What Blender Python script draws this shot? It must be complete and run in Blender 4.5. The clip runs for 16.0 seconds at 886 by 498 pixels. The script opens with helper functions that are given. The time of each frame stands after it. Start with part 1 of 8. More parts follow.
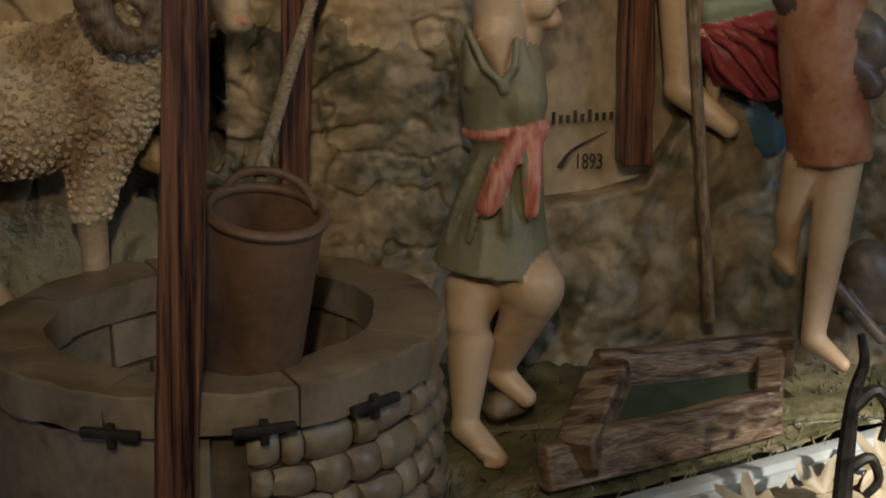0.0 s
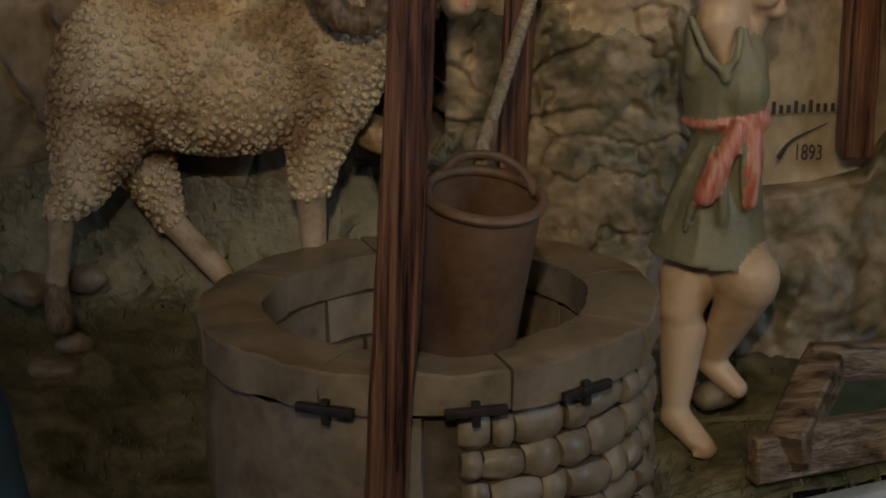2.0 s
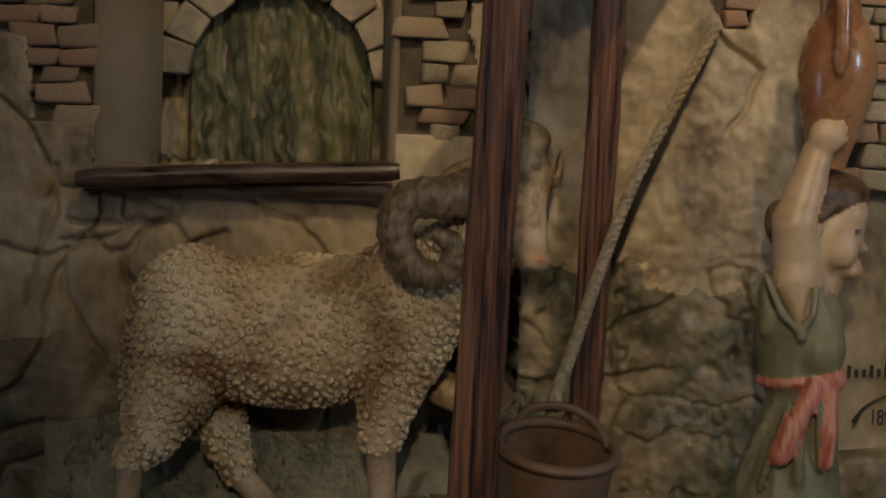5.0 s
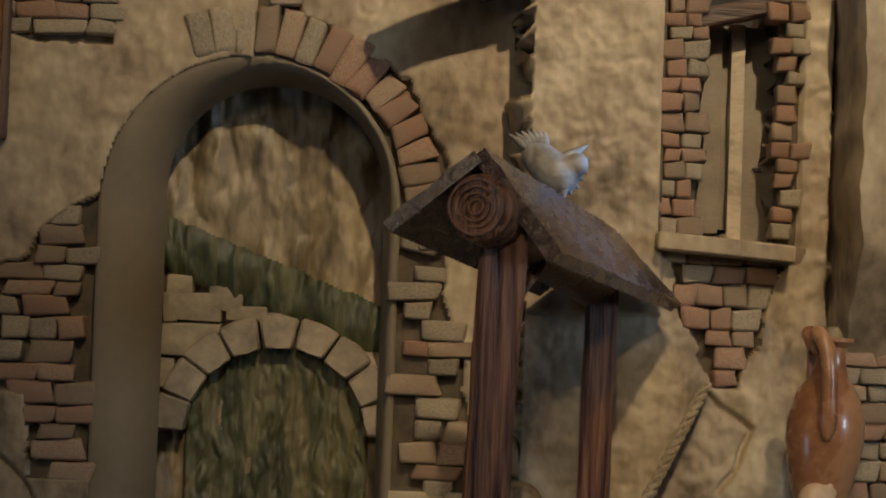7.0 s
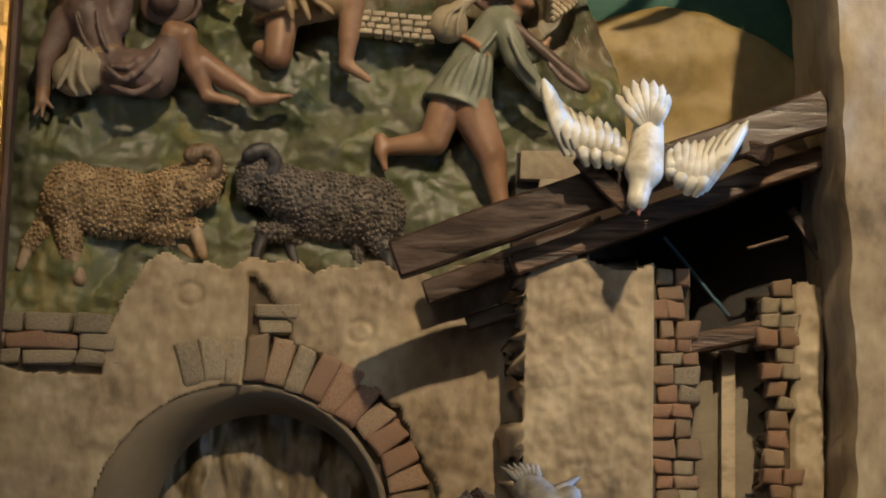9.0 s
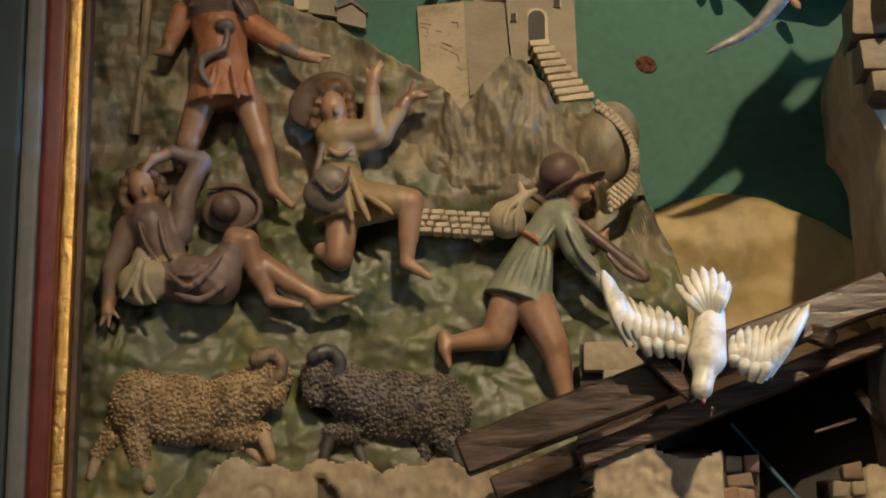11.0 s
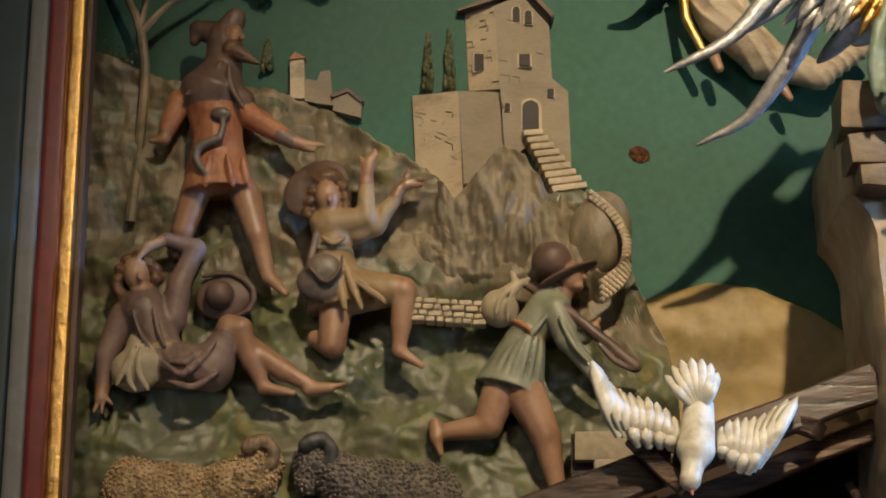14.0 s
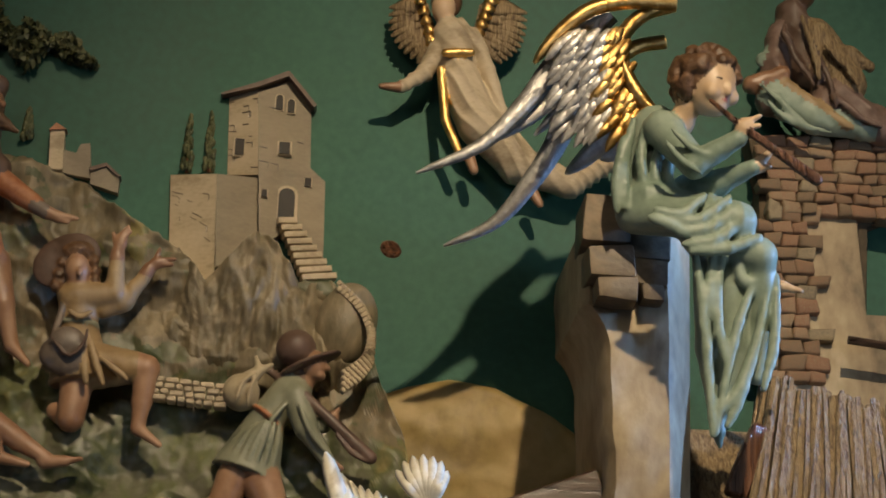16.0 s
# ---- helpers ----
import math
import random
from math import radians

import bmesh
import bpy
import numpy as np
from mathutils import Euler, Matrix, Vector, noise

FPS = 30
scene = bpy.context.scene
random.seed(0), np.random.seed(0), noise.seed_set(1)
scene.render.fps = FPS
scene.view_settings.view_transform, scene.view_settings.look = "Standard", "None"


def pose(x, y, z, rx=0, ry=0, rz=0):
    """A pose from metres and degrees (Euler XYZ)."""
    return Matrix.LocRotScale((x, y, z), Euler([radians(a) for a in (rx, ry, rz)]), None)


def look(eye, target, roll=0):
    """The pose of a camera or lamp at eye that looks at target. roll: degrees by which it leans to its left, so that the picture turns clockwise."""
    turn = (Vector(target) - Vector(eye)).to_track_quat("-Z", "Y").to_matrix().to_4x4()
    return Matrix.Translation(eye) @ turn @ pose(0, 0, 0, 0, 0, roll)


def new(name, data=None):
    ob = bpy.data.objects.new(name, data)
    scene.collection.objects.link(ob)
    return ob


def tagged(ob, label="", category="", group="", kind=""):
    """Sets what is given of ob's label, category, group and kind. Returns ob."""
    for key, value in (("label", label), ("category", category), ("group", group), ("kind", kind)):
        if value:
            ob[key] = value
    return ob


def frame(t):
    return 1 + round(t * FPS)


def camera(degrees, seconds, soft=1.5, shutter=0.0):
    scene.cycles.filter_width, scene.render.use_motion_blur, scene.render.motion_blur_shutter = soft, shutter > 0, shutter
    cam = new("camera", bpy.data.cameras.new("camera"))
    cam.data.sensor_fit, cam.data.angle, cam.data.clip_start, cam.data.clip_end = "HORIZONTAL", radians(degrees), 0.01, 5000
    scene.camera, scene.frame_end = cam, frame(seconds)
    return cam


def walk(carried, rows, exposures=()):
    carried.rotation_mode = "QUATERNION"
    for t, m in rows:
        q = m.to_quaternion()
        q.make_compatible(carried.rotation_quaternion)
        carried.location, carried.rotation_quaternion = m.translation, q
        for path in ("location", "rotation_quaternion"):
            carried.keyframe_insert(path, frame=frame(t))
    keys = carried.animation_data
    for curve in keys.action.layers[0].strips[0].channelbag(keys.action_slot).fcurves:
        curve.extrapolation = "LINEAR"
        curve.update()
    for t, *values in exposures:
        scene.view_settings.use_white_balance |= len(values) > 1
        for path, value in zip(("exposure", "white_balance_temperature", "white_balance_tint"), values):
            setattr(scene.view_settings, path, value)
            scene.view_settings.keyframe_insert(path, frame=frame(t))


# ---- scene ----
EXPO = [(0, 0.0), (3.2, -0.04), (5.5, -0.12), (8, -0.10), (10, -0.08), (12.5, 0.0), (14.5, -0.02), (15.5, -0.18), (16, -0.33)]
cam = camera(23.59, 16.0, soft=1.9)


def aim(x, y, z, yaw, pitch, roll):
    """A camera pose from its place and its yaw, pitch and roll in degrees."""
    a, b = radians(yaw), radians(pitch)
    return look((x, y, z), (x + math.sin(a) * math.cos(b), y + math.cos(a) * math.cos(b), z + math.sin(b)), roll)


walk(cam, [
    (0, aim(-0.006, -3.563, 1.532, 8.19, -13.26, 0.79)),
    (0.5, aim(-0.007, -3.547, 1.528, 7.06, -14.20, 0.93)),
    (1, aim(-0.013, -3.549, 1.531, 5.67, -14.30, 1.03)),
    (1.5, aim(-0.017, -3.556, 1.534, 4.27, -14.29, 1.12)),
    (2, aim(-0.026, -3.567, 1.547, 2.59, -14.03, 1.33)),
    (2.5, aim(-0.025, -3.576, 1.559, 1.48, -13.25, 1.13)),
    (3, aim(-0.017, -3.594, 1.568, 1.26, -12.09, 1.05)),
    (3.2, aim(-0.013, -3.600, 1.581, 1.12, -12.01, 1.29)),
    (5.5, aim(-0.037, -3.561, 1.473, 0.50, -3.74, 2.09)),
    (6, aim(-0.028, -3.572, 1.495, 0.29, -1.60, 1.95)),
    (6.5, aim(-0.015, -3.576, 1.534, 0.11, 0.05, 1.94)),
    (7, aim(-0.012, -3.591, 1.581, 0.04, 1.91, 2.02)),
    (7.5, aim(-0.014, -3.595, 1.621, 0.05, 3.81, 2.31)),
    (8, aim(-0.012, -3.586, 1.638, 0.02, 5.88, 2.40)),
    (8.5, aim(-0.009, -3.570, 1.666, -0.13, 7.44, 1.93)),
    (9, aim(-0.022, -3.584, 1.639, 0.21, 9.79, 1.46)),
    (9.5, aim(-0.016, -3.599, 1.637, -0.22, 11.53, 0.85)),
    (10, aim(-0.006, -3.614, 1.652, -0.87, 12.92, 0.24)),
    (12.5, aim(-0.017, -3.576, 1.643, -2.61, 15.85, -0.29)),
    (13, aim(-0.002, -3.587, 1.647, -2.83, 15.95, -0.24)),
    (13.5, aim(0.023, -3.602, 1.654, -2.97, 16.45, -0.10)),
    (14, aim(0.026, -3.623, 1.666, -2.15, 16.88, 0.09)),
    (14.5, aim(0.045, -3.642, 1.675, -1.31, 17.32, 0.38)),
    (15, aim(0.064, -3.643, 1.678, 0.22, 17.84, 0.80)),
    (15.5, aim(0.070, -3.665, 1.684, 2.18, 18.36, 1.57)),
    (16, aim(0.078, -3.683, 1.683, 4.08, 18.90, 2.10)),
], EXPO)

# ---- light: one warm gallery spot high in front, cool daylight from windows beside, a dim hall; added fills for upper shadows and lower left ----
world = bpy.data.worlds.new("hall")
scene.world = world
world.use_nodes = True
world.node_tree.nodes["Background"].inputs[0].default_value = (0.75, 0.70, 0.62, 1)
world.node_tree.nodes["Background"].inputs[1].default_value = 0.075


def lamp(name, kind, m, power, colour, size):
    data = bpy.data.lights.new(name, kind)
    data.energy, data.color = power, colour
    if kind == "SPOT":
        data.spot_size, data.spot_blend, data.shadow_soft_size = radians(size), 1.0, 0.05
    else:
        data.size = size
    ob = new(name, data)
    ob.matrix_world = m
    return ob


lamp("gallery_spot", "SPOT", look((0.88, -4.2, 5.2), (0.44, -0.2, 2.66)), 860, (1.0, 0.79, 0.52), 36)
lamp("nave_spot", "SPOT", look((-0.15, -4.7, 2.7), (0.42, -0.4, 0.92)), 170, (1.0, 0.81, 0.55), 27)
lamp("window_and_fill", "SPOT", look((4.4, -0.85, 3.35), (0.73, -0.45, 2.68)), 1300, (0.25, 0.48, 1.0), 13)
lamp("window_and_fill", "AREA", look((3.2, -2.8, 2.1), (0.9, -0.7, 0.9)), 26, (0.62, 0.78, 1.0), 0.6)
lamp("window_and_fill", "SPOT", look((2.6, -3.2, 2.6), (1.22, -0.72, 0.42)), 1150, (1.0, 0.93, 0.84), 13)
lamp("window_and_fill", "SPOT", look((4.4, -0.85, 3.35), (0.24, -0.68, 1.72)), 1300, (0.25, 0.48, 1.0), 7)
# Added fill for the hall's ambient light; lifts the upper shadows.
lamp("hall_fill", "AREA", look((-1.3, -5.0, 4.2), (-0.1, 0.0, 2.7)), 22, (1.0, 0.86, 0.66), 1.5)
# Cool fill added to brighten the lower left; no window on this side.
lamp("window_and_fill", "AREA", look((-3.6, -2.6, 0.8), (-0.2, -0.6, 0.7)), 9, (0.5, 0.66, 1.0), 1.0)


# ---- materials ----
def rgb(c):
    return (*c, 1)


def surface(name, tones, rough=0.6, scale=14, grain=120, bump=0.3, depth=0.004, metal=0.0, stretch=(1, 1, 1), island=0.0, piece=0.0, coat=0.0):
    """A painted, worn surface: two scales of noise through a ramp of tones, with relief."""
    m = bpy.data.materials.new(name)
    m.use_nodes = True
    n, l = m.node_tree.nodes, m.node_tree.links
    b = n["Principled BSDF"]
    tc, mp = n.new("ShaderNodeTexCoord"), n.new("ShaderNodeMapping")
    mp.inputs["Scale"].default_value = stretch
    l.new(tc.outputs["Object"], mp.inputs[0])
    big, small, mix = n.new("ShaderNodeTexNoise"), n.new("ShaderNodeTexNoise"), n.new("ShaderNodeMath")
    for tex, s, d in ((big, scale, 5), (small, grain, 4)):
        tex.inputs["Scale"].default_value = s
        tex.inputs["Detail"].default_value = d
        l.new(mp.outputs[0], tex.inputs["Vector"])
    big.inputs["Distortion"].default_value = 0.6
    mix.operation = "MULTIPLY_ADD"
    l.new(small.outputs[0], mix.inputs[0])
    mix.inputs[1].default_value = 0.35
    l.new(big.outputs[0], mix.inputs[2])
    last = mix
    if island or piece:
        r, add = (n.new("ShaderNodeNewGeometry"), n.new("ShaderNodeMath")) if island else (n.new("ShaderNodeObjectInfo"), n.new("ShaderNodeMath"))
        add.operation = "MULTIPLY_ADD"
        l.new(r.outputs["Random Per Island" if island else "Random"], add.inputs[0])
        add.inputs[1].default_value = island or piece
        l.new(mix.outputs[0], add.inputs[2])
        last = add
    ramp = n.new("ShaderNodeValToRGB")
    lo, hi = 0.48, 0.88 + (island or piece)
    while len(ramp.color_ramp.elements) < len(tones):
        ramp.color_ramp.elements.new(0.5)
    for i, c in enumerate(tones):
        e = ramp.color_ramp.elements[i]
        e.position = lo + (hi - lo) * i / max(1, len(tones) - 1)
        e.color = rgb(c)
    l.new(last.outputs[0], ramp.inputs[0])
    l.new(ramp.outputs[0], b.inputs["Base Color"])
    height = mix
    bp = n.new("ShaderNodeBump")
    bp.inputs["Strength"].default_value = bump
    bp.inputs["Distance"].default_value = depth
    l.new(height.outputs[0], bp.inputs["Height"])
    l.new(bp.outputs[0], b.inputs["Normal"])
    mr = n.new("ShaderNodeMapRange")
    mr.inputs[1].default_value, mr.inputs[2].default_value = 0.3, 0.9
    mr.inputs[3].default_value, mr.inputs[4].default_value = max(0.05, rough - 0.12), min(1, rough + 0.12)
    l.new(mix.outputs[0], mr.inputs[0])
    l.new(mr.outputs[0], b.inputs["Roughness"])
    b.inputs["Metallic"].default_value = metal
    b.inputs["Coat Weight"].default_value = coat
    return m


M = {}
M["plaster"] = surface("plaster", [(0.15, 0.11, 0.065), (0.31, 0.23, 0.14), (0.42, 0.33, 0.205), (0.52, 0.43, 0.29)], 0.52, 5, 40, 0.5, 0.006, stretch=(1.3, 1, 0.8))
M["rock"] = surface("rock", [(0.07, 0.07, 0.04), (0.22, 0.17, 0.10), (0.38, 0.29, 0.18)], 0.5, 9, 50, 0.6, 0.010)
M["reveal"] = surface("reveal_plaster", [(0.16, 0.125, 0.08), (0.22, 0.175, 0.11)], 0.6, 5, 70, 0.25, 0.003)
M["brick"] = surface("brick", [(0.17, 0.14, 0.09), (0.26, 0.18, 0.11), (0.34, 0.15, 0.09), (0.36, 0.27, 0.17)], 0.55, 22, 110, 0.5, 0.004, piece=0.42)
M["stone"] = surface("stone", [(0.16, 0.13, 0.09), (0.30, 0.24, 0.16), (0.42, 0.34, 0.22)], 0.55, 16, 80, 0.5, 0.005, piece=0.2)
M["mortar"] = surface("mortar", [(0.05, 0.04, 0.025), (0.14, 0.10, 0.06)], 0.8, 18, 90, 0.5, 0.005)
M["wellstone"] = surface("well_stone", [(0.12, 0.09, 0.055), (0.24, 0.185, 0.12), (0.34, 0.27, 0.18)], 0.42, 9, 60, 0.5, 0.005, piece=0.12)
M["ground"] = surface("mossy_ground", [(0.05, 0.052, 0.025), (0.14, 0.128, 0.065), (0.24, 0.20, 0.12)], 0.36, 12, 55, 0.9, 0.012)
M["meadow"] = surface("mossy_rock", [(0.030, 0.036, 0.016), (0.085, 0.10, 0.045), (0.16, 0.155, 0.105), (0.13, 0.145, 0.065), (0.25, 0.21, 0.085)], 0.42, 5, 38, 0.8, 0.008, stretch=(1.2, 1, 0.8))
M["cliff"] = surface("cliff", [(0.10, 0.088, 0.055), (0.20, 0.165, 0.105), (0.31, 0.25, 0.16)], 0.45, 10, 45, 0.7, 0.010, stretch=(1.6, 1, 0.7))
M["rockface"] = surface("rock_face", [(0.10, 0.075, 0.04), (0.27, 0.205, 0.115), (0.42, 0.33, 0.20)], 0.45, 10, 45, 0.7, 0.008, stretch=(1.6, 1, 0.6))
M["darkstone"] = surface("dark_stone", [(0.06, 0.045, 0.028), (0.15, 0.11, 0.068), (0.25, 0.185, 0.115)], 0.5, 14, 70, 0.6, 0.006)
M["undergrowth"] = surface("undergrowth", [(0.035, 0.038, 0.014), (0.10, 0.095, 0.04), (0.20, 0.165, 0.085)], 0.5, 22, 80, 0.7, 0.006, stretch=(1.6, 1, 0.3))
M["grass"] = surface("grass", [(0.022, 0.027, 0.011), (0.062, 0.066, 0.027), (0.13, 0.12, 0.058)], 0.5, 30, 90, 0.7, 0.006, stretch=(1.6, 1, 0.35))
M["sky"] = surface("painted_sky", [(0.014, 0.078, 0.052), (0.024, 0.110, 0.075), (0.048, 0.150, 0.104)], 0.62, 1.2, 60, 0.12, 0.002)
M["hill"] = surface("ochre_hill", [(0.22, 0.15, 0.05), (0.34, 0.24, 0.08), (0.42, 0.30, 0.12)], 0.5, 6, 50, 0.35, 0.004)
M["wood"] = surface("carved_wood", [(0.020, 0.008, 0.005), (0.14, 0.060, 0.030), (0.31, 0.145, 0.072)], 0.30, 26, 120, 1.0, 0.012, stretch=(4, 4, 0.12))
M["beam"] = surface("old_beam", [(0.02, 0.012, 0.008), (0.09, 0.05, 0.03), (0.22, 0.13, 0.075)], 0.4, 16, 80, 1.0, 0.006, stretch=(0.35, 4, 4))
M["darkwood"] = surface("dark_wood", [(0.02, 0.012, 0.008), (0.07, 0.042, 0.028), (0.11, 0.07, 0.05)], 0.32, 20, 90, 0.4, 0.003, stretch=(0.5, 3, 3))
M["shingle"] = surface("roof_wood", [(0.02, 0.012, 0.010), (0.06, 0.038, 0.032), (0.11, 0.07, 0.055)], 0.24, 18, 90, 0.6, 0.004, stretch=(3, 0.5, 3))
M["bucket"] = surface("brown_tin", [(0.10, 0.055, 0.032), (0.17, 0.10, 0.06), (0.20, 0.125, 0.085)], 0.52, 9, 70, 0.12, 0.002)
M["rope"] = surface("rope", [(0.20, 0.15, 0.09), (0.40, 0.32, 0.21)], 0.7, 90, 300, 0.5, 0.002)
M["iron"] = surface("iron", [(0.02, 0.018, 0.015), (0.06, 0.05, 0.04)], 0.45, 40, 120, 0.5, 0.002, metal=0.4)
M["wool"] = surface("pale_wool", [(0.28, 0.155, 0.06), (0.62, 0.47, 0.28), (0.74, 0.61, 0.41)], 0.5, 7, 120, 0.5, 0.004)
M["shank"] = surface("pale_shank", [(0.26, 0.16, 0.085), (0.46, 0.33, 0.20), (0.56, 0.43, 0.28)], 0.45, 12, 110, 0.7, 0.004)
M["palepaint"] = surface("pale_blue_paint", [(0.34, 0.37, 0.36), (0.50, 0.53, 0.52)], 0.4, 8, 60, 0.1, 0.001)
M["fleece"] = surface("tan_fleece", [(0.20, 0.13, 0.06), (0.42, 0.29, 0.15), (0.52, 0.38, 0.22)], 0.5, 40, 110, 1.0, 0.006)
M["darkfleece"] = surface("grey_fleece", [(0.05, 0.045, 0.04), (0.15, 0.125, 0.10), (0.23, 0.19, 0.15)], 0.5, 40, 110, 1.0, 0.006)
M["horn"] = surface("horn", [(0.10, 0.06, 0.03), (0.20, 0.135, 0.075), (0.32, 0.22, 0.13)], 0.45, 30, 90, 0.6, 0.004, stretch=(3, 3, 1))
M["darkhorn"] = surface("dark_horn", [(0.03, 0.03, 0.03), (0.10, 0.09, 0.085)], 0.4, 30, 90, 0.6, 0.004)
M["skin"] = surface("flesh_paint", [(0.46, 0.29, 0.16), (0.60, 0.42, 0.26), (0.66, 0.48, 0.31)], 0.36, 7, 60, 0.08, 0.002)
M["tanskin"] = surface("tanned_flesh_paint", [(0.24, 0.125, 0.07), (0.34, 0.19, 0.11), (0.42, 0.255, 0.155)], 0.36, 8, 60, 0.1, 0.002)
M["hair"] = surface("brown_hair", [(0.055, 0.028, 0.014), (0.21, 0.115, 0.06)], 0.4, 45, 120, 1.0, 0.006)
M["olive"] = surface("olive_cloth", [(0.15, 0.14, 0.075), (0.22, 0.20, 0.11), (0.28, 0.25, 0.15)], 0.45, 8, 120, 0.12, 0.002)
M["redsash"] = surface("red_sash", [(0.42, 0.10, 0.06), (0.58, 0.21, 0.14), (0.66, 0.36, 0.26)], 0.4, 40, 120, 0.3, 0.002, stretch=(3, 1, 0.4))
M["clay"] = surface("clay", [(0.24, 0.10, 0.045), (0.38, 0.19, 0.09), (0.46, 0.27, 0.14)], 0.28, 6, 60, 0.15, 0.002, coat=0.3)
M["mauve"] = surface("mauve_cloth", [(0.11, 0.07, 0.055), (0.19, 0.125, 0.10), (0.25, 0.17, 0.14)], 0.45, 12, 90, 0.2, 0.003)
M["rust"] = surface("rust_tunic", [(0.26, 0.09, 0.04), (0.40, 0.17, 0.08), (0.46, 0.25, 0.14)], 0.45, 12, 90, 0.2, 0.003)
M["brownhood"] = surface("brown_hood", [(0.08, 0.05, 0.035), (0.16, 0.10, 0.075)], 0.45, 14, 90, 0.2, 0.003)
M["ochre"] = surface("ochre_cloth", [(0.26, 0.17, 0.08), (0.42, 0.30, 0.16)], 0.45, 14, 90, 0.2, 0.003)
M["leather"] = surface("grey_leather", [(0.10, 0.08, 0.065), (0.21, 0.165, 0.13)], 0.4, 20, 90, 0.4, 0.003)
M["linen"] = surface("linen_sack", [(0.30, 0.24, 0.15), (0.46, 0.38, 0.25)], 0.5, 14, 90, 0.3, 0.003)
M["green"] = surface("sea_green_robe", [(0.15, 0.21, 0.16), (0.24, 0.31, 0.24), (0.32, 0.39, 0.31)], 0.40, 6, 80, 0.12, 0.002)
M["greyshirt"] = surface("grey_green_shirt", [(0.18, 0.19, 0.13), (0.30, 0.30, 0.21)], 0.4, 12, 90, 0.2, 0.003)
M["gold"] = surface("gilding", [(0.62, 0.36, 0.10), (0.88, 0.60, 0.24)], 0.38, 40, 140, 0.8, 0.004, metal=1.0)
M["silver"] = surface("silver_leaf", [(0.50, 0.48, 0.46), (0.88, 0.85, 0.80)], 0.36, 40, 140, 0.9, 0.004, metal=0.55)
M["white"] = surface("white_plumage", [(0.50, 0.43, 0.30), (0.74, 0.68, 0.54), (0.82, 0.78, 0.66)], 0.38, 25, 90, 0.5, 0.003)
M["greybird"] = surface("grey_plumage", [(0.16, 0.14, 0.11), (0.36, 0.33, 0.28)], 0.42, 30, 90, 0.5, 0.003)
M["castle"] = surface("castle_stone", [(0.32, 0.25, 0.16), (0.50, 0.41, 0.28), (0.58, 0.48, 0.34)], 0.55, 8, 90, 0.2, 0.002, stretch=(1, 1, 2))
# Shaded copy of castle_stone: shade on right-hand faces is put into darker tones.
M["castleshade"] = surface("castle_stone_shaded", [(0.20, 0.16, 0.11), (0.30, 0.25, 0.175)], 0.55, 8, 90, 0.2, 0.002, stretch=(1, 1, 2))
M["bluegreen"] = surface("blue_green_paint", [(0.04, 0.06, 0.06), (0.06, 0.09, 0.09)], 0.5, 4, 60, 0.1, 0.001)
M["bluepaint"] = surface("blue_paint", [(0.04, 0.10, 0.15), (0.07, 0.15, 0.20)], 0.4, 4, 60, 0.1, 0.001)
M["greypaint"] = surface("grey_paint", [(0.20, 0.19, 0.17), (0.30, 0.29, 0.26)], 0.45, 8, 60, 0.1, 0.001)
M["redpaint"] = surface("red_paint", [(0.17, 0.025, 0.02), (0.28, 0.05, 0.035)], 0.35, 8, 60, 0.1, 0.001)
M["hallwall"] = surface("hall_wall", [(0.18, 0.14, 0.11), (0.28, 0.22, 0.18)], 0.7, 3, 40, 0.1, 0.002)
M["water"] = surface("painted_water", [(0.03, 0.045, 0.028), (0.06, 0.075, 0.045)], 0.15, 9, 40, 0.2, 0.003)
M["troughwood"] = surface("trough_wood", [(0.04, 0.022, 0.013), (0.17, 0.11, 0.065), (0.34, 0.25, 0.16)], 0.33, 16, 70, 1.0, 0.006, stretch=(0.5, 3, 4))
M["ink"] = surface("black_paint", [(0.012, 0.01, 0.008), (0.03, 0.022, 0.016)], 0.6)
M["straw"] = surface("thatch", [(0.10, 0.06, 0.03), (0.26, 0.18, 0.09), (0.40, 0.30, 0.17)], 0.5, 60, 160, 1.0, 0.005, stretch=(3, 3, 0.4))
M["crimson"] = surface("crimson_robe", [(0.24, 0.03, 0.035), (0.42, 0.09, 0.10)], 0.35, 9, 60, 0.2, 0.003)
M["leaf"] = surface("painted_foliage", [(0.025, 0.032, 0.012), (0.09, 0.10, 0.04), (0.16, 0.155, 0.07)], 0.5, 60, 160, 0.8, 0.004)


M["sleeve"], M["shirtsleeve"], M["robe_arm"], M["tunic_arm"] = M["green"], M["greyshirt"], M["mauve"], M["rust"]


# ---- mesh helpers ----
def mesh_of(name, verts, faces, mats, idx=None, smooth=True):
    me = bpy.data.meshes.new(name)
    me.from_pydata([tuple(v) for v in verts], [], [tuple(int(i) for i in f) for f in faces])
    for m in mats:
        me.materials.append(m)
    if idx is not None:
        me.polygons.foreach_set("material_index", np.asarray(idx, np.int32))
    me.polygons.foreach_set("use_smooth", np.full(len(me.polygons), smooth))
    me.update()
    return me


def under(ob, parent):
    if parent is not None:
        ob.parent = parent
    return ob


def part(name, bm, material, parent=None, label="", smooth=True):
    """Links a bmesh as one mesh object under a thing or a part."""
    me = bpy.data.meshes.new(name)
    bmesh.ops.recalc_face_normals(bm, faces=bm.faces)
    for f in bm.faces:
        f.smooth = smooth
    bm.to_mesh(me)
    bm.free()
    if smooth:
        me.set_sharp_from_angle(angle=radians(38))
    me.materials.append(M[material])
    ob = under(new(name, me), parent)
    return tagged(ob, label)


def thing(name, label, category, group="", kind=""):
    return tagged(new(name), label, category, group, kind)


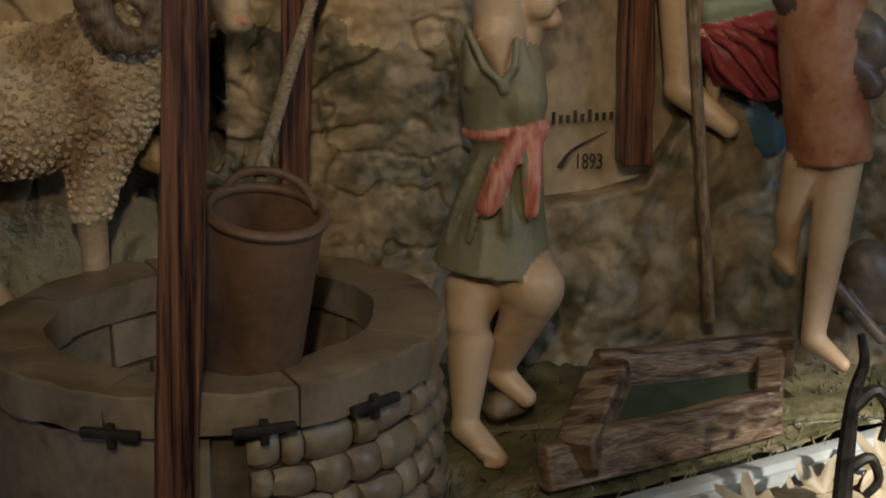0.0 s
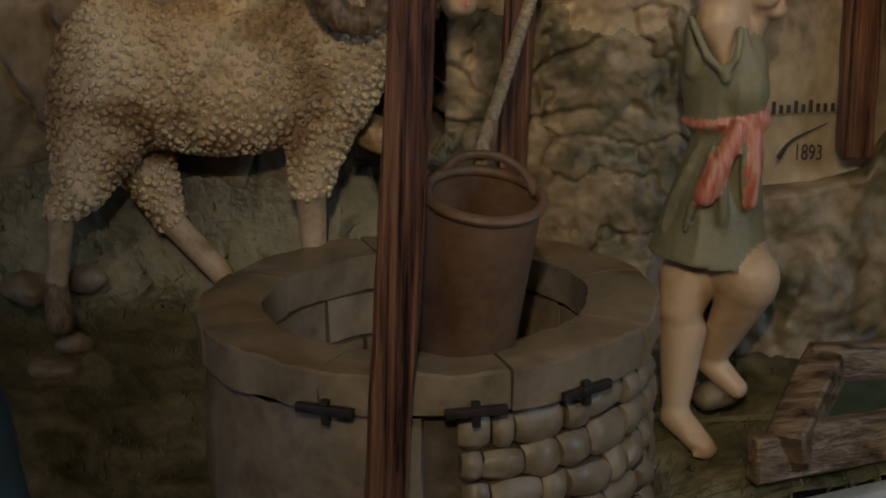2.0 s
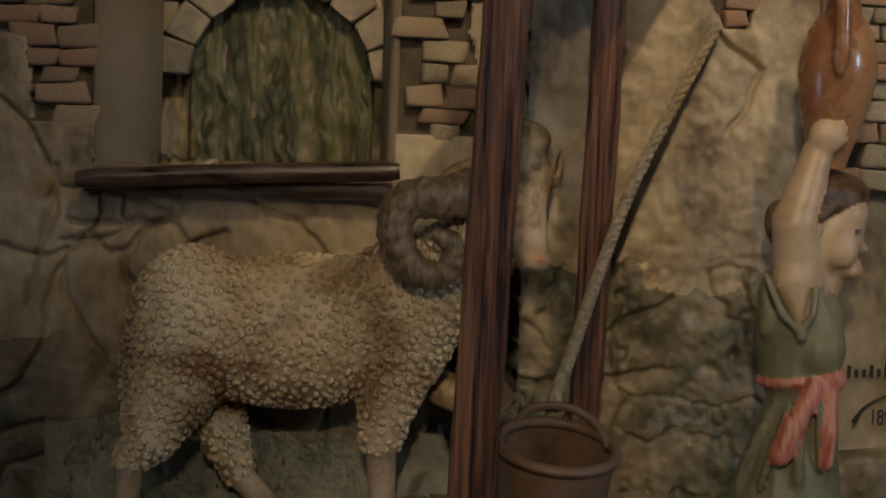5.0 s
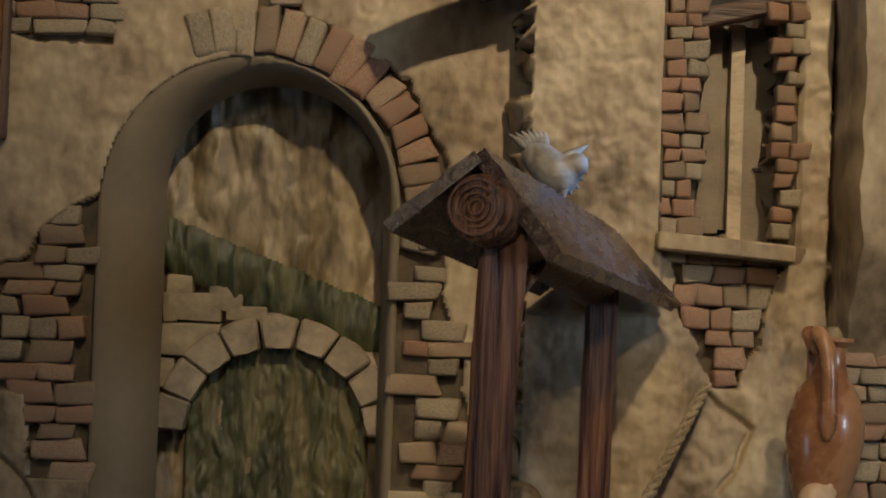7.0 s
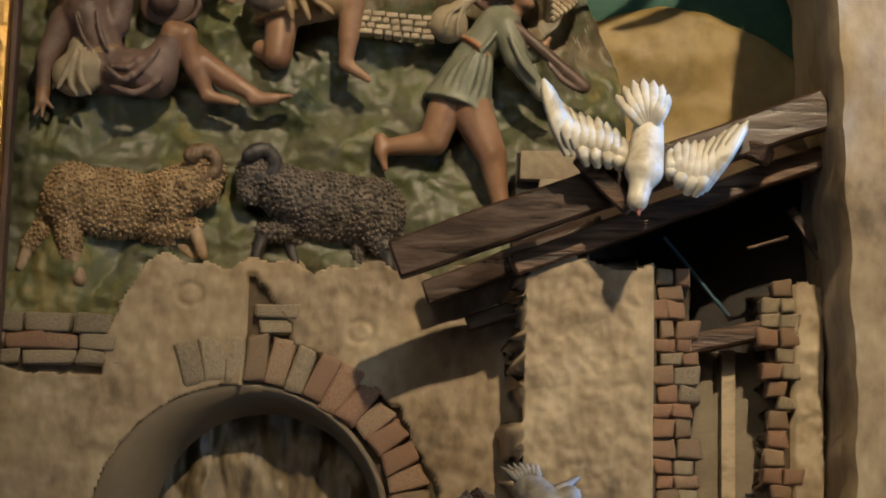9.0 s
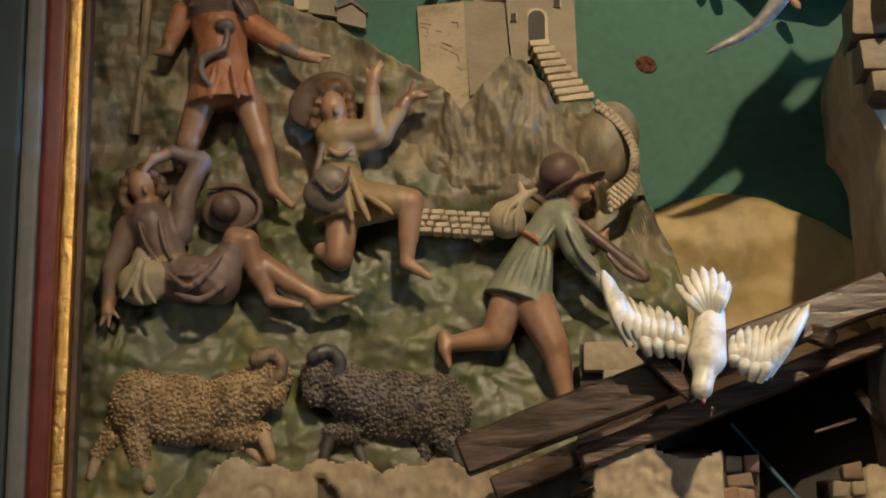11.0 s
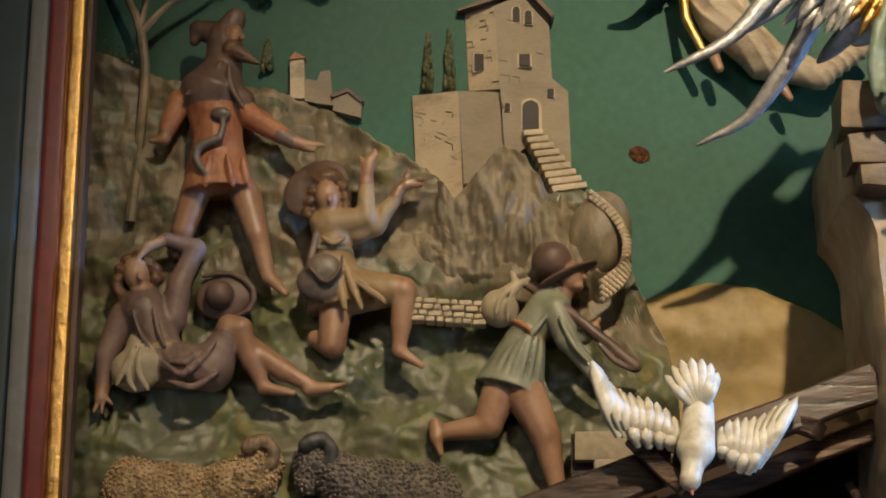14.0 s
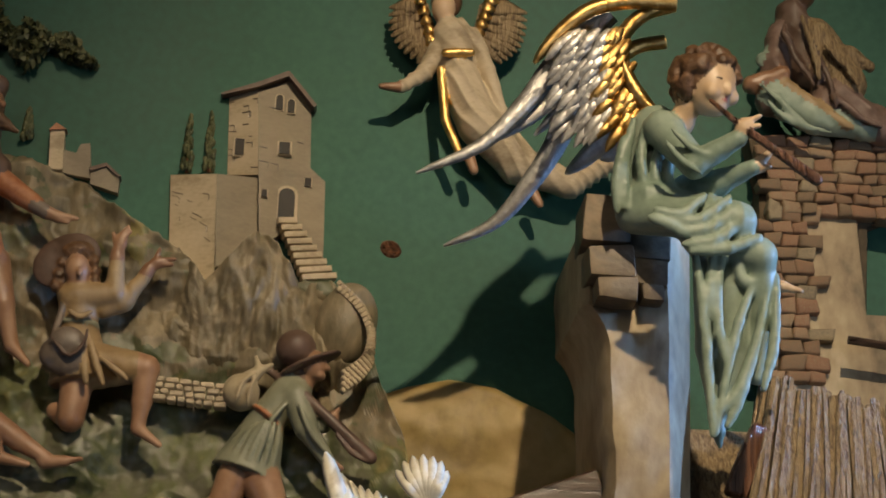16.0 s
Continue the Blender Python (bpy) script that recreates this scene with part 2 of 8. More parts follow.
def add_box(bm, size, m, bevel=0.0, seg=2):
    r = bmesh.ops.create_cube(bm, size=1, matrix=m @ Matrix.Diagonal((*size, 1)))
    if bevel:
        edges = {e for v in r["verts"] for e in v.link_edges}
        bmesh.ops.bevel(bm, geom=list(edges), offset=bevel, segments=seg, affect="EDGES", profile=0.7)
    return bm


def box(size, m, bevel=0.0, seg=2):
    return add_box(bmesh.new(), size, m, bevel, seg)


def rough_up(bm, amount, scale=20.0, shift=0.0):
    """Pushes the vertices about by smooth noise, for hand-carved edges."""
    for v in bm.verts:
        v.co += amount * noise.noise_vector(v.co * scale + Vector((shift, shift * 2, -shift)))
    return bm


def between(a, b):
    """A frame at a whose x axis runs to b, with z as far up as it goes."""
    a, b = Vector(a), Vector(b)
    x = (b - a).normalized()
    y = Vector((0, 0, 1)).cross(x)
    y = y.normalized() if y.length > 1e-4 else Vector((0, 1, 0))
    z = x.cross(y)
    m = Matrix((x, y, z)).transposed().to_4x4()
    m.translation = a
    return m


def beam(a, b, width, height, bevel=0.006, wobble=0.003, cuts=14, seed=0.0):
    """A hewn timber from a to b, uneven along its length."""
    m, length = between(a, b), (Vector(b) - Vector(a)).length
    bm = box((length, width, height), pose(length / 2, 0, 0), bevel, 1)
    longs = [e for e in bm.edges if abs((e.verts[0].co - e.verts[1].co).x) > length * 0.8]
    bmesh.ops.subdivide_edges(bm, edges=longs, cuts=cuts, use_grid_fill=True)
    rough_up(bm, wobble, 11, seed)
    bm.transform(m)
    return bm


def turned(profile, sides=40):
    """A body of revolution about z from (radius, height) pairs."""
    bm = bmesh.new()
    rings = [[bm.verts.new((r * math.cos(2 * math.pi * i / sides), r * math.sin(2 * math.pi * i / sides), z)) for i in range(sides)] for r, z in profile]
    for a, b in zip(rings, rings[1:]):
        for i in range(sides):
            bm.faces.new((a[i], a[(i + 1) % sides], b[(i + 1) % sides], b[i]))
    return bm


def add_tube(bm, points, radii, sides=8):
    """A tapered tube through points, closed at both ends."""
    pts = [Vector(p) for p in points]
    rings = []
    for i, p in enumerate(pts):
        d = (pts[min(i + 1, len(pts) - 1)] - pts[max(i - 1, 0)]).normalized()
        u = d.orthogonal().normalized() if i == 0 else (u - d * u.dot(d)).normalized()
        w = d.cross(u)
        rings.append([bm.verts.new(p + float(radii[i]) * (math.cos(2 * math.pi * k / sides) * u + math.sin(2 * math.pi * k / sides) * w)) for k in range(sides)])
    for a, b in zip(rings, rings[1:]):
        for k in range(sides):
            bm.faces.new((a[k], a[(k + 1) % sides], b[(k + 1) % sides], b[k]))
    bm.faces.new(rings[0][::-1])
    bm.faces.new(rings[-1])
    return bm


def curve_points(points, count):
    """A smooth line (Catmull-Rom) through points."""
    p = [Vector(q) for q in points]
    p = [2 * p[0] - p[1]] + p + [2 * p[-1] - p[-2]]
    out = []
    n = len(p) - 3
    for k in range(count):
        s = min(k / (count - 1) * n, n - 1e-6)
        i, t = int(s), s - int(s)
        a, b, c, d = p[i:i + 4]
        out.append(0.5 * (2 * b + (c - a) * t + (2 * a - 5 * b + 4 * c - d) * t * t + (3 * b - a - 3 * c + d) * t ** 3))
    return out


# ---- carving: smooth unions of rounded limbs, meshed on a grid ----
def limb(a, b, ra, rb, mat, k=0.012):
    return ("limb", np.array(a, np.float32), np.array(b, np.float32), ra, rb, mat, k)


def lump(c, r, mat, turn=(0, 0, 0), k=0.012):
    rot = np.array(Euler([radians(v) for v in turn]).to_matrix(), np.float32)
    return ("lump", np.array(c, np.float32), np.array(r, np.float32), rot, None, mat, k)


def skirt(a, b, ra, rb, mat, k=0.004):
    """A flared tube with flat ends, for hems."""
    return ("skirt", np.array(a, np.float32), np.array(b, np.float32), ra, rb, mat, k)


def carve(name, shapes, step, folds=None, relief=0.0, freq=40.0):
    """One mesh from limbs and lumps; each face takes the paint of the nearest shape. folds(P, paint index array) adds to the distance."""
    lo, hi = np.full(3, 1e9), np.full(3, -1e9)
    for s in shapes:
        if s[0] != "lump":
            r = max(s[3], s[4])
            lo, hi = np.minimum(lo, np.minimum(s[1], s[2]) - r), np.maximum(hi, np.maximum(s[1], s[2]) + r)
        else:
            r = s[2].max()
            lo, hi = np.minimum(lo, s[1] - r), np.maximum(hi, s[1] + r)
    lo, hi = lo - 3 * step, hi + 3 * step
    ax = [np.arange(lo[i], hi[i], step, dtype=np.float32) for i in range(3)]
    shape = tuple(len(a) for a in ax)
    D = np.full(shape, 9.0, np.float32)
    best, who = np.full(shape, 9.0, np.float32), np.zeros(shape, np.int16)
    paints = []
    for s in shapes:
        if s[5] not in paints:
            paints.append(s[5])
        if s[0] != "lump":
            r = max(s[3], s[4])
            a0, a1 = np.minimum(s[1], s[2]) - r, np.maximum(s[1], s[2]) + r
        else:
            a0, a1 = s[1] - s[2].max(), s[1] + s[2].max()
        pad = s[6] * 2 + 4 * step
        sl = tuple(slice(max(0, int((a0[i] - pad - lo[i]) / step)), min(shape[i], int((a1[i] + pad - lo[i]) / step) + 2)) for i in range(3))
        X, Y, Z = np.meshgrid(*[ax[i][sl[i]] for i in range(3)], indexing="ij")
        P = np.stack([X, Y, Z], -1)
        if s[0] == "limb":
            ab = s[2] - s[1]
            t = np.clip(((P - s[1]) @ ab) / max(float(ab @ ab), 1e-9), 0, 1)
            d = np.linalg.norm(P - s[1] - t[..., None] * ab, axis=-1) - (s[3] + (s[4] - s[3]) * t)
        elif s[0] == "skirt":
            ab = s[2] - s[1]
            size = float(np.linalg.norm(ab))
            t = ((P - s[1]) @ ab) / (size * size)
            rad = np.linalg.norm(P - s[1] - t[..., None] * ab, axis=-1)
            d = np.maximum(rad - (s[3] + (s[4] - s[3]) * np.clip(t, 0, 1)), np.maximum(-t, t - 1) * size)
        else:
            q = (P - s[1]) @ s[3]
            k0, k1 = np.linalg.norm(q / s[2], axis=-1), np.linalg.norm(q / (s[2] ** 2), axis=-1)
            d = np.where(k0 < 1e-4, -s[2].min(), k0 * (k0 - 1) / np.maximum(k1, 1e-6))
        old, k = D[sl], s[6] * 0.5
        h = np.clip(0.5 + 0.5 * (old - d) / k, 0, 1)
        D[sl] = old * (1 - h) + d * h - k * h * (1 - h)
        near = d < best[sl]
        best[sl] = np.where(near, d, best[sl])
        who[sl] = np.where(near, paints.index(s[5]), who[sl])
    if folds is not None or relief:
        X, Y, Z = np.meshgrid(*ax, indexing="ij")
        if relief:
            f = freq
            D += relief * (np.sin(f * X + 2.1 * np.sin(0.7 * f * Z)) * np.sin(0.9 * f * Z + 1.7 * np.sin(0.8 * f * Y)) * np.cos(0.8 * f * Y + 1.3 * np.sin(f * X)))
        if folds is not None:
            D += folds(X, Y, Z, who, paints)
    D[0], D[-1], D[:, 0], D[:, -1], D[:, :, 0], D[:, :, -1] = 1, 1, 1, 1, 1, 1
    S = D < 0
    cells = tuple(n - 1 for n in shape)
    total, count = np.zeros((*cells, 3), np.float32), np.zeros(cells, np.float32)
    for axis in range(3):
        a = [slice(None)] * 3
        b = [slice(None)] * 3
        a[axis], b[axis] = slice(0, -1), slice(1, None)
        da, db = D[tuple(a)], D[tuple(b)]
        cross = (da < 0) != (db < 0)
        t = np.where(cross, da / np.where(cross, da - db, 1), 0)
        others = [i for i in range(3) if i != axis]
        for u in (0, 1):
            for v in (0, 1):
                sl = [slice(None)] * 3
                sl[others[0]], sl[others[1]] = slice(u, u + cells[others[0]]), slice(v, v + cells[others[1]])
                c, tt = cross[tuple(sl)], t[tuple(sl)]
                count += c
                total[..., axis] += tt * c
                total[..., others[0]] += u * c
                total[..., others[1]] += v * c
    used = count > 0
    ids = np.full(cells, -1, np.int64)
    where = np.argwhere(used)
    ids[used] = np.arange(len(where))
    verts = lo + (where + total[used] / count[used][:, None]) * step
    faces, paint = [], []
    for axis in range(3):
        a = [slice(1, -1)] * 3
        b = [slice(1, -1)] * 3
        a[axis], b[axis] = slice(0, -1), slice(1, None)
        sa, sb = S[tuple(a)], S[tuple(b)]
        o1, o2 = [(1, 2), (2, 0), (0, 1)][axis]
        pos = np.argwhere(sa != sb)
        inside = sa[sa != sb]
        full = pos.copy()
        full[:, o1] += 1
        full[:, o2] += 1
        quad = []
        for u, v in ((1, 1), (0, 1), (0, 0), (1, 0)):
            c = full.copy()
            c[:, o1] -= u
            c[:, o2] -= v
            quad.append(ids[c[:, 0], c[:, 1], c[:, 2]])
        q = np.stack(quad, 1)
        q[~inside] = q[~inside][:, ::-1]
        faces.append(q)
        paint.append(who[full[:, 0], full[:, 1], full[:, 2]])
    faces, paint = np.concatenate(faces), np.concatenate(paint)
    return verts, faces, paint, paints


def statue(name, shapes, step, label, category, group="", extra=None, **more):
    v, f, p, paints = carve(name, shapes, step, **more)
    for ev, ef, mat in (extra(v, f, p, paints) if extra is not None else ()):
        if mat not in paints:
            paints.append(mat)
        f = [*f, *(np.asarray(ef) + len(v))]
        p = np.r_[p, np.full(len(ef), paints.index(mat))]
        v = np.r_[v, ev]
    me = mesh_of(name, v, f, [M[x] for x in paints], p)
    return tagged(new(name, me), label, category, group)


def sheet(name, xs, zs, height, material, parent=None, hole=None, smooth=True):
    """A carved relief sheet over x and z; height(x, z) gives its y, hole(x, z) leaves openings."""
    nx, nz = len(xs), len(zs)
    verts = [(x, height(x, z), z) for z in zs for x in xs]
    faces = []
    for j in range(nz - 1):
        for i in range(nx - 1):
            if hole is None or not hole((xs[i] + xs[i + 1]) / 2, (zs[j] + zs[j + 1]) / 2):
                faces.append((j * nx + i, j * nx + i + 1, (j + 1) * nx + i + 1, (j + 1) * nx + i))
    me = mesh_of(name, verts, faces, [M[material]], smooth=smooth)
    me.validate()
    return under(new(name, me), parent)


def fbm(x, y, z, octaves=4):
    return noise.fractal(Vector((x, y, z)), 1.0, 2.0, octaves)


# ---- the setting: sky panel, frame, hall, ground ----
def setting(ob, label):
    return tagged(ob, label, kind="structure")


setting(part("backdrop", box((4.2, 0.05, 3.6), pose(1.1, 0.055, 2.2)), "sky", None), "green painted sky panel behind the relief")

# hall round the viewer, dim
for name, size, at in (("wall_back", (14, 0.2, 7), (0, 0.5, 3.5)), ("wall_south", (14, 0.2, 7), (0, -7, 3.5)), ("wall_west", (0.2, 8, 7), (-6, -3, 3.5)), ("wall_east", (0.2, 8, 7), (7, -3, 3.5))):
    setting(part(name, box(size, pose(*at)), "hallwall"), "plain plastered church wall in shade")
setting(part("floor", box((14, 8, 0.1), pose(0, -3, -0.05)), "hallwall"), "stone church floor in shade")
setting(part("ceiling", box((14, 8, 0.1), pose(0, -3, 7.05)), "hallwall"), "plain church ceiling in shade")

# shrine frame at its left edge: blue, dark green, grey, red and gilded mouldings
shrine = thing("shrine_frame", "painted wooden shrine frame with grey, red and gilded mouldings", "frame")
for name, x, y, w, d, mat in (("gilded_moulding", -0.765, -0.150, 0.024, 0.034, "gold"), ("inner_moulding", -0.748, -0.125, 0.012, 0.04, "brownhood"),
                              ("red_moulding", -0.793, -0.165, 0.034, 0.05, "redpaint"), ("grey_moulding", -0.826, -0.175, 0.032, 0.05, "greypaint"),
                              ("green_panel", -0.880, -0.185, 0.074, 0.05, "bluegreen"), ("blue_moulding", -0.935, -0.195, 0.034, 0.06, "bluepaint"),
                              ("side_panel", -1.03, -0.15, 0.15, 0.05, "hallwall")):
    part(name, box((w, d, 2.2), pose(x + 0.012, y, 2.95), 0.0095, 4), mat, shrine)


def ground_z(x, y):
    return 0.476 + 0.31 * (min(y, 0.05) + 0.55) + 14 * max(0.0, min(y, -0.08) + 0.24) ** 2


def ground():
    """The mossy ground of the stage, sloping to the front, with an oblique edge on both sides."""
    us, vs = np.linspace(0, 1, 150), np.linspace(0, 1, 90)
    verts, faces = [], []
    for v in vs:
        y = 0.02 - 1.07 * v
        left = -0.64 - (y + 0.14) * 0.305
        right = 1.155 + (y + 0.47) * 3.06 if y < -0.47 else 1.5
        right = max(right, 0.15)
        for u in us:
            x = left + (right - left) * u
            z = ground_z(x, y) + 0.016 * fbm(x * 9, y * 9, 0.3) + 0.006 * fbm(x * 42, y * 42, 3.0)
            verts.append((x, y, z))
    n = len(us)
    for j in range(len(vs) - 1):
        for i in range(n - 1):
            faces.append((j * n + i, (j + 1) * n + i, (j + 1) * n + i + 1, j * n + i + 1))
    return setting(new("ground", mesh_of("ground", verts, faces, [M["ground"]])), "dark mossy carved ground sloping to the front")


ground()

# plinth edges under the stage
plinth = thing("plinth_edge", "blue and grey painted plinth along the stage front", "plinth")
for name, a, b in (("right_edge", (0.15, -0.83, 0.372), (1.6, -0.335, 0.515)), ("left_edge", (-0.69, 0.02, 0.60), (-0.36, -1.06, 0.285))):
    m, length = between(a, b), (Vector(b) - Vector(a)).length
    wide = 0.034 if name == "right_edge" else 0.06
    part(name, box((length, wide, 0.05), m @ pose(length / 2, -(wide / 2 - 0.002), 0.005), 0.006), "palepaint" if name == "right_edge" else "bluepaint", plinth)
    part(name + "_lip", box((length, 0.012, 0.042), m @ pose(length / 2, -(wide + 0.004), -0.004), 0.004), "palepaint", plinth)

# ---- landscape relief behind the ruin ----
def relief(name, x0, x1, nx, low, top, nz, height, material, parent=None):
    """A carved relief from the line low(x) up to the outline top(x), its upper edge rolled back to the panel."""
    verts, faces = [], []
    xs = np.linspace(x0, x1, nx)
    for x in xs:
        a, b = low(x), top(x)
        for j in range(nz + 1):
            z = a + (b - a) * j / nz
            y = height(x, z)
            edge = min(1.0, (b - z) / 0.012, (x - x0) / 0.008 + 0.001, (x1 - x) / 0.008 + 0.001)
            verts.append((x, 0.034 + (y - 0.034) * math.sqrt(max(0.0, edge)), z))
    n = nz + 1
    for i in range(nx - 1):
        for j in range(nz):
            faces.append((i * n + j, (i + 1) * n + j, (i + 1) * n + j + 1, i * n + j + 1))
    return under(new(name, mesh_of(name, verts, faces, [M[material]])), parent)


def along(x, *pts):
    """A line through (x, z) pairs."""
    return float(np.interp(x, [p[0] for p in pts], [p[1] for p in pts]))


def rolling(x, z):
    """Rounded rock shoulders with moss between them."""
    cell = noise.voronoi(Vector((x * 9 + 0.5 * fbm(x * 6, z * 6, 1), 0.0, z * 11 + 0.4 * fbm(x * 7, z * 7, 8))))[0]
    ledge = abs(fbm(x * 5 + 0.5 * fbm(x * 4, z * 4, 5), z * 7, 6))
    strokes = fbm(x * 26, z * 9, 9) if z > 2.62 else fbm(x * 20, z * 20, 9)
    return 0.040 * cell[0] + 0.030 * ledge + 0.007 * strokes - 0.018 * fbm(x * 4, z * 5, 2) - 0.010


def hill_top(x):
    z = along(x, (-0.822, 3.186), (-0.757, 3.158), (-0.617, 3.096), (-0.439, 3.084), (-0.313, 3.040), (-0.229, 2.974), (-0.177, 2.943), (-0.125, 2.914), (-0.088, 2.865), (-0.043, 2.914), (0.003, 2.963),
              (0.039, 2.941), (0.080, 2.871), (0.141, 2.878), (0.191, 2.828), (0.217, 2.748), (0.242, 2.680), (0.283, 2.598), (0.296, 2.501), (0.314, 2.381))
    return z + 0.006 * fbm(x * 26, 0, 1) + 0.004 * fbm(x * 70, 0, 4)


def hillside(x, z):
    ledge = 0.045 * (1 - min(1, max(0, (z - 2.2) / 0.5)))
    return -0.040 - ledge + rolling(x, z)


HILL = setting(relief("hillside", -0.76, 0.305, 250, lambda x: 1.98, hill_top, 260, hillside, "meadow"), "mossy green carved hillside of rounded rocks")


HILL.data.materials.append(M["cliff"])
for f in HILL.data.polygons:
    c = f.center
    if c.z > 2.70 - 0.25 * max(0.0, c.x + 0.2) + 0.06 * fbm(c.x * 8, c.z * 8, 21) and fbm(c.x * 16, c.z * 16, 3) > -0.25:
        f.material_index = 1
CRAG_L, CRAG_R = -0.183, 0.226
setting(relief("crag", CRAG_L, CRAG_R, 120, lambda x: along(x, (-0.168, 2.727), (-0.041, 2.685), (0.220, 2.654)) + 0.012 * math.sin(x * 29), lambda x: hill_top(x) - 0.004, 90,
               lambda x, z: -0.036 + 0.07 * max(0.0, 1 - (z - 2.64) / 0.07) + 0.06 * max(0.0, 1 - (x - CRAG_L) / 0.09) + 0.05 * max(0.0, 1 - (CRAG_R - x) / 0.05) - 0.026 * fbm(x * 8, z * 4, 2) - 0.024 * abs(fbm(x * 24, z * 7, 7)) - 0.006 * fbm(x * 60, z * 30, 3), "cliff"), "brown carved cliff below the castle")
setting(relief("far_hill", 0.22, 0.80, 70, lambda x: 2.05, lambda x: along(x, (0.204, 2.659), (0.283, 2.692), (0.364, 2.710), (0.446, 2.699), (0.550, 2.652), (0.653, 2.580)), 50,
               lambda x, z: 0.012 - 0.012 * fbm(x * 6, z * 9, 4) - 0.004 * fbm(x * 22, z * 30, 8), "hill"), "smooth ochre hill in the distance")


# ---- the arch wall of the ruin ----
AX, AZ, AR = -0.330, 1.760, 0.236
IX, IZ, IR = -0.292, 1.780, 0.182
SILL = 1.236
FACE = -0.12


def in_arch(x, z, cx=AX, cz=AZ, r=AR):
    return SILL < z < cz and abs(x - cx) < r or z >= cz and math.hypot(x - cx, z - cz) < r


def wall_top(x):
    base = 2.09 if x < -0.56 else 2.09 + min(1, (x + 0.56) / 0.06) * 0.115
    return base - 0.012 * max(0, x + 0.3) + 0.008 * math.sin(x * 37) + 0.006 * math.sin(x * 91)


def crack(x, z, *lines):
    """1 on a crack line, 0 away from it."""
    best = 9.0
    x, z = x + 0.006 * noise.noise(Vector((x * 30, 0.0, z * 30))), z + 0.006 * noise.noise(Vector((x * 30, 5.0, z * 30)))
    for pts in lines:
        for (ax, az), (bx, bz) in zip(pts, pts[1:]):
            dx, dz = bx - ax, bz - az
            t = max(0, min(1, ((x - ax) * dx + (z - az) * dz) / (dx * dx + dz * dz)))
            best = min(best, math.hypot(x - ax - t * dx, z - az - t * dz))
    return max(0.0, 1 - best / 0.0075)


def bare(x, z):
    """Where the plaster has fallen and brick shows."""
    w = 0.022 * fbm(x * 9, z * 9, 11)
    if x < AX:
        if 1.30 < z < along(x, (-0.80, 1.62), (-0.70, 1.66), (-0.62, 1.74), (-0.57, 1.78)) + w and (z > 1.44 + w or x > -0.68 + w):
            return True
        return z > 2.015 + w and x < -0.565
    d = math.hypot(x - AX, z - AZ)
    if z > AZ - 0.02 and d < AR + 0.085 + w:
        return True
    if 1.30 < z < AZ + 0.02 and x < along(z, (1.3, 0.06), (1.5, 0.035), (1.62, -0.005), (1.75, -0.01)) + w:
        return True
    return abs(x + 0.325) < along(z, (1.99, 0.09), (2.10, 0.07), (2.19, 0.02)) + w and z > AZ + AR and z < 2.185


ARCH_CRACKS = (((-0.730, 1.338), (-0.673, 1.285), (-0.634, 1.194), (-0.667, 1.082), (-0.674, 0.999)), ((-0.634, 1.194), (-0.523, 1.189), (-0.448, 1.154), (-0.419, 1.104), (-0.355, 1.130)), ((-0.523, 1.198), (-0.526, 1.152)), ((-0.626, 1.107), (-0.539, 1.114), (-0.503, 1.143), (-0.448, 1.145)),
               ((-0.633, 1.229), (-0.634, 1.146), (-0.673, 1.061)), ((-0.523, 1.194), (-0.519, 1.138)), ((-0.616, 1.137), (-0.524, 1.138), (-0.441, 1.144)), ((-0.441, 1.144), (-0.414, 1.103), (-0.353, 1.127)))


def face_y(x, z):
    b = FACE - 0.006 * fbm(x * 8, z * 8, 2) - 0.002 * fbm(x * 30, z * 30, 6)
    if z < 1.2:
        cell = noise.voronoi(Vector((x * 4.3 + 0.5 * fbm(x * 3, z * 3, 1), 0.0, z * 5.6 + 0.4 * fbm(x * 4, z * 4, 6))))[0]
        low = min(1.0, (1.2 - z) / 0.03)
        b += low * (0.016 * max(0.0, 1 - (cell[1] - cell[0]) / 0.07) - 0.012 * (0.6 - cell[0]))
    b += 0.014 * crack(x, z, *ARCH_CRACKS) if z < 1.4 else 0.0
    for kx, kz in ((-0.425, 2.150), (-0.142, 2.095)):
        d = math.hypot((x - kx) / 1.15, z - kz)
        b += 0.004 * math.exp(-((d - 0.018) / 0.004) ** 2)
    return b + 0.020 if bare(x, z) else b


arch_wall = setting(sheet("wall_arch", np.linspace(-0.79, 0.16, 230), np.linspace(0.55, 2.24, 400), face_y, "plaster",
                          hole=lambda x, z: in_arch(x, z, r=AR + 0.008) or z > wall_top(x)), "crumbling plastered wall with bare brick and an arch")
md = arch_wall.modifiers.new("thickness", "SOLIDIFY")
md.thickness, md.offset = 0.09, -1


def mortar_where(ob, test):
    """Mortar between the bricks where the plaster has fallen."""
    ob.data.materials.append(M["mortar"])
    for f in ob.data.polygons:
        c = f.center
        if test(c.x, c.z):
            f.material_index = 1


def mossy_below(ob, level):
    """Bare mossy rock at the foot of a wall, with a ragged upper edge."""
    ob.data.materials.append(M["rock"])
    for f in ob.data.polygons:
        c = f.center
        if c.z < level + 0.07 * fbm(c.x * 7, c.z * 7, 41):
            f.material_index = 2


mortar_where(arch_wall, bare)
mossy_below(arch_wall, 0.93)


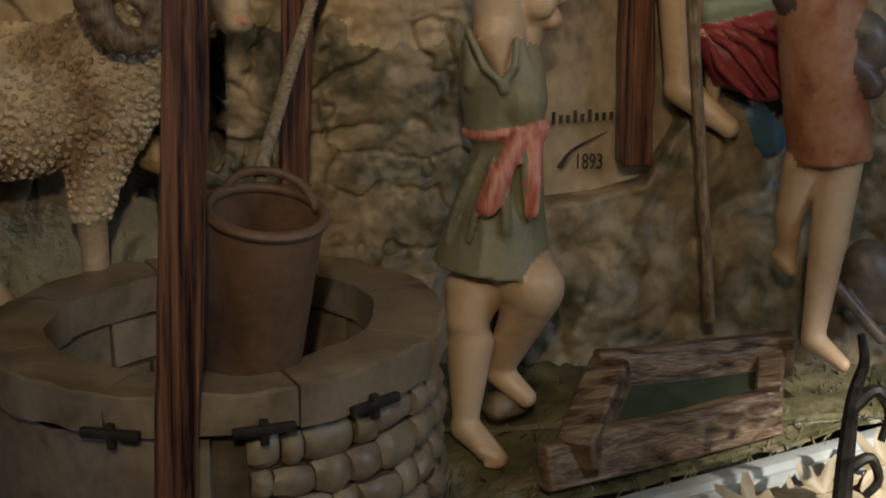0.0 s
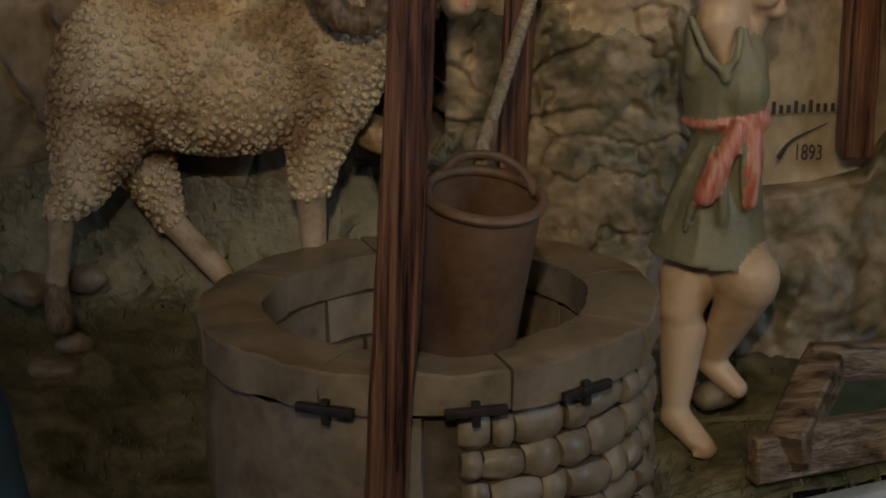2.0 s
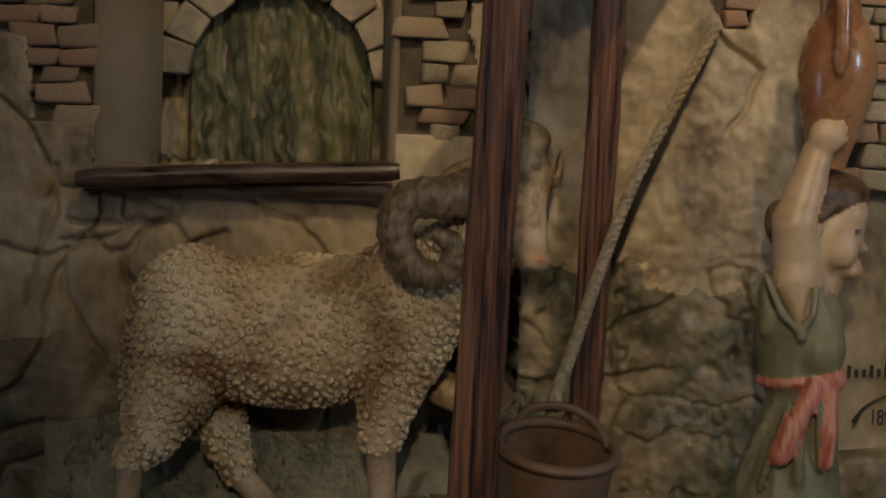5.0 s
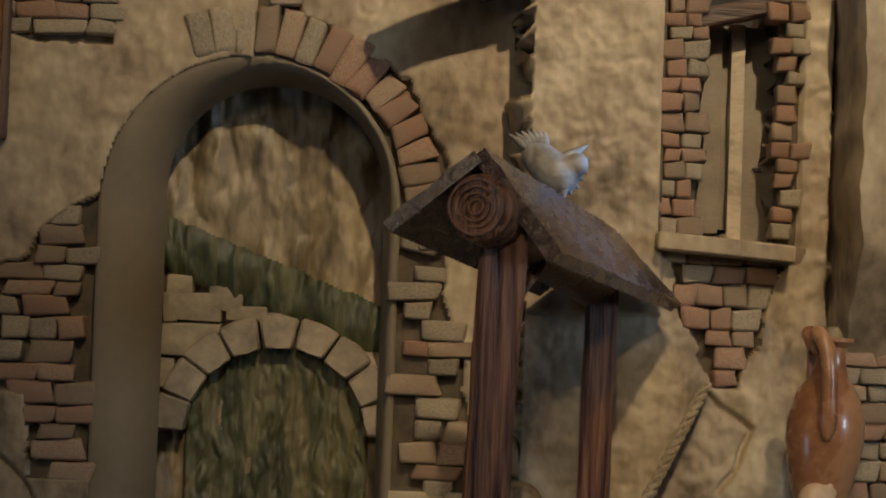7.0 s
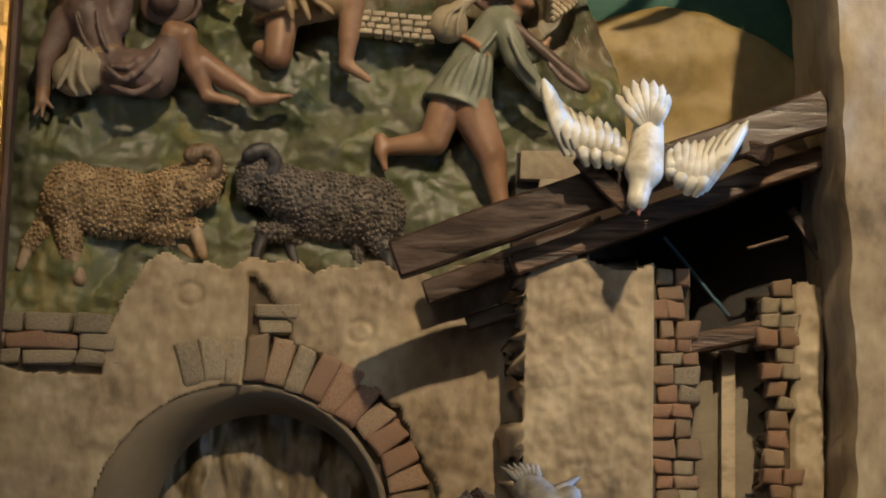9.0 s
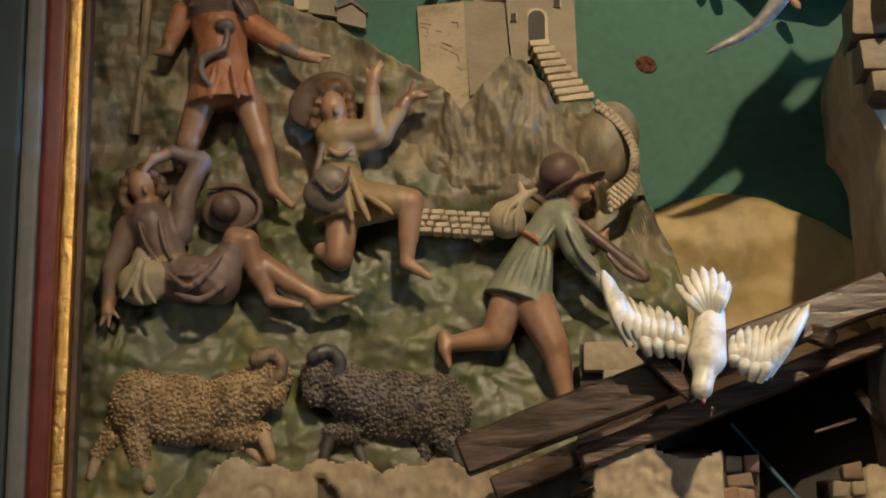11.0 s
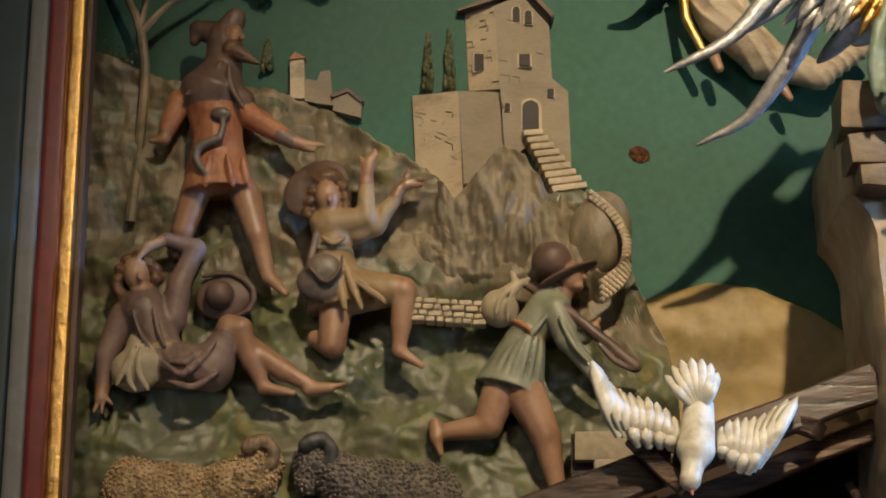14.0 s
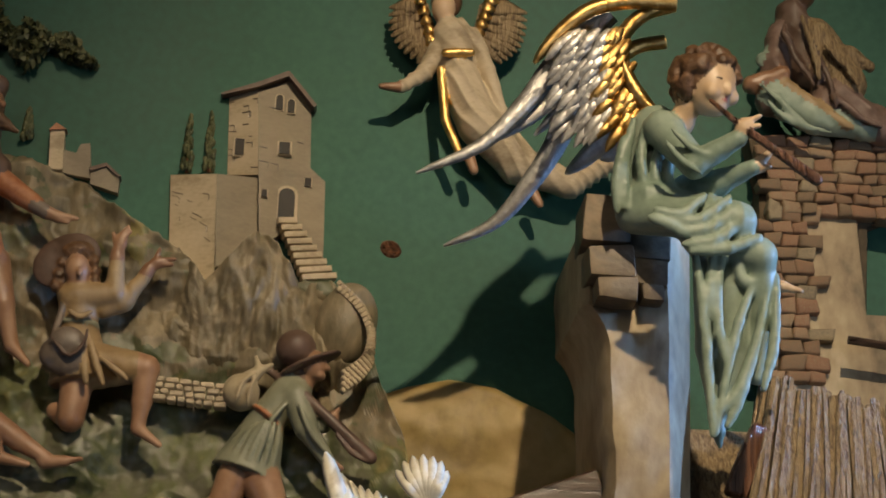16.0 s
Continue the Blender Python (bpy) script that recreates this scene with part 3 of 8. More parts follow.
def outline(cx, cz, r, y, count=28):
    """The edge of the arch opening, up one jamb, round and down the other."""
    pts = [(cx - r, y, SILL - 0.02), (cx - r, y, (SILL + cz) / 2)]
    pts += [(cx - r * math.cos(math.pi * i / count), y, cz + r * math.sin(math.pi * i / count)) for i in range(count + 1)]
    return pts + [(cx + r, y, (SILL + cz) / 2), (cx + r, y, SILL - 0.02)]


def lofted(name, lines, material, parent=None):
    verts = [p for line in lines for p in line]
    n = len(lines[0])
    faces = [(j * n + i, j * n + i + 1, (j + 1) * n + i + 1, (j + 1) * n + i) for j in range(len(lines) - 1) for i in range(n - 1)]
    return under(new(name, mesh_of(name, verts, faces, [M[material]])), parent)


setting(lofted("arch_reveal", [outline(AX, AZ, AR + 0.012, FACE + 0.010), outline(AX, AZ, AR + 0.004, FACE + 0.002), outline((AX + IX) / 2, (AZ + IZ) / 2, (AR + IR) / 2 + 0.002, FACE + 0.038),
                               outline(IX, IZ, IR, -0.045), outline(IX, IZ, IR + 0.002, -0.040), outline(IX, IZ, IR + 0.05, -0.036)], "reveal"), "smooth brown plastered reveal of the arch")


# rocks, grass bank and small stone arch seen through the opening
def rocks_y(x, z):
    cell = noise.voronoi(Vector((x * 15 + 0.6 * fbm(x * 9, z * 5, 4), 0.0, z * 7)))[0]
    return min(0.024, 0.002 + 0.038 * cell[0] - 0.012 * fbm(x * 26, z * 10, 8) - 0.010)


setting(sheet("rock_face", np.linspace(-0.58, -0.04, 130), np.linspace(1.2, 2.04, 200), rocks_y, "rockface"), "brown carved rock face behind the arch")


def bank_mid(x):
    return 1.694 + -0.382 * (x - -0.475)


setting(sheet("grass_bank", np.linspace(-0.54, -0.06, 120), np.linspace(1.45, 1.85, 110), lambda x, z: 0.002 - 0.010 * fbm(x * 40, z * 10, 5) - 0.022 * math.sqrt(max(0, 1 - ((z - bank_mid(x)) / 0.052) ** 2)), "grass",
              hole=lambda x, z: abs(z - bank_mid(x)) > 0.046 + 0.005 * fbm(x * 30, 0, 2)), "mossy grass bank behind the arch")

BX, BZ, BR = -0.280, 1.378, 0.146
small_arch = thing("small_stone_arch", "pale small stone arch set in the rock", "arch")
for i in range(9):
    a0, a1 = math.pi * i / 9, math.pi * (i + 1) / 9
    bm = bmesh.new()
    ring = []
    for y in (-0.038, 0.03):
        for r, a in ((BR, a0 + 0.012), (BR, (a0 + a1) / 2), (BR, a1 - 0.012), (BR + 0.054, a1 - 0.010), (BR + 0.056, (a0 + a1) / 2), (BR + 0.054, a0 + 0.010)):
            ring.append(bm.verts.new((BX - r * math.cos(a) * 1.04, y + (0.0 if r == BR else 0.004), BZ + r * math.sin(a))))
    bm.faces.new(ring[:6])
    bm.faces.new(ring[6:][::-1])
    for k in range(6):
        bm.faces.new((ring[k], ring[(k + 1) % 6], ring[6 + (k + 1) % 6], ring[6 + k]))
    bmesh.ops.bevel(bm, geom=list(bm.edges), offset=0.004, segments=1, affect="EDGES")
    part("stone", rough_up(bm, 0.003, 30, i), "stone", small_arch)
for x, z, w, h in ((-0.451, 1.623, 0.044, 0.040), (-0.423, 1.589, 0.090, 0.046), (-0.466, 1.587, 0.026, 0.050), (-0.372, 1.604, 0.060, 0.040), (-0.337, 1.580, 0.070, 0.026), (-0.452, 1.533, 0.060, 0.056), (-0.403, 1.544, 0.050, 0.036), (-0.471, 1.475, 0.036, 0.050), (-0.275, 1.575, 0.060, 0.018), (-0.130, 1.505, 0.040, 0.034), (-0.474, 1.408, 0.026, 0.060)):
    part("stone", rough_up(box((w, 0.04, h), pose(x, 0.004, z), 0.006), 0.004, 24, x), "stone", small_arch)
relief("undergrowth", BX - BR - 0.012, BX + BR + 0.012, 110, lambda x: 1.20, lambda x: BZ + math.sqrt(max(0.0, (BR + 0.012) ** 2 - (x - BX) ** 2)), 80,
       lambda x, z: -0.004 - 0.018 * abs(fbm(x * 34 + 0.8 * fbm(x * 8, z * 8, 3), z * 7, 5)) - 0.006 * fbm(x * 70, z * 20, 9), "undergrowth", small_arch)

# stone sill bar of the arch
bm = bmesh.new()
add_tube(bm, curve_points([(-0.592, -0.175, 1.212), (-0.33, -0.178, 1.231), (-0.075, -0.175, 1.243)], 24), [0.013] + [0.0165] * 22 + [0.013], 12)
bar = part("rail_bar", bm, "darkwood")
tagged(bar, "dark brown rounded rail along the arch sill", "rail")
setting(part("arch_sill", rough_up(box((0.50, 0.15, 0.03), pose(-0.335, -0.080, 1.206), 0.006), 0.002), "darkwood"), "dark brown ledge below the arch")


# ---- the window block of the ruin ----
FACE2 = -0.27


BLOCK_CRACKS = (((0.409, 1.484), (0.432, 1.458), (0.478, 1.429), (0.462, 1.376), (0.433, 1.331)),
                ((0.256, 1.000), (0.295, 1.032), (0.360, 1.066)), ((0.124, 0.926), (0.222, 0.932), (0.365, 0.952)))


def block_y(x, z):
    b = FACE2 - 0.010 * fbm(x * 7, z * 7, 12) - 0.006 * abs(fbm(x * 24, z * 24, 4))
    if z < 1.14:
        cell = noise.voronoi(Vector((x * 4.6 + 0.8 * fbm(x * 5, z * 5, 1), 0.0, z * 5.2 + 0.7 * fbm(x * 5, z * 5, 6))))[0]
        low = min(1.0, (1.14 - z) / 0.03)
        b += low * (0.014 * max(0.0, 1 - (cell[1] - cell[0]) / 0.045) - 0.016 * (0.65 - cell[0]) - 0.010 * fbm(x * 9 + z * 5, z * 7, 3) - 0.003 * fbm(x * 45, z * 40, 3))
    b += 0.016 * crack(x, z, *BLOCK_CRACKS)
    if x < 0.33 and z > 1.6:
        b -= 0.02
    if bare2(x, z):
        b += 0.024
    return b


def bare2(x, z):
    w = 0.02 * fbm(x * 12, z * 12, 31)
    if z > 1.70:
        return 0.325 < x < 0.385 or 0.505 < x < 0.545
    return 1.49 < z and abs(x - 0.44) < 0.085 * (z - 1.44) / 0.22 + w


def in_window(x, z):
    return 0.385 < x < 0.508 and z > 1.715


def block_top(x):
    top = 2.19 + 0.010 * math.sin(x * 40) if x < 0.33 else 2.165 + 0.008 * math.sin(x * 70)
    if 0.10 < x < 0.13:
        top -= 0.01
    return top


block = setting(sheet("wall_window", np.linspace(0.122, 0.592, 130), np.linspace(0.50, 2.21, 420), block_y, "plaster",
                      hole=lambda x, z: in_window(x, z) or z > block_top(x)), "weathered plastered wall with a brick-edged window")
md = block.modifiers.new("thickness", "SOLIDIFY")
md.thickness, md.offset = 0.16, -1

mortar_where(block, bare2)
mossy_below(block, 1.12)
window = setting(new("window_1"), "old wooden window frame with a boarded panel")
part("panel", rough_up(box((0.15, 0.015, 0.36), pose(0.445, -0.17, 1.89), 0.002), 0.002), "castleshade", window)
part("window_frame", rough_up(box((0.022, 0.03, 0.36), pose(0.452, -0.19, 1.89), 0.003), 0.002), "castle", window)
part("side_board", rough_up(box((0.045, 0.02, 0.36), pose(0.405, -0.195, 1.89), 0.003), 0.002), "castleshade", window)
part("lintel", beam((0.35, -0.24, 2.062), (0.53, -0.24, 2.105), 0.05, 0.03, 0.004, 0.003), "beam", window)
part("window_sill", rough_up(box((0.215, 0.06, 0.028), pose(0.427, -0.295, 1.708, 0, 4, 0), 0.008, 3), 0.003), "plaster", window)
part("latch", box((0.014, 0.006, 0.005), pose(0.49, -0.182, 1.84)), "iron", window)

# ---- the tall pier that carries the angel ----
def pier():
    bm = bmesh.new()
    rows = np.linspace(0.80, 2.86, 120)
    rings = []
    for z in rows:
        w = 0.007 * fbm(z * 12, 0, 3)
        left = along(z, (1.0, 0.601), (2.0, 0.601), (2.66, 0.574), (2.70, 0.560), (2.72, 0.540), (2.86, 0.535)) + w
        right = along(z, (1.70, 0.86), (2.2, 0.72), (2.4, 0.690))
        front = along(z, (0.9, -0.22), (1.5, -0.30), (1.7, -0.43))
        wd = right - left
        ring = [(left, -0.10), (left, front + 0.03), (left + 0.012, front)]
        ring += [(left + wd * u, front - 0.006 * fbm(u * 2 + 3, z * 9, 5) - 0.003 * fbm(u * 9, z * 40, 2)) for u in (0.2, 0.35, 0.5, 0.65, 0.8, 0.93)]
        ring += [(right, front + 0.012), (right + 0.045, front + 0.10), (right + 0.05, -0.10)]
        rings.append([bm.verts.new((x, y, z)) for x, y in ring])
    n = len(rings[0])
    for a, b in zip(rings, rings[1:]):
        for k in range(n):
            bm.faces.new((a[k], a[(k + 1) % n], b[(k + 1) % n], b[k]))
    bm.faces.new(rings[0])
    bm.faces.new(rings[-1])
    return bm


setting(part("pier", pier(), "plaster"), "tall narrow plastered pier topped with stone blocks")
setting(relief("rock_wall", 0.78, 1.75, 120, lambda x: 0.40, lambda x: 1.6, 140, lambda x, z: -0.16 - 0.05 * fbm(x * 6, z * 5, 3) - 0.02 * fbm(x * 20, z * 16, 5), "rock"), "brown and green carved rock wall")
setting(relief("low_rocks", 0.545, 1.28, 110, lambda x: 0.36, lambda x: along(x, (0.545, 0.80), (0.63, 0.83), (0.72, 0.84), (0.80, 0.86), (0.86, 0.97), (0.93, 1.0), (1.02, 0.96), (1.1, 1.02), (1.28, 0.9)), 90,
               lambda x, z: -0.315 - 0.30 * max(0.0, 0.62 - z) + 0.07 * noise.voronoi(Vector((x * 7, 0.0, z * 6)))[0][0] - 0.02 * fbm(x * 18, z * 14, 5), "rock"), "mossy brown carved boulders behind the trough")


# ---- the well ----
WX, WY, WZ, WR, WI = 0.088, -0.58, 0.728, 0.336, 0.236
well = thing("well", "round stone well with thick rim and iron cramps", "well")
well.matrix_world = pose(WX, WY, WZ, 2.6, -3.0, 0)
RIM = 8
for i in range(RIM):
    a0, a1 = 2 * math.pi * (i + 0.006) / RIM + 0.3, 2 * math.pi * (i + 0.994) / RIM + 0.3
    bm = bmesh.new()
    n = 10
    grid = []
    for k in range(n + 1):
        a = a0 + (a1 - a0) * k / n
        row = []
        for r, z in ((WI, -0.055), (WI, 0.0), (WI + 0.05, 0.002), (WR - 0.004, 0.0), (WR, -0.004), (WR, -0.058)):
            rr = r + 0.004 * noise.noise(Vector((math.cos(a) * 5, math.sin(a) * 5, r * 9 + i)))
            row.append(bm.verts.new((rr * math.cos(a), rr * math.sin(a), z + 0.003 * noise.noise(Vector((math.cos(a) * 7, math.sin(a) * 7, r * 20))))))
        grid.append(row)
    for p, q in zip(grid, grid[1:]):
        for k in range(6):
            bm.faces.new((p[k], p[(k + 1) % 6], q[(k + 1) % 6], q[k]))
    bm.faces.new(grid[0])
    bm.faces.new(grid[-1][::-1])
    part("rim_stone", rough_up(rough_up(bm, 0.006, 12, i), 0.003, 45, i), "wellstone", well)
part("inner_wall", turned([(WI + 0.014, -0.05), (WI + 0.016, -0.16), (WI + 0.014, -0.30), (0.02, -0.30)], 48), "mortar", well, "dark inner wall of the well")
for i in range(11):
    for row in range(3):
        a0 = 2 * math.pi * (i + 0.5 * (row % 2)) / 11
        a1 = a0 + 2 * math.pi * 0.93 / 11
        bm = bmesh.new()
        g = []
        for k in range(5):
            a = a0 + (a1 - a0) * k / 4
            g.append([bm.verts.new((r * math.cos(a), r * math.sin(a), z)) for r, z in ((WI + 0.03, -0.062 - 0.075 * row), (WI + 0.002, -0.062 - 0.075 * row), (WI + 0.002, -0.130 - 0.075 * row), (WI + 0.03, -0.130 - 0.075 * row))])
        for p, q in zip(g, g[1:]):
            for k in range(4):
                bm.faces.new((p[k], p[(k + 1) % 4], q[(k + 1) % 4], q[k]))
        bm.faces.new(g[0])
        bm.faces.new(g[-1][::-1])
        part("inner_stone", rough_up(bm, 0.004, 22, i + row), "wellstone", well)
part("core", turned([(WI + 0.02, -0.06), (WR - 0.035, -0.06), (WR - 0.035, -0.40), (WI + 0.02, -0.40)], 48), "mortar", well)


def ring_block(a0, a1, z0, z1, r, thick, seed, mat, name):
    """One block of the well's drum, bowed to the round, with worn edges."""
    bm = bmesh.new()
    n = max(4, int((a1 - a0) * r / 0.012))
    g = []
    for k in range(n + 1):
        a = a0 + (a1 - a0) * k / n
        end = max(0.0, 1 - min(k, n - k) / 1.2)
        lo, hi, pull = z0 + 0.004 * end, z1 - 0.004 * end, 0.007 * end
        mid, h = (lo + hi) / 2, hi - lo
        g.append([bm.verts.new(((r + dr - pull) * math.cos(a), (r + dr - pull) * math.sin(a), z)) for dr, z in ((-thick, lo + 0.003), (-0.010, lo), (0.0, lo + 0.2 * h), (0.003, mid), (0.0, hi - 0.2 * h), (-0.010, hi), (-thick, hi - 0.003))])
    for p, q in zip(g, g[1:]):
        for k in range(7):
            bm.faces.new((p[k], p[(k + 1) % 7], q[(k + 1) % 7], q[k]))
    bm.faces.new(g[0])
    bm.faces.new(g[-1][::-1])
    return part(name, rough_up(rough_up(bm, 0.008, 14, seed), 0.003, 45, seed), mat, well)


rng = random.Random(4)
for row in range(6):
    z1 = -0.064 - row * 0.052
    a = -math.pi * 0.47
    while a < 0.9:
        w = rng.uniform(0.09, 0.30)
        if not (row > 3 and a < -1.1):
            ring_block(a, a + w - 0.010, z1 - 0.050 + rng.uniform(-0.004, 0.004), z1 - rng.uniform(0, 0.006), WR - 0.008 + rng.uniform(-0.006, 0.004), 0.03, a * 7 + row, "wellstone", "stone")
        a += w
ring_block(-math.pi * 1.05, -math.pi * 0.52, -0.40, -0.064, WR - 0.006, 0.03, 1.0, "wellstone", "plastered_side")
for ang, tilt in ((-2.02, 0), (-1.42, 0), (-0.93, 0)):
    bm = box((0.085, 0.012, 0.013), pose(0, 0, 0), 0.003)
    add_box(bm, (0.012, 0.010, 0.036), pose(0, 0.002, -0.004), 0.003)
    bm.transform(Matrix.Rotation(ang, 4, "Z") @ pose(WR + 0.006, 0, -0.052, 0, 0, 90))
    part("cramp", bm, "iron", well, "black iron cramp across a joint")

# the well's shelter: two posts, ridge log and boarded roof
shelter = thing("well_shelter", "reddish brown carved timber well shelter with small roof", "shelter")
part("post", beam((0.018, -0.93, 0.36), (0.066, -0.93, 1.70), 0.055, 0.058, 0.005, 0.003, 30), "wood", shelter)
part("post", beam((0.212, -0.42, 0.60), (0.231, -0.42, 1.68), 0.04, 0.046, 0.005, 0.003, 30), "wood", shelter)
bm = turned([(0.0, -0.02), (0.034, -0.02), (0.042, -0.012), (0.042, 0.60), (0.0, 0.60)], 24)
bm.transform(between((0.036, -1.0, 1.718), (0.222, -0.40, 1.648)) @ pose(0, 0, 0, 0, 90, 0))
part("ridge_log", bm, "wood", shelter, "ridge log with ringed end grain")
for r in (0.034, 0.025, 0.017, 0.009):
    bm = turned([(r - 0.0022, 0), (r - 0.001, 0.003), (r + 0.001, 0.003), (r + 0.0022, 0)], 28)
    bm.transform(pose(0.028, -1.021, 1.719, 90, 0, -20))
    part("growth_ring", bm, "wood", shelter)
A, B = Vector((0.029, -0.990, 1.784)), Vector((0.245, -0.330, 1.721))
L0, L1 = Vector((-0.080, -0.990, 1.692)), Vector((0.136, -0.330, 1.629))
R0, R1 = Vector((0.126, -0.990, 1.664)), Vector((0.352, -0.330, 1.612))


def slab(p0, p1, q0, q1, thick, n=10, seed=0):
    """A roof board between the ridge p0-p1 and the eave q0-q1."""
    bm = bmesh.new()
    nrm = (p1 - p0).cross(q0 - p0).normalized()
    nrm = nrm if nrm.z > 0 else -nrm
    top, low = [], []
    for i in range(n + 1):
        for j in range(n + 1):
            a = p0.lerp(p1, i / n).lerp(q0.lerp(q1, i / n), j / n)
            w = 0.004 * noise.noise(a * 30 + Vector((seed, 0, 0)))
            top.append(bm.verts.new(a + nrm * (thick / 2 + w)))
            low.append(bm.verts.new(a - nrm * (thick / 2)))
    m = n + 1
    for i in range(n):
        for j in range(n):
            k = i * m + j
            bm.faces.new((top[k], top[k + 1], top[k + m + 1], top[k + m]))
            bm.faces.new((low[k], low[k + m], low[k + m + 1], low[k + 1]))
    rim = [i for i in range(m)] + [i * m + n for i in range(1, m)] + [n * m + j for j in range(n - 1, -1, -1)] + [i * m for i in range(n - 1, 0, -1)]
    for a, b in zip(rim, rim[1:] + rim[:1]):
        bm.faces.new((top[a], top[b], low[b], low[a]))
    return bm


part("roof_board", slab(A, B, L0, L1, 0.018, 10, 1), "shingle", shelter)
part("roof_board", slab(A + Vector((0, 0, 0.004)), B + Vector((0, 0, 0.004)), R0, R1, 0.020, 10, 2), "shingle", shelter)
part("brace", beam((0.062, -0.91, 1.575), (0.12, -0.80, 1.665), 0.016, 0.02), "wood", shelter)

# bucket
bucket = thing("bucket", "tall brown tin bucket with rolled rim and rope handle", "bucket")
bucket.matrix_world = pose(0.131, -0.775, 0.686, 13, 4.5, 0)
part("body", turned([(0.0, 0.0), (0.060, 0.0), (0.066, 0.01), (0.078, 0.255), (0.075, 0.255), (0.06, 0.03), (0.0, 0.03)], 48), "bucket", bucket)
part("rim", turned([(0.078 + 0.008 * math.cos(t), 0.258 + 0.008 * math.sin(t)) for t in np.linspace(0, 2 * math.pi, 11)], 48), "bucket", bucket)
bm = bmesh.new()
add_tube(bm, curve_points([(-0.06, 0.055, 0.25), (-0.035, 0.075, 0.275), (0.01, 0.072, 0.285), (0.05, 0.055, 0.275), (0.07, 0.02, 0.255)], 20), [0.006] * 20)
part("handle", bm, "bucket", bucket)


def twisted(points, radius, turns, count):
    """Three strands wound round a line."""
    line = curve_points(points, count)
    bm = bmesh.new()
    for s in range(3):
        pts = []
        for i, p in enumerate(line):
            d = (line[min(i + 1, count - 1)] - line[max(i - 1, 0)]).normalized()
            u = d.cross(Vector((0.3, 1, 0.1))).normalized()
            w = d.cross(u)
            a = turns * 2 * math.pi * i / count + s * 2.094
            pts.append(p + radius * 0.55 * (math.cos(a) * u + math.sin(a) * w))
        add_tube(bm, pts, [radius * 0.62] * count, 6)
    return bm


rope = part("well_rope", twisted([(0.152, -0.74, 0.985), (0.176, -0.690, 1.043), (0.206, -0.630, 1.121), (0.222, -0.490, 1.117), (0.282, -0.410, 1.266), (0.408, -0.285, 1.495)], 0.0085, 30, 300), "rope")
tagged(rope, "pale twisted rope from bucket up to the wall", "rope")
bm = bmesh.new()
add_tube(bm, [(0.15, -0.745, 0.955), (0.151, -0.743, 0.975), (0.152, -0.74, 0.99)], [0.008, 0.013, 0.009])
tagged(part("knot", bm, "rope"), "knot of pale rope on the bucket handle", "knot")

# trough
trough = thing("trough", "rough dark wooden water trough with painted water", "trough")
c0, c1, c2, c3 = Vector((0.570, -0.665, 0.541)), Vector((0.971, -0.515, 0.570)), Vector((1.012, -0.385, 0.633)), Vector((0.673, -0.475, 0.634))
UP = (c1 - c0).cross(c3 - c0).normalized()


def trough_board(name, a, b, width, height, inward, seed, cuts=24):
    """A hewn board whose upper outer edge runs from a to b."""
    m, length = between(a, b), (b - a).length
    bm = box((length, width, height), pose(length / 2, inward * width / 2, -height / 2), 0.005, 1)
    longs = [e for e in bm.edges if abs((e.verts[0].co - e.verts[1].co).x) > length * 0.8]
    bmesh.ops.subdivide_edges(bm, edges=longs, cuts=cuts, use_grid_fill=True)
    rough_up(bm, 0.004, 11, seed)
    bm.transform(m)
    return part(name, bm, "troughwood", trough)


trough_board("front_board", c0, c1, 0.034, 0.075, 1, 1)
trough_board("back_board", c3, c2, 0.030, 0.075, -1, 2)
trough_board("side_board", c0.lerp(c3, 0.10) - 0.003 * UP, c3.lerp(c0, 0.03) - 0.003 * UP, 0.062, 0.07, -1, 3, 12)
trough_board("side_board", c1.lerp(c2, 0.10) - 0.003 * UP, c2.lerp(c1, 0.03) - 0.003 * UP, 0.045, 0.07, 1, 4, 12)
bm = bmesh.new()
bm.faces.new([bm.verts.new(c - 0.034 * UP) for c in (c0.lerp(c2, 0.03), c1.lerp(c3, 0.03), c2.lerp(c0, 0.03), c3.lerp(c1, 0.03))])
part("water", bm, "water", trough, "dull green painted water")


# ---- carved and painted figures ----
def drape(cloths, amp, fx, fz, fy=0.0):
    """Cloth folds on the named paints."""
    def folds(X, Y, Z, who, paints):
        on = np.isin(who, [i for i, p in enumerate(paints) if p in cloths])
        phase = 0.5 * (fx * X + fz * Z + fy * Y) + 1.1 * np.sin(11 * Z + 17 * X) + 0.7 * np.sin(31 * Z - 23 * X + 8 * Y)
        ridge = (1 - np.abs(np.sin(phase))) ** 1.6
        where = np.clip(0.55 + 0.75 * np.sin(27 * X + 11 * Z + 1.0) * np.sin(19 * Z - 14 * X + 2.0), 0.25, 1)
        return on * amp * (0.25 - 1.4 * ridge * where)
    return folds


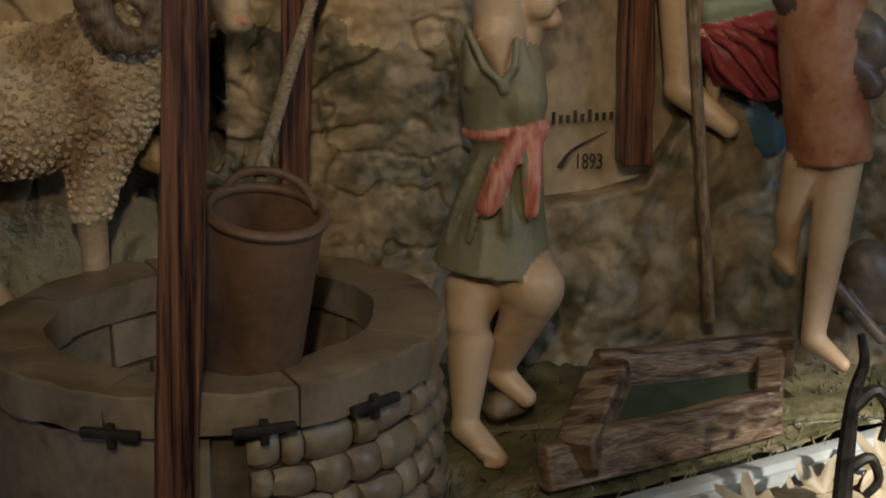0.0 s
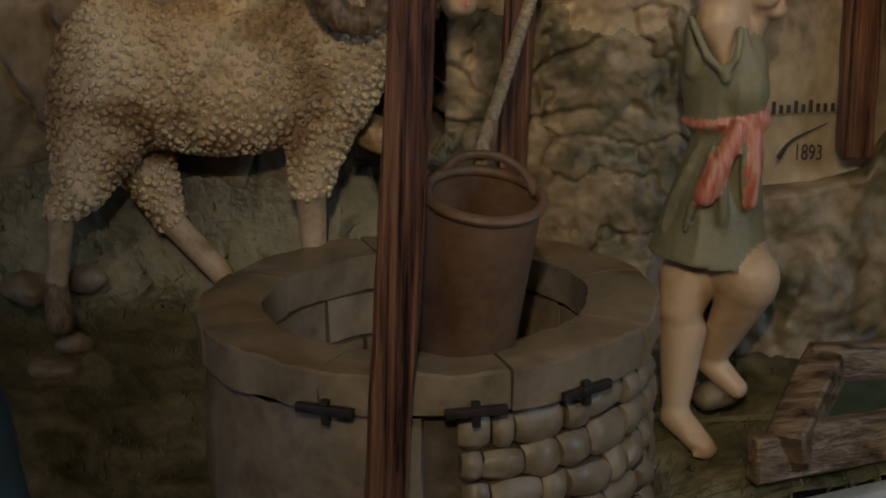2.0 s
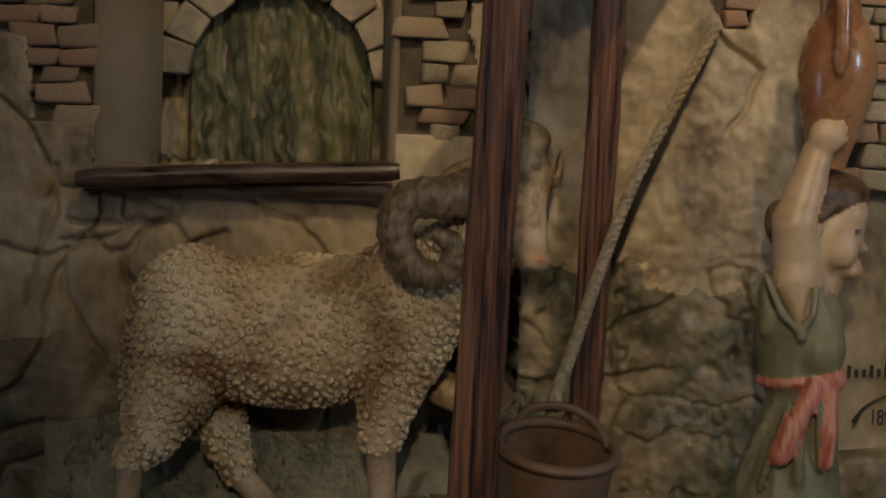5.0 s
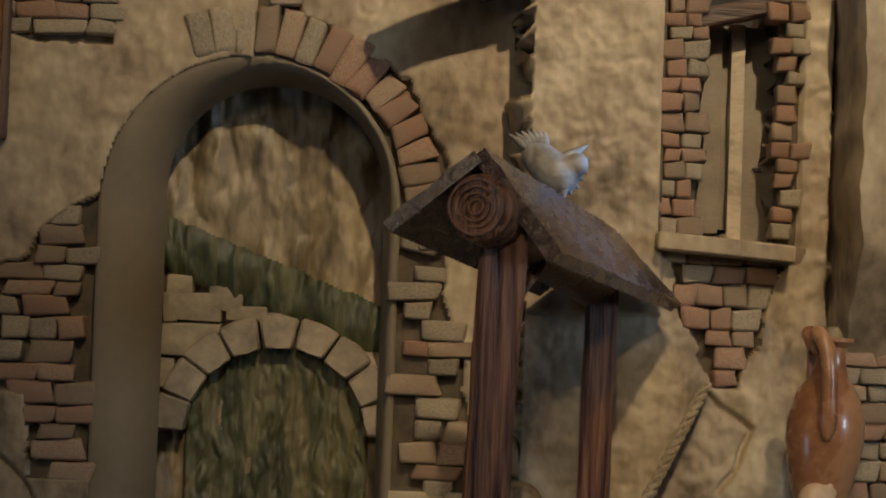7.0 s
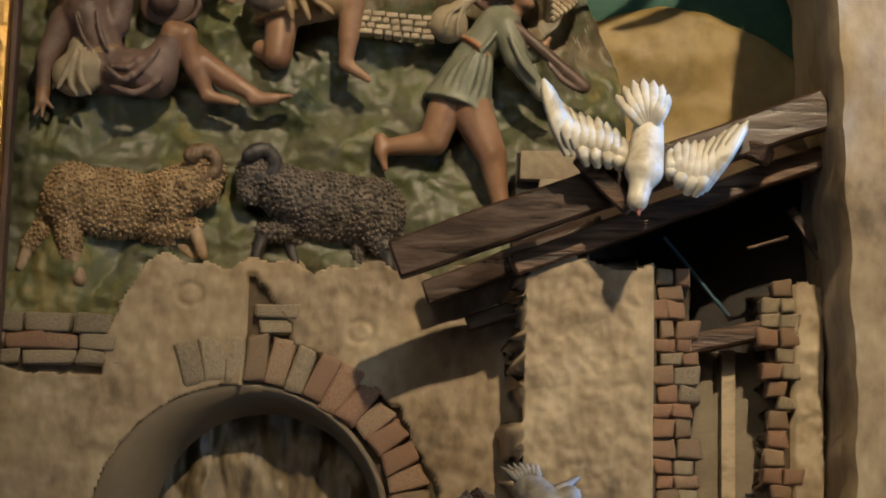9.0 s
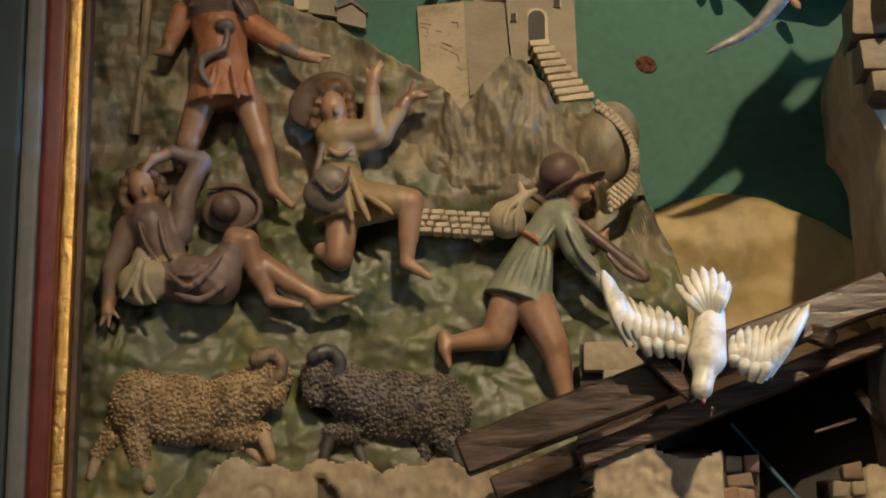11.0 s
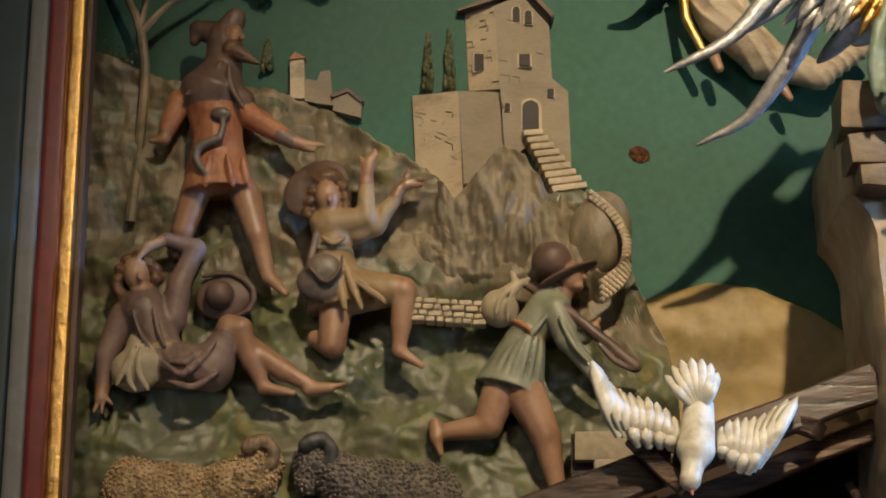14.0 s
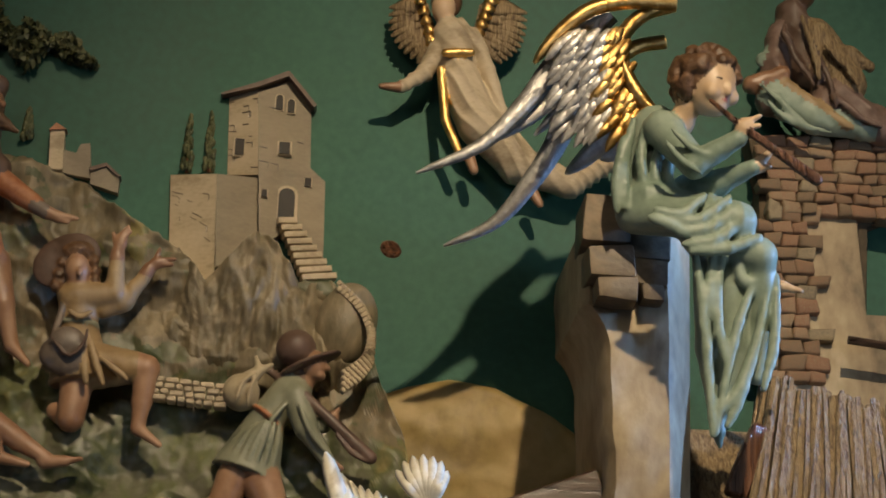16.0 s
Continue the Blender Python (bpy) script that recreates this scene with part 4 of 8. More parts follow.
def curls(paint, size, ring=True, seed=1):
    """Small wool curls all over one paint: little rings standing on the surface."""
    def grow(v, f, p, paints):
        r = np.random.RandomState(seed)
        f = np.asarray(f)[p == paints.index(paint)]
        q = v[f]
        mid, nrm = q.mean(1), np.cross(q[:, 2] - q[:, 0], q[:, 3] - q[:, 1])
        nrm = nrm / np.maximum(np.linalg.norm(nrm, axis=1), 1e-12)[:, None]
        front = nrm[:, 1] < 0.35
        mid, nrm = mid[front], nrm[front]
        order = r.permutation(len(mid))
        taken, kept = {}, []
        for i in order:
            key = tuple(np.floor(mid[i] / size).astype(int))
            if any(np.linalg.norm(mid[i] - mid[j]) < size * 0.92 for dx in (-1, 0, 1) for dy in (-1, 0, 1) for dz in (-1, 0, 1) for j in taken.get((key[0] + dx, key[1] + dy, key[2] + dz), ())):
                continue
            taken.setdefault(key, []).append(i)
            kept.append(i)
        big, tube = 7, 5
        a, b = np.meshgrid(np.arange(big) * 2 * np.pi / big, np.arange(tube) * 2 * np.pi / tube, indexing="ij")
        R, t = size * 0.30, size * 0.25
        base = np.stack([(R + t * np.cos(b)) * np.cos(a), (R + t * np.cos(b)) * np.sin(a), t * 1.3 * np.sin(b)], -1).reshape(-1, 3)
        quads = np.array([(i * tube + j, ((i + 1) % big) * tube + j, ((i + 1) % big) * tube + (j + 1) % tube, i * tube + (j + 1) % tube) for i in range(big) for j in range(tube)])
        V, F = [], []
        for c, i in enumerate(kept):
            n = nrm[i] + r.normal(0, 0.6, 3)
            n /= np.linalg.norm(n)
            u = np.cross(n, r.normal(0, 1, 3))
            u /= np.linalg.norm(u)
            w = np.cross(n, u)
            s = r.uniform(0.8, 1.2)
            V.append(mid[i] + 0.16 * size * nrm[i] + s * (base @ np.stack([u, w, n])))
            F.append(quads + c * len(base))
        return [(np.concatenate(V), np.concatenate(F), paint)]
    return grow


def horn(points, r0, r1, mat, n=14):
    pts = curve_points(points, n)
    return [limb(pts[i], pts[i + 1], r0 + (r1 - r0) * i / n * 1.0 + 0.16 * r0 * (i % 2), r0 + (r1 - r0) * (i + 1) / n, mat, 0.003) for i in range(n - 1)]


def ridge(points, r, mat, k=0.008, n=9):
    """A fold of cloth: a thin limb that swells and fades along a smooth line."""
    line = curve_points(points, n)
    w = [r * (0.45 + 0.55 * math.sin(math.pi * (0.12 + 0.76 * i / (n - 1)))) for i in range(n)]
    return [limb(line[i], line[i + 1], w[i], w[i + 1], mat, k) for i in range(n - 1)]


# the big ram behind the well
ram = [lump((-0.229, -0.260, 0.993), (0.205, 0.095, 0.118), "wool", (0, -2, 0), 0.05), lump((-0.391, -0.250, 0.993), (0.10, 0.088, 0.125), "wool", (0, 0, 0), 0.05), lump((-0.076, -0.270, 1.015), (0.095, 0.088, 0.12), "wool", (0, 0, 0), 0.05),
       limb((-0.040, -0.280, 1.053), (0.055, -0.320, 1.145), 0.085, 0.06, "wool", 0.04),
       limb((-0.426, -0.270, 0.887), (-0.447, -0.290, 0.826), 0.068, 0.040, "wool", 0.03), limb((-0.447, -0.290, 0.826), (-0.480, -0.290, 0.784), 0.036, 0.025, "wool", 0.02),
       limb((-0.480, -0.290, 0.784), (-0.490, -0.300, 0.661), 0.022, 0.017, "shank", 0.012), limb((-0.490, -0.300, 0.656), (-0.481, -0.320, 0.609), 0.020, 0.024, "horn", 0.008),
       limb((-0.357, -0.200, 0.836), (-0.317, -0.190, 0.744), 0.045, 0.022, "wool", 0.02), limb((-0.317, -0.190, 0.744), (-0.232, -0.200, 0.656), 0.022, 0.020, "shank", 0.012),
       limb((-0.075, -0.290, 0.923), (-0.090, -0.290, 0.831), 0.052, 0.030, "wool", 0.025), limb((-0.090, -0.290, 0.831), (-0.082, -0.280, 0.708), 0.025, 0.020, "shank", 0.012),
       limb((0.007, -0.200, 0.898), (0.099, -0.220, 0.847), 0.03, 0.02, "fleece", 0.012),
       limb((-0.471, -0.220, 1.033), (-0.486, -0.220, 0.932), 0.020, 0.022, "wool", 0.01), limb((-0.486, -0.220, 0.932), (-0.486, -0.230, 0.826), 0.022, 0.015, "wool", 0.01),
       lump((0.112, -0.360, 1.235), (0.044, 0.046, 0.080), "shank", (0, 8, 0), 0.02), limb((0.112, -0.380, 1.220), (0.131, -0.400, 1.133), 0.038, 0.024, "shank", 0.02),
       lump((0.115, -0.360, 1.311), (0.04, 0.04, 0.03), "fleece", (0, 0, 0), 0.015),
       limb((0.023, -0.340, 1.231), (0.090, -0.350, 1.260), 0.04, 0.045, "fleece", 0.02),
       limb((0.133, -0.360, 1.260), (0.149, -0.370, 1.190), 0.013, 0.006, "horn", 0.004), *[lump(tuple(Vector((0.097, -0.395, 1.309)).lerp(Vector((0.116, -0.410, 1.197)), i / 11) + Vector((0.016 * float(np.sin(2.4 * i)), -0.004, 0.006 * float(np.cos(3.1 * i))))), (0.010, 0.009, 0.009), "fleece", (0, 0, 0), 0.003) for i in range(12)], lump((0.135, -0.420, 1.135), (0.024, 0.022, 0.018), "shank", (0, 0, 0), 0.012), lump((0.140, -0.442, 1.139), (0.006, 0.005, 0.005), "redsash", (0, 0, 0), 0.003),
       lump((0.127, -0.395, 1.247), (0.010, 0.008, 0.007), "hair", (0, 0, 0), 0.003), lump((0.127, -0.390, 1.262), (0.020, 0.014, 0.008), "shank", (0, 20, 0), 0.006), limb((0.109, -0.380, 1.288), (0.116, -0.395, 1.204), 0.030, 0.026, "fleece", 0.015)]
ram += horn([(0.073, -0.370, 1.243), (0.005, -0.400, 1.224), (-0.058, -0.420, 1.217), (-0.077, -0.430, 1.171), (-0.046, -0.420, 1.116), (0.001, -0.420, 1.111), (0.012, -0.430, 1.153), (-0.014, -0.440, 1.170)], 0.033, 0.010, "horn", 40)
ram += horn([(0.133, -0.350, 1.270), (0.156, -0.340, 1.244), (0.170, -0.330, 1.261), (0.170, -0.330, 1.294)], 0.012, 0.003, "horn", 12)
statue("ram_statue", ram, 0.0055, "carved ram with pale curly wool and ridged horns", "statue", extra=curls("wool", 0.0128))

# the girl with the jug
girl = [limb((0.483, -0.500, 0.737), (0.472, -0.510, 0.695), 0.046, 0.034, "skin", 0.02), limb((0.477, -0.505, 0.659), (0.470, -0.520, 0.533), 0.037, 0.019, "skin", 0.015),
        limb((0.470, -0.520, 0.529), (0.512, -0.560, 0.491), 0.023, 0.017, "skin", 0.012), lump((0.500, -0.550, 0.496), (0.028, 0.022, 0.013), "skin", (0, 30, 20), 0.01), *[lump((0.498, -0.565, 0.484) if i == 0 else tuple(Vector((0.497, -0.565, 0.480)).lerp(Vector((0.524, -0.560, 0.491)), i / 4)), (0.0075, 0.010, 0.006), "skin", (0, 0, 0), 0.003) for i in range(5)],
        limb((0.547, -0.510, 0.775), (0.567, -0.550, 0.756), 0.055, 0.044, "skin", 0.02), limb((0.567, -0.540, 0.740), (0.533, -0.460, 0.610), 0.042, 0.024, "skin", 0.015),
        limb((0.531, -0.460, 0.596), (0.569, -0.490, 0.563), 0.022, 0.016, "skin", 0.012),
        skirt((0.530, -0.500, 0.971), (0.509, -0.500, 0.773), 0.0467, 0.0900, "olive", 0.012), *ridge([(0.499, -0.570, 0.961), (0.476, -0.570, 0.885), (0.462, -0.570, 0.829)], 0.0059, "olive", 0.014), *ridge([(0.485, -0.530, 0.953), (0.452, -0.530, 0.875), (0.436, -0.530, 0.823)], 0.0060, "olive", 0.014), *ridge([(0.542, -0.570, 0.962), (0.545, -0.570, 0.903), (0.552, -0.570, 0.860)], 0.0059, "olive", 0.014), *ridge([(0.518, -0.575, 0.929), (0.517, -0.575, 0.878), (0.518, -0.575, 0.835)], 0.0059, "olive", 0.014),
        limb((0.520, -0.500, 0.997), (0.521, -0.500, 1.064), 0.056, 0.064, "olive", 0.02), lump((0.552, -0.530, 1.040), (0.03, 0.03, 0.035), "olive", (0, 0, 0), 0.02),
        lump((0.523, -0.500, 0.987), (0.064, 0.060, 0.018), "redsash", (0, -8, 0), 0.006), lump((0.562, -0.550, 0.992), (0.022, 0.018, 0.020), "redsash", (0, 0, 0), 0.006),
        limb((0.536, -0.560, 0.979), (0.506, -0.575, 0.927), 0.015, 0.017, "redsash", 0.006), limb((0.506, -0.575, 0.927), (0.488, -0.580, 0.884), 0.018, 0.016, "redsash", 0.006),
        limb((0.560, -0.555, 0.978), (0.558, -0.570, 0.918), 0.012, 0.013, "redsash", 0.006), limb((0.558, -0.570, 0.918), (0.556, -0.570, 0.874), 0.012, 0.011, "redsash", 0.006),
        limb((0.519, -0.490, 1.046), (0.511, -0.485, 1.099), 0.060, 0.052, "olive", 0.02), limb((0.499, -0.548, 1.128), (0.510, -0.562, 1.077), 0.0301, 0.0075, "skin", 0.010),
        limb((0.471, -0.530, 1.060), (0.462, -0.525, 1.127), 0.0152, 0.0059, "olive", 0.012), limb((0.558, -0.545, 1.037), (0.535, -0.545, 1.120), 0.0151, 0.0075, "olive", 0.010),
        limb((0.458, -0.560, 1.139), (0.480, -0.582, 1.089), 0.006, 0.006, "olive", 0.004), limb((0.480, -0.582, 1.089), (0.508, -0.576, 1.062), 0.006, 0.006, "olive", 0.004), limb((0.508, -0.576, 1.062), (0.524, -0.580, 1.090), 0.006, 0.006, "olive", 0.004), limb((0.524, -0.580, 1.090), (0.528, -0.570, 1.126), 0.006, 0.006, "olive", 0.004),
        lump((0.510, -0.575, 1.058), (0.010, 0.008, 0.010), "olive", (0, 0, 0), 0.004), lump((0.546, -0.545, 1.029), (0.034, 0.028, 0.034), "olive", (0, 0, 0), 0.02),
        limb((0.512, -0.520, 1.119), (0.499, -0.540, 1.214), 0.038, 0.034, "skin", 0.02), limb((0.499, -0.540, 1.218), (0.528, -0.530, 1.320), 0.033, 0.022, "skin", 0.012),
        lump((0.537, -0.540, 1.341), (0.026, 0.018, 0.026), "skin", (0, 20, 0), 0.008), limb((0.546, -0.545, 1.342), (0.557, -0.540, 1.366), 0.008, 0.006, "skin", 0.005), limb((0.548, -0.545, 1.336), (0.562, -0.540, 1.353), 0.008, 0.006, "skin", 0.005), limb((0.546, -0.545, 1.331), (0.563, -0.540, 1.338), 0.008, 0.006, "skin", 0.005),
        limb((0.548, -0.490, 1.129), (0.564, -0.490, 1.171), 0.034, 0.034, "skin", 0.02),
        lump((0.558, -0.500, 1.195), (0.0476, 0.048, 0.0612), "skin", (0, 8, 0), 0.012), lump((0.578, -0.505, 1.229), (0.0315, 0.038, 0.0306), "skin", (0, 0, 0), 0.02),
        lump((0.601, -0.505, 1.180), (0.0128, 0.010, 0.0077), "skin", (0, 22, 0), 0.010), lump((0.586, -0.505, 1.147), (0.0204, 0.026, 0.0153), "skin", (0, 0, 0), 0.014), lump((0.569, -0.535, 1.174), (0.0221, 0.016, 0.0221), "skin", (0, 0, 0), 0.014),
        lump((0.598, -0.512, 1.160), (0.0060, 0.012, 0.0034), "redsash", (0, 10, 0), 0.004), lump((0.587, -0.536, 1.205), (0.0068, 0.006, 0.0026), "hair", (0, 10, 0), 0.003),
        lump((0.530, -0.550, 1.207), (0.0075, 0.010, 0.0134), "skin", (0, 8, 0), 0.003),
        lump((0.551, -0.490, 1.248), (0.0629, 0.056, 0.0391), "hair", (0, -10, 0), 0.006), lump((0.526, -0.485, 1.210), (0.0340, 0.056, 0.0425), "hair", (0, 0, 0), 0.012), lump((0.499, -0.450, 1.202), (0.0289, 0.03, 0.0408), "hair", (0, -20, 0), 0.012),
        *[limb((0.594, -0.525, 1.264), tuple(Vector((0.519, -0.545, 1.266)).lerp(Vector((0.529, -0.553, 1.225)), i / 3)), 0.005, 0.008, "hair", 0.004) for i in range(4)]]
statue("girl_statue", girl, 0.0042, "carved barefoot girl in an olive dress with a red sash", "statue", folds=drape(("olive", "redsash"), 0.0014, 200, 16))

jug = thing("jug", "glazed brown clay water jug with two handles", "jug")
jug.matrix_world = Matrix.Translation((0.547, -0.500, 1.294)) @ pose(0, 0, 0, 0, 3, 0)
part("body", turned([(0.0, 0.0), (0.026, 0.0), (0.030, 0.02), (0.048, 0.08), (0.057, 0.13), (0.056, 0.16), (0.045, 0.20), (0.027, 0.225), (0.021, 0.25), (0.022, 0.268), (0.031, 0.276), (0.031, 0.282), (0.019, 0.282), (0.016, 0.25)], 40), "clay", jug)
for side in (-1, 1):
    bm = bmesh.new()
    add_tube(bm, curve_points([(-0.020, -0.012 * side, 0.262), (-0.028, -0.036 * side, 0.285), (-0.016, -0.055 * side, 0.262), (-0.010, -0.062 * side, 0.20), (-0.008, -0.060 * side, 0.135)], 18), [0.012] * 14 + [0.013, 0.014, 0.012, 0.006], 10)
    part("handle", bm, "clay", jug)

# shepherds on the hillside
SH = "shepherds on the hillside"
herdsman = [lump((-0.483, -0.085, 3.144), (0.0148, 0.02, 0.0208), "tanskin", (0, 8, 0), 0.006), limb((-0.504, -0.065, 3.137), (-0.510, -0.065, 3.115), 0.0338, 0.0279, "brownhood", 0.012), limb((-0.505, -0.065, 3.152), (-0.486, -0.070, 3.186), 0.0289, 0.0199, "brownhood", 0.014),
            limb((-0.520, -0.055, 3.161), (-0.555, -0.050, 3.175), 0.0259, 0.0160, "brownhood", 0.012), limb((-0.555, -0.050, 3.175), (-0.562, -0.050, 3.151), 0.0160, 0.0090, "brownhood", 0.008), limb((-0.485, -0.095, 3.116), (-0.464, -0.095, 3.102), 0.0168, 0.0118, "hair", 0.01),
            limb((-0.464, -0.095, 3.102), (-0.439, -0.095, 3.089), 0.0109, 0.0039, "hair", 0.01), lump((-0.468, -0.105, 3.135), (0.0059, 0.007, 0.0069), "tanskin", (0, 0, 0), 0.004), limb((-0.505, -0.065, 3.095), (-0.520, -0.065, 3.049), 0.0338, 0.0597, "brownhood", 0.02), limb((-0.528, -0.065, 3.044), (-0.556, -0.060, 3.043), 0.0418, 0.0299, "brownhood", 0.015), limb((-0.499, -0.065, 3.038), (-0.473, -0.070, 3.025), 0.0398, 0.0278, "brownhood", 0.015),
            limb((-0.518, -0.065, 3.006), (-0.510, -0.065, 2.944), 0.0478, 0.0448, "rust", 0.015), skirt((-0.513, -0.055, 2.956), (-0.507, -0.055, 2.854), 0.0439, 0.0679, "rust", 0.006), lump((-0.513, -0.060, 2.941), (0.0478, 0.048, 0.0070), "rust", (0, 0, 0), 0.004),
            limb((-0.582, -0.065, 3.026), (-0.601, -0.065, 2.979), 0.0229, 0.0169, "tunic_arm", 0.01), limb((-0.601, -0.065, 2.979), (-0.606, -0.070, 2.954), 0.0139, 0.0109, "tanskin", 0.01), limb((-0.606, -0.070, 2.954), (-0.629, -0.075, 2.950), 0.0099, 0.0050, "tanskin", 0.01),
            limb((-0.456, -0.070, 2.998), (-0.393, -0.080, 2.956), 0.0229, 0.0168, "tunic_arm", 0.01), limb((-0.397, -0.082, 2.957), (-0.376, -0.085, 2.943), 0.0149, 0.0129, "leather", 0.005), limb((-0.376, -0.085, 2.943), (-0.352, -0.085, 2.935), 0.0119, 0.0109, "tanskin", 0.01),
            limb((-0.352, -0.085, 2.937), (-0.319, -0.088, 2.933), 0.0089, 0.0040, "tanskin", 0.004), limb((-0.356, -0.085, 2.930), (-0.335, -0.088, 2.925), 0.0059, 0.0040, "tanskin", 0.004), limb((-0.549, -0.060, 2.853), (-0.567, -0.060, 2.787), 0.0269, 0.0199, "tanskin", 0.01),
            limb((-0.567, -0.060, 2.787), (-0.576, -0.050, 2.746), 0.0189, 0.0140, "tanskin", 0.01), limb((-0.459, -0.060, 2.852), (-0.435, -0.065, 2.774), 0.0279, 0.0199, "tanskin", 0.01), limb((-0.435, -0.065, 2.774), (-0.415, -0.060, 2.700), 0.0189, 0.0130, "tanskin", 0.01),
            limb((-0.415, -0.060, 2.700), (-0.382, -0.070, 2.666), 0.0120, 0.0060, "tanskin", 0.01), lump((-0.499, -0.115, 2.985), (0.0186, 0.012, 0.0128), "leather", (0, 0, 0), 0.004), *ridge([(-0.495, -0.118, 2.981), (-0.497, -0.118, 2.943), (-0.516, -0.118, 2.933), (-0.538, -0.118, 2.921), (-0.539, -0.118, 2.896), (-0.522, -0.118, 2.872)], 0.0078, "leather", 0.004),
            *ridge([(-0.516, -0.115, 2.908), (-0.520, -0.115, 2.876), (-0.523, -0.115, 2.852)], 0.0069, "rust", 0.006), *ridge([(-0.486, -0.115, 2.907), (-0.480, -0.115, 2.876), (-0.474, -0.115, 2.852)], 0.0069, "rust", 0.006), *ridge([(-0.460, -0.100, 2.907), (-0.452, -0.100, 2.861)], 0.0059, "rust", 0.006),
            *ridge([(-0.538, -0.100, 2.903), (-0.546, -0.100, 2.862)], 0.0059, "rust", 0.006), *ridge([(-0.503, -0.105, 3.088), (-0.524, -0.105, 3.056), (-0.564, -0.105, 3.026)], 0.0059, "brownhood", 0.006), *ridge([(-0.489, -0.110, 3.080), (-0.485, -0.110, 3.042), (-0.461, -0.110, 2.999)], 0.0059, "brownhood", 0.006)]
statue("shepherd_statue", herdsman, 0.0032, "carved bearded shepherd standing in brown hood and rust tunic", "statue", SH, folds=drape(("rust", "brownhood"), 0.0010, 330, 30))

